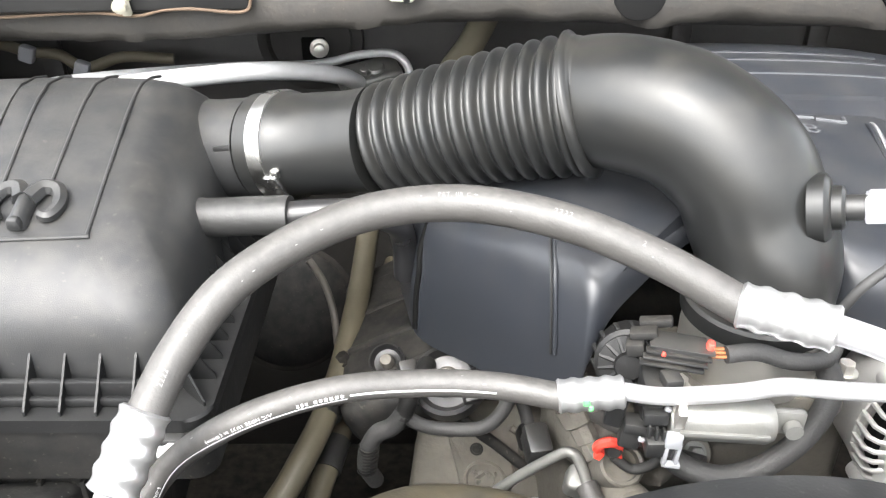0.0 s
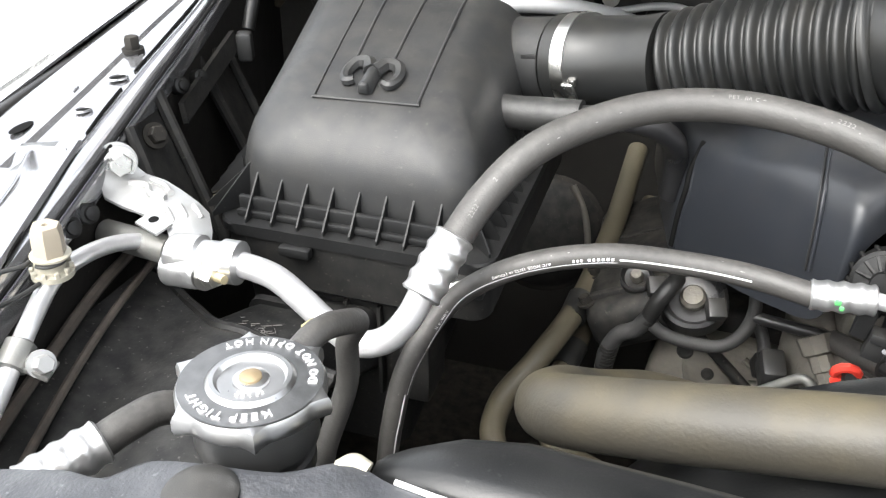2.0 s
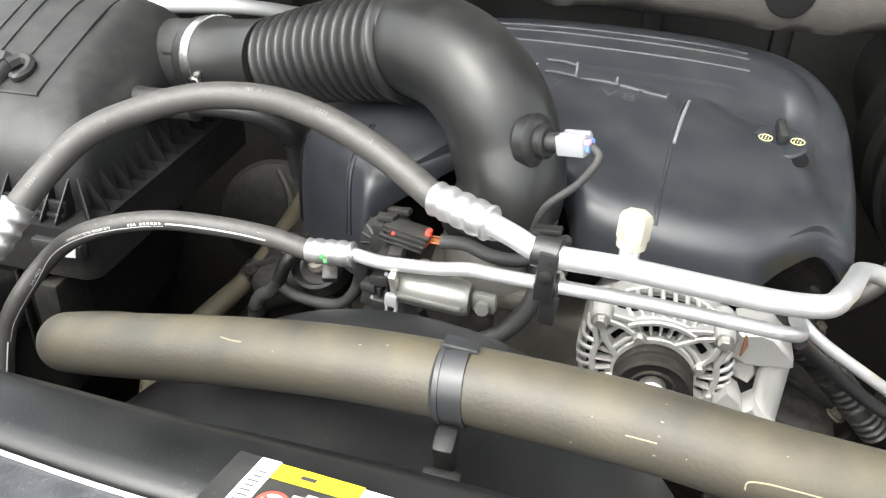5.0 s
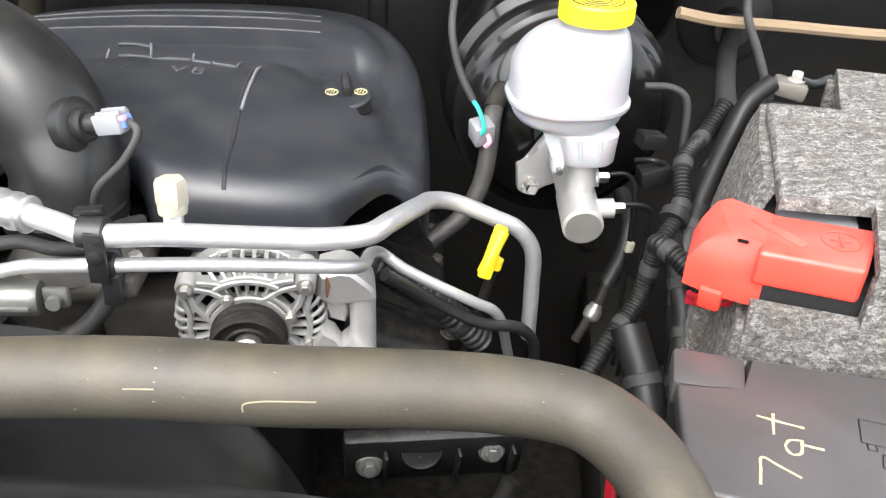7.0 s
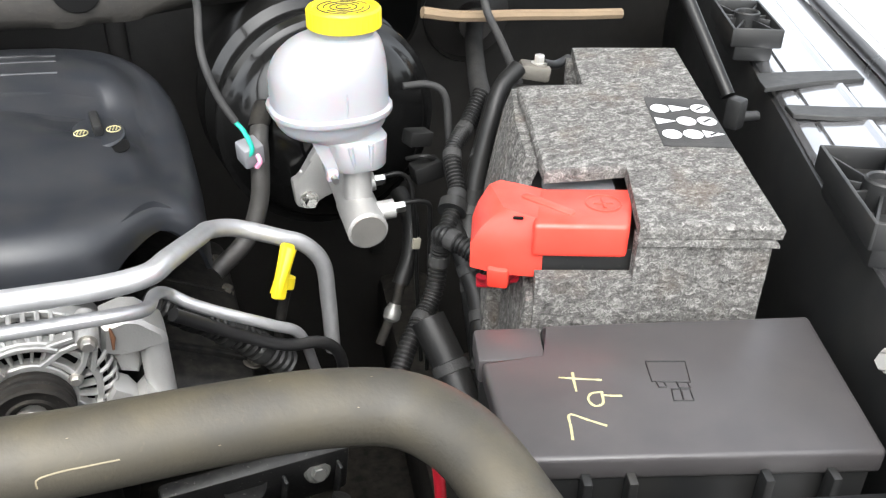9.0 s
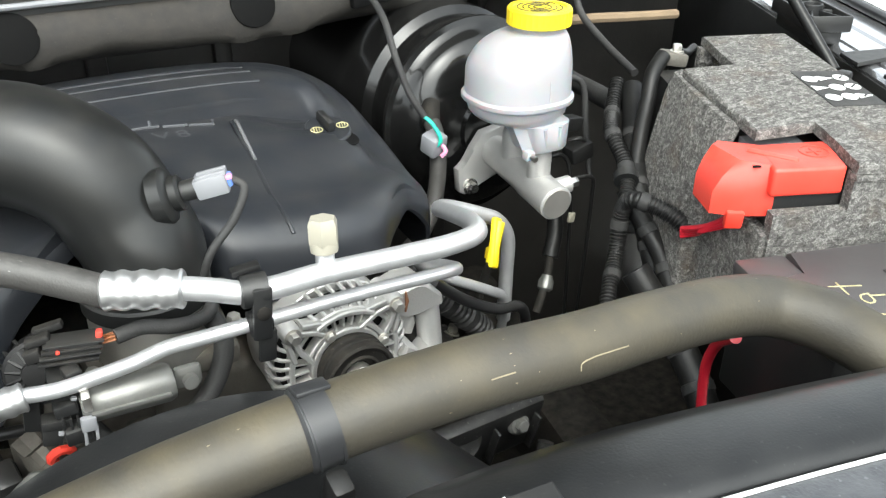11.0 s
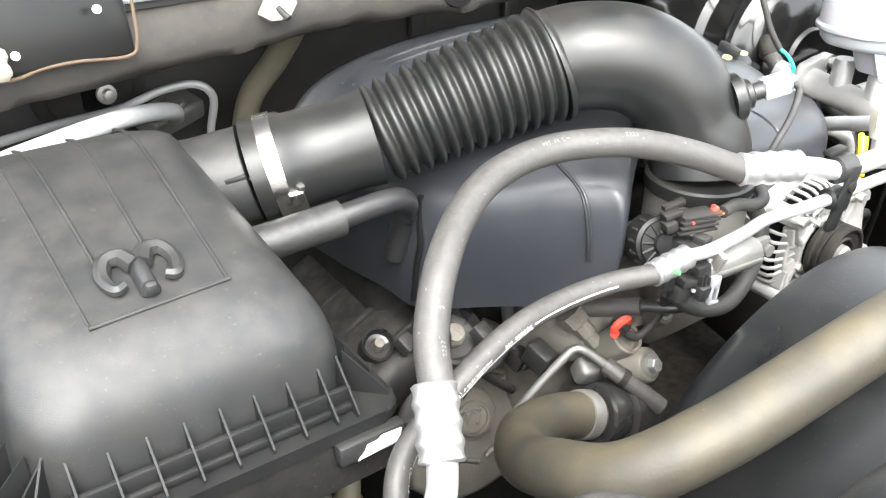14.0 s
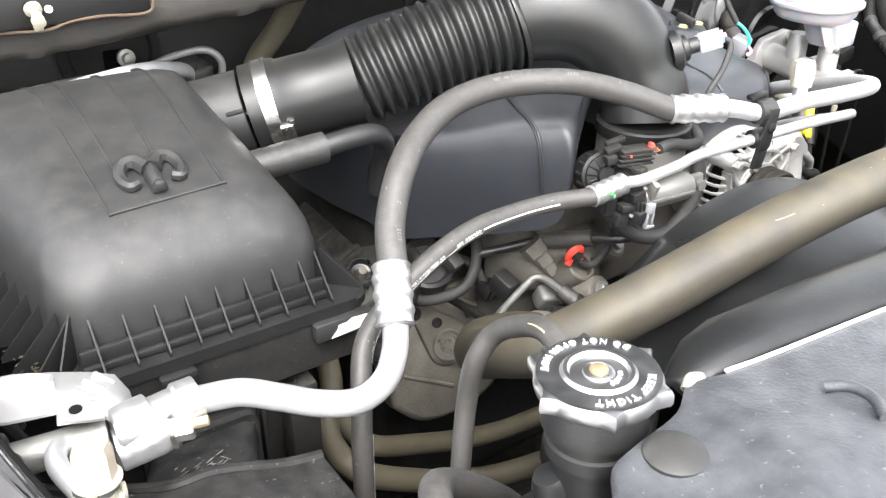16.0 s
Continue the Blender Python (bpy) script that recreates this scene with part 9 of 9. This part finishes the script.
def ignition_coil(at, rz, label, k=1.0):
    c = thing("ignition_coil", at, label, "ignition coil", "ignition coils")
    x, y, z = at
    part("body", lathe(bmesh.new(), [(0.034 * k, -0.02), (0.033 * k, 0.002), (0.029 * k, 0.004), (0.024 * k, -0.004), (0.012 * k, -0.006), (0.011 * k, 0.004)], at, (-0.1, -0.6, 0.8), 32), M["shinyrubber"], c, "round black recess")
    part("plug", box(bmesh.new(), (x + 0.022, y - 0.020, z + 0.004), (0.018, 0.020, 0.014), (35, 0, rz), 0.002), M["plastic"], c)
    bm = bmesh.new()
    lathe(bm, [(0.0125 * k, -0.006), (0.0125 * k, 0.003), (0.0100 * k, 0.006), (0.0098 * k, 0.008), (0.0020 * k, 0.009)], at, (-0.1, -0.6, 0.8), 20)
    part("bolt", bm, M["dirtyalu"], c, "dusty grey round bolt head")


ignition_coil((0.004, 0.606, 1.046), 15, "black ignition coil with dusty bolt on the head")
ignition_coil((-0.055, 0.66, 1.025), 20, "black ignition coil under the engine cover edge", 0.55)
solo("coil_plug", box(bmesh.new(), (0.083, 0.560, 1.012), (0.022, 0.030, 0.028), (20, 0, 10), 0.004), M["plastic"], (0.083, 0.56, 1.0), "small black plug on the cylinder head", "connector")
vc = thing("valve_cover", (-0.045, 0.70, 0.95), "dusty dark valve cover beside the intake", "valve cover")
part("body", box(bmesh.new(), (-0.045, 0.755, 0.985), (0.13, 0.25, 0.06), (0, -25, 4), 0.02, 3), M["grime"], vc)
for k in range(4):
    part("cover_rib", box(bmesh.new(), (-0.050, 0.66 + k * 0.06, 1.012), (0.11, 0.010, 0.012), (0, -25, 4), 0.004), M["grime"], vc)
    bm = bmesh.new()
    hexbolt(bm, (-0.103, 0.65 + k * 0.06, 0.985), (-0.4, 0, 0.9), 0.007, 0.008)
    part("cover_bolt", bm, M["dirt"], vc)
svc = thing("valve_cover", (0.52, 0.70, 0.95), "dusty dark valve cover by the brake booster", "valve cover")
part("body", box(bmesh.new(), (0.52, 0.70, 0.985), (0.13, 0.34, 0.06), (0, 25, -4), 0.02, 3), M["grime"], svc)
for k in range(4):
    part("cover_rib", box(bmesh.new(), (0.525, 0.59 + k * 0.07, 1.012), (0.11, 0.010, 0.012), (0, 25, -4), 0.004), M["grime"], svc)
    bm = bmesh.new()
    hexbolt(bm, (0.575, 0.58 + k * 0.075, 0.988), (0.4, 0, 0.9), 0.007, 0.008)
    part("cover_bolt", bm, M["dirtyalu"], svc)
# black taped loop behind the throttle motor
solo("throttle_loom", tube([(0.150, 0.455, 1.125), (0.165, 0.440, 1.110), (0.195, 0.430, 1.105), (0.230, 0.435, 1.115), (0.258, 0.445, 1.140), (0.268, 0.455, 1.165), (0.262, 0.47, 1.185)], 0.0085, 14, 6), M["tape"], (0.21, 0.43, 1.1), "taped black loom curving below the throttle motor", "wiring", "wiring")
solo("side_hose", tube([(0.500, 0.500, 1.125), (0.53, 0.515, 1.095), (0.565, 0.525, 1.065), (0.605, 0.530, 1.040), (0.645, 0.540, 1.025), (0.668, 0.555, 0.99), (0.672, 0.565, 0.92)], 0.0065, 16, 6), M["shinyrubber"], (0.58, 0.525, 1.05), "glossy black hose under the aluminium tubes", "hose")
conduit([(0.485, 0.540, 1.118), (0.53, 0.555, 1.075), (0.57, 0.56, 1.035), (0.61, 0.565, 0.99)], 0.0160, "wide dusty corrugated hose under the tubes", "sleeve", True, 0.009)
# lower brackets below the radiator hose
lb = thing("lower_bracket", (0.54, 0.50, 0.83), "dark cast bracket with round hole beside the shroud", "bracket")
part("plate", box(bmesh.new(), (0.555, 0.507, 0.880), (0.20, 0.02, 0.085), (15, 0, 0), 0.006), M["panel"], lb)
part("hole_rim", lathe(bmesh.new(), [(0.0205, -0.004), (0.0245, 0.001), (0.0225, 0.003), (0.0195, 0.001)], (0.540, 0.4945, 0.897), (0, -1, 0.25), 28), M["panel"], lb)
part("hole", lathe(bmesh.new(), [(0.0200, 0), (0.0200, 0.0012), (0.001, 0.0012)], (0.540, 0.4950, 0.897), (0, -1, 0.25), 28), M["dark"], lb)
for x, z in ((0.483, 0.876), (0.618, 0.890)):
    bm = bmesh.new()
    lathe(bm, [(0.015, 0), (0.015, 0.006), (0.012, 0.009)], (x, 0.4985, z), (0, -0.95, 0.25), 22)
    hexbolt(bm, (x, 0.491, z + 0.002), (0, -0.95, 0.25), 0.0085, 0.008)
    part("bolt", bm, M["worncast"], lb, "dull grey hex bolt")
for x in (0.50, 0.58, 0.64):
    part("rib", box(bmesh.new(), (x, 0.492, 0.872), (0.004, 0.012, 0.060), (15, 0, 8), 0.0015), M["panel"], lb)
solo("lower_hose_end", tube([(0.58, 0.46, 0.79), (0.60, 0.45, 0.82), (0.62, 0.45, 0.85), (0.635, 0.46, 0.88)], 0.010, 14, 6), M["grime"], (0.6, 0.45, 0.82), "dark pipe end low in the bay", "pipe")
# dark frame rail and splash wall low at the right
bm = bmesh.new()
box(bm, (0.80, 0.40, 0.62), (0.10, 1.5, 0.16), (0, 0, -12), 0.02)
solo("frame_rail", bm, M["dirt"], (0.80, 0.40, 0.54), "grimy black frame rail low in the bay", "frame rail", kind="structure")
bm = bmesh.new()
box(bm, (-0.48, 0.45, 0.60), (0.10, 1.5, 0.16), (0, 0, 10), 0.02)
solo("frame_rail", bm, M["dirt"], (-0.48, 0.45, 0.52), "grimy black frame rail low in the bay", "frame rail", kind="structure")
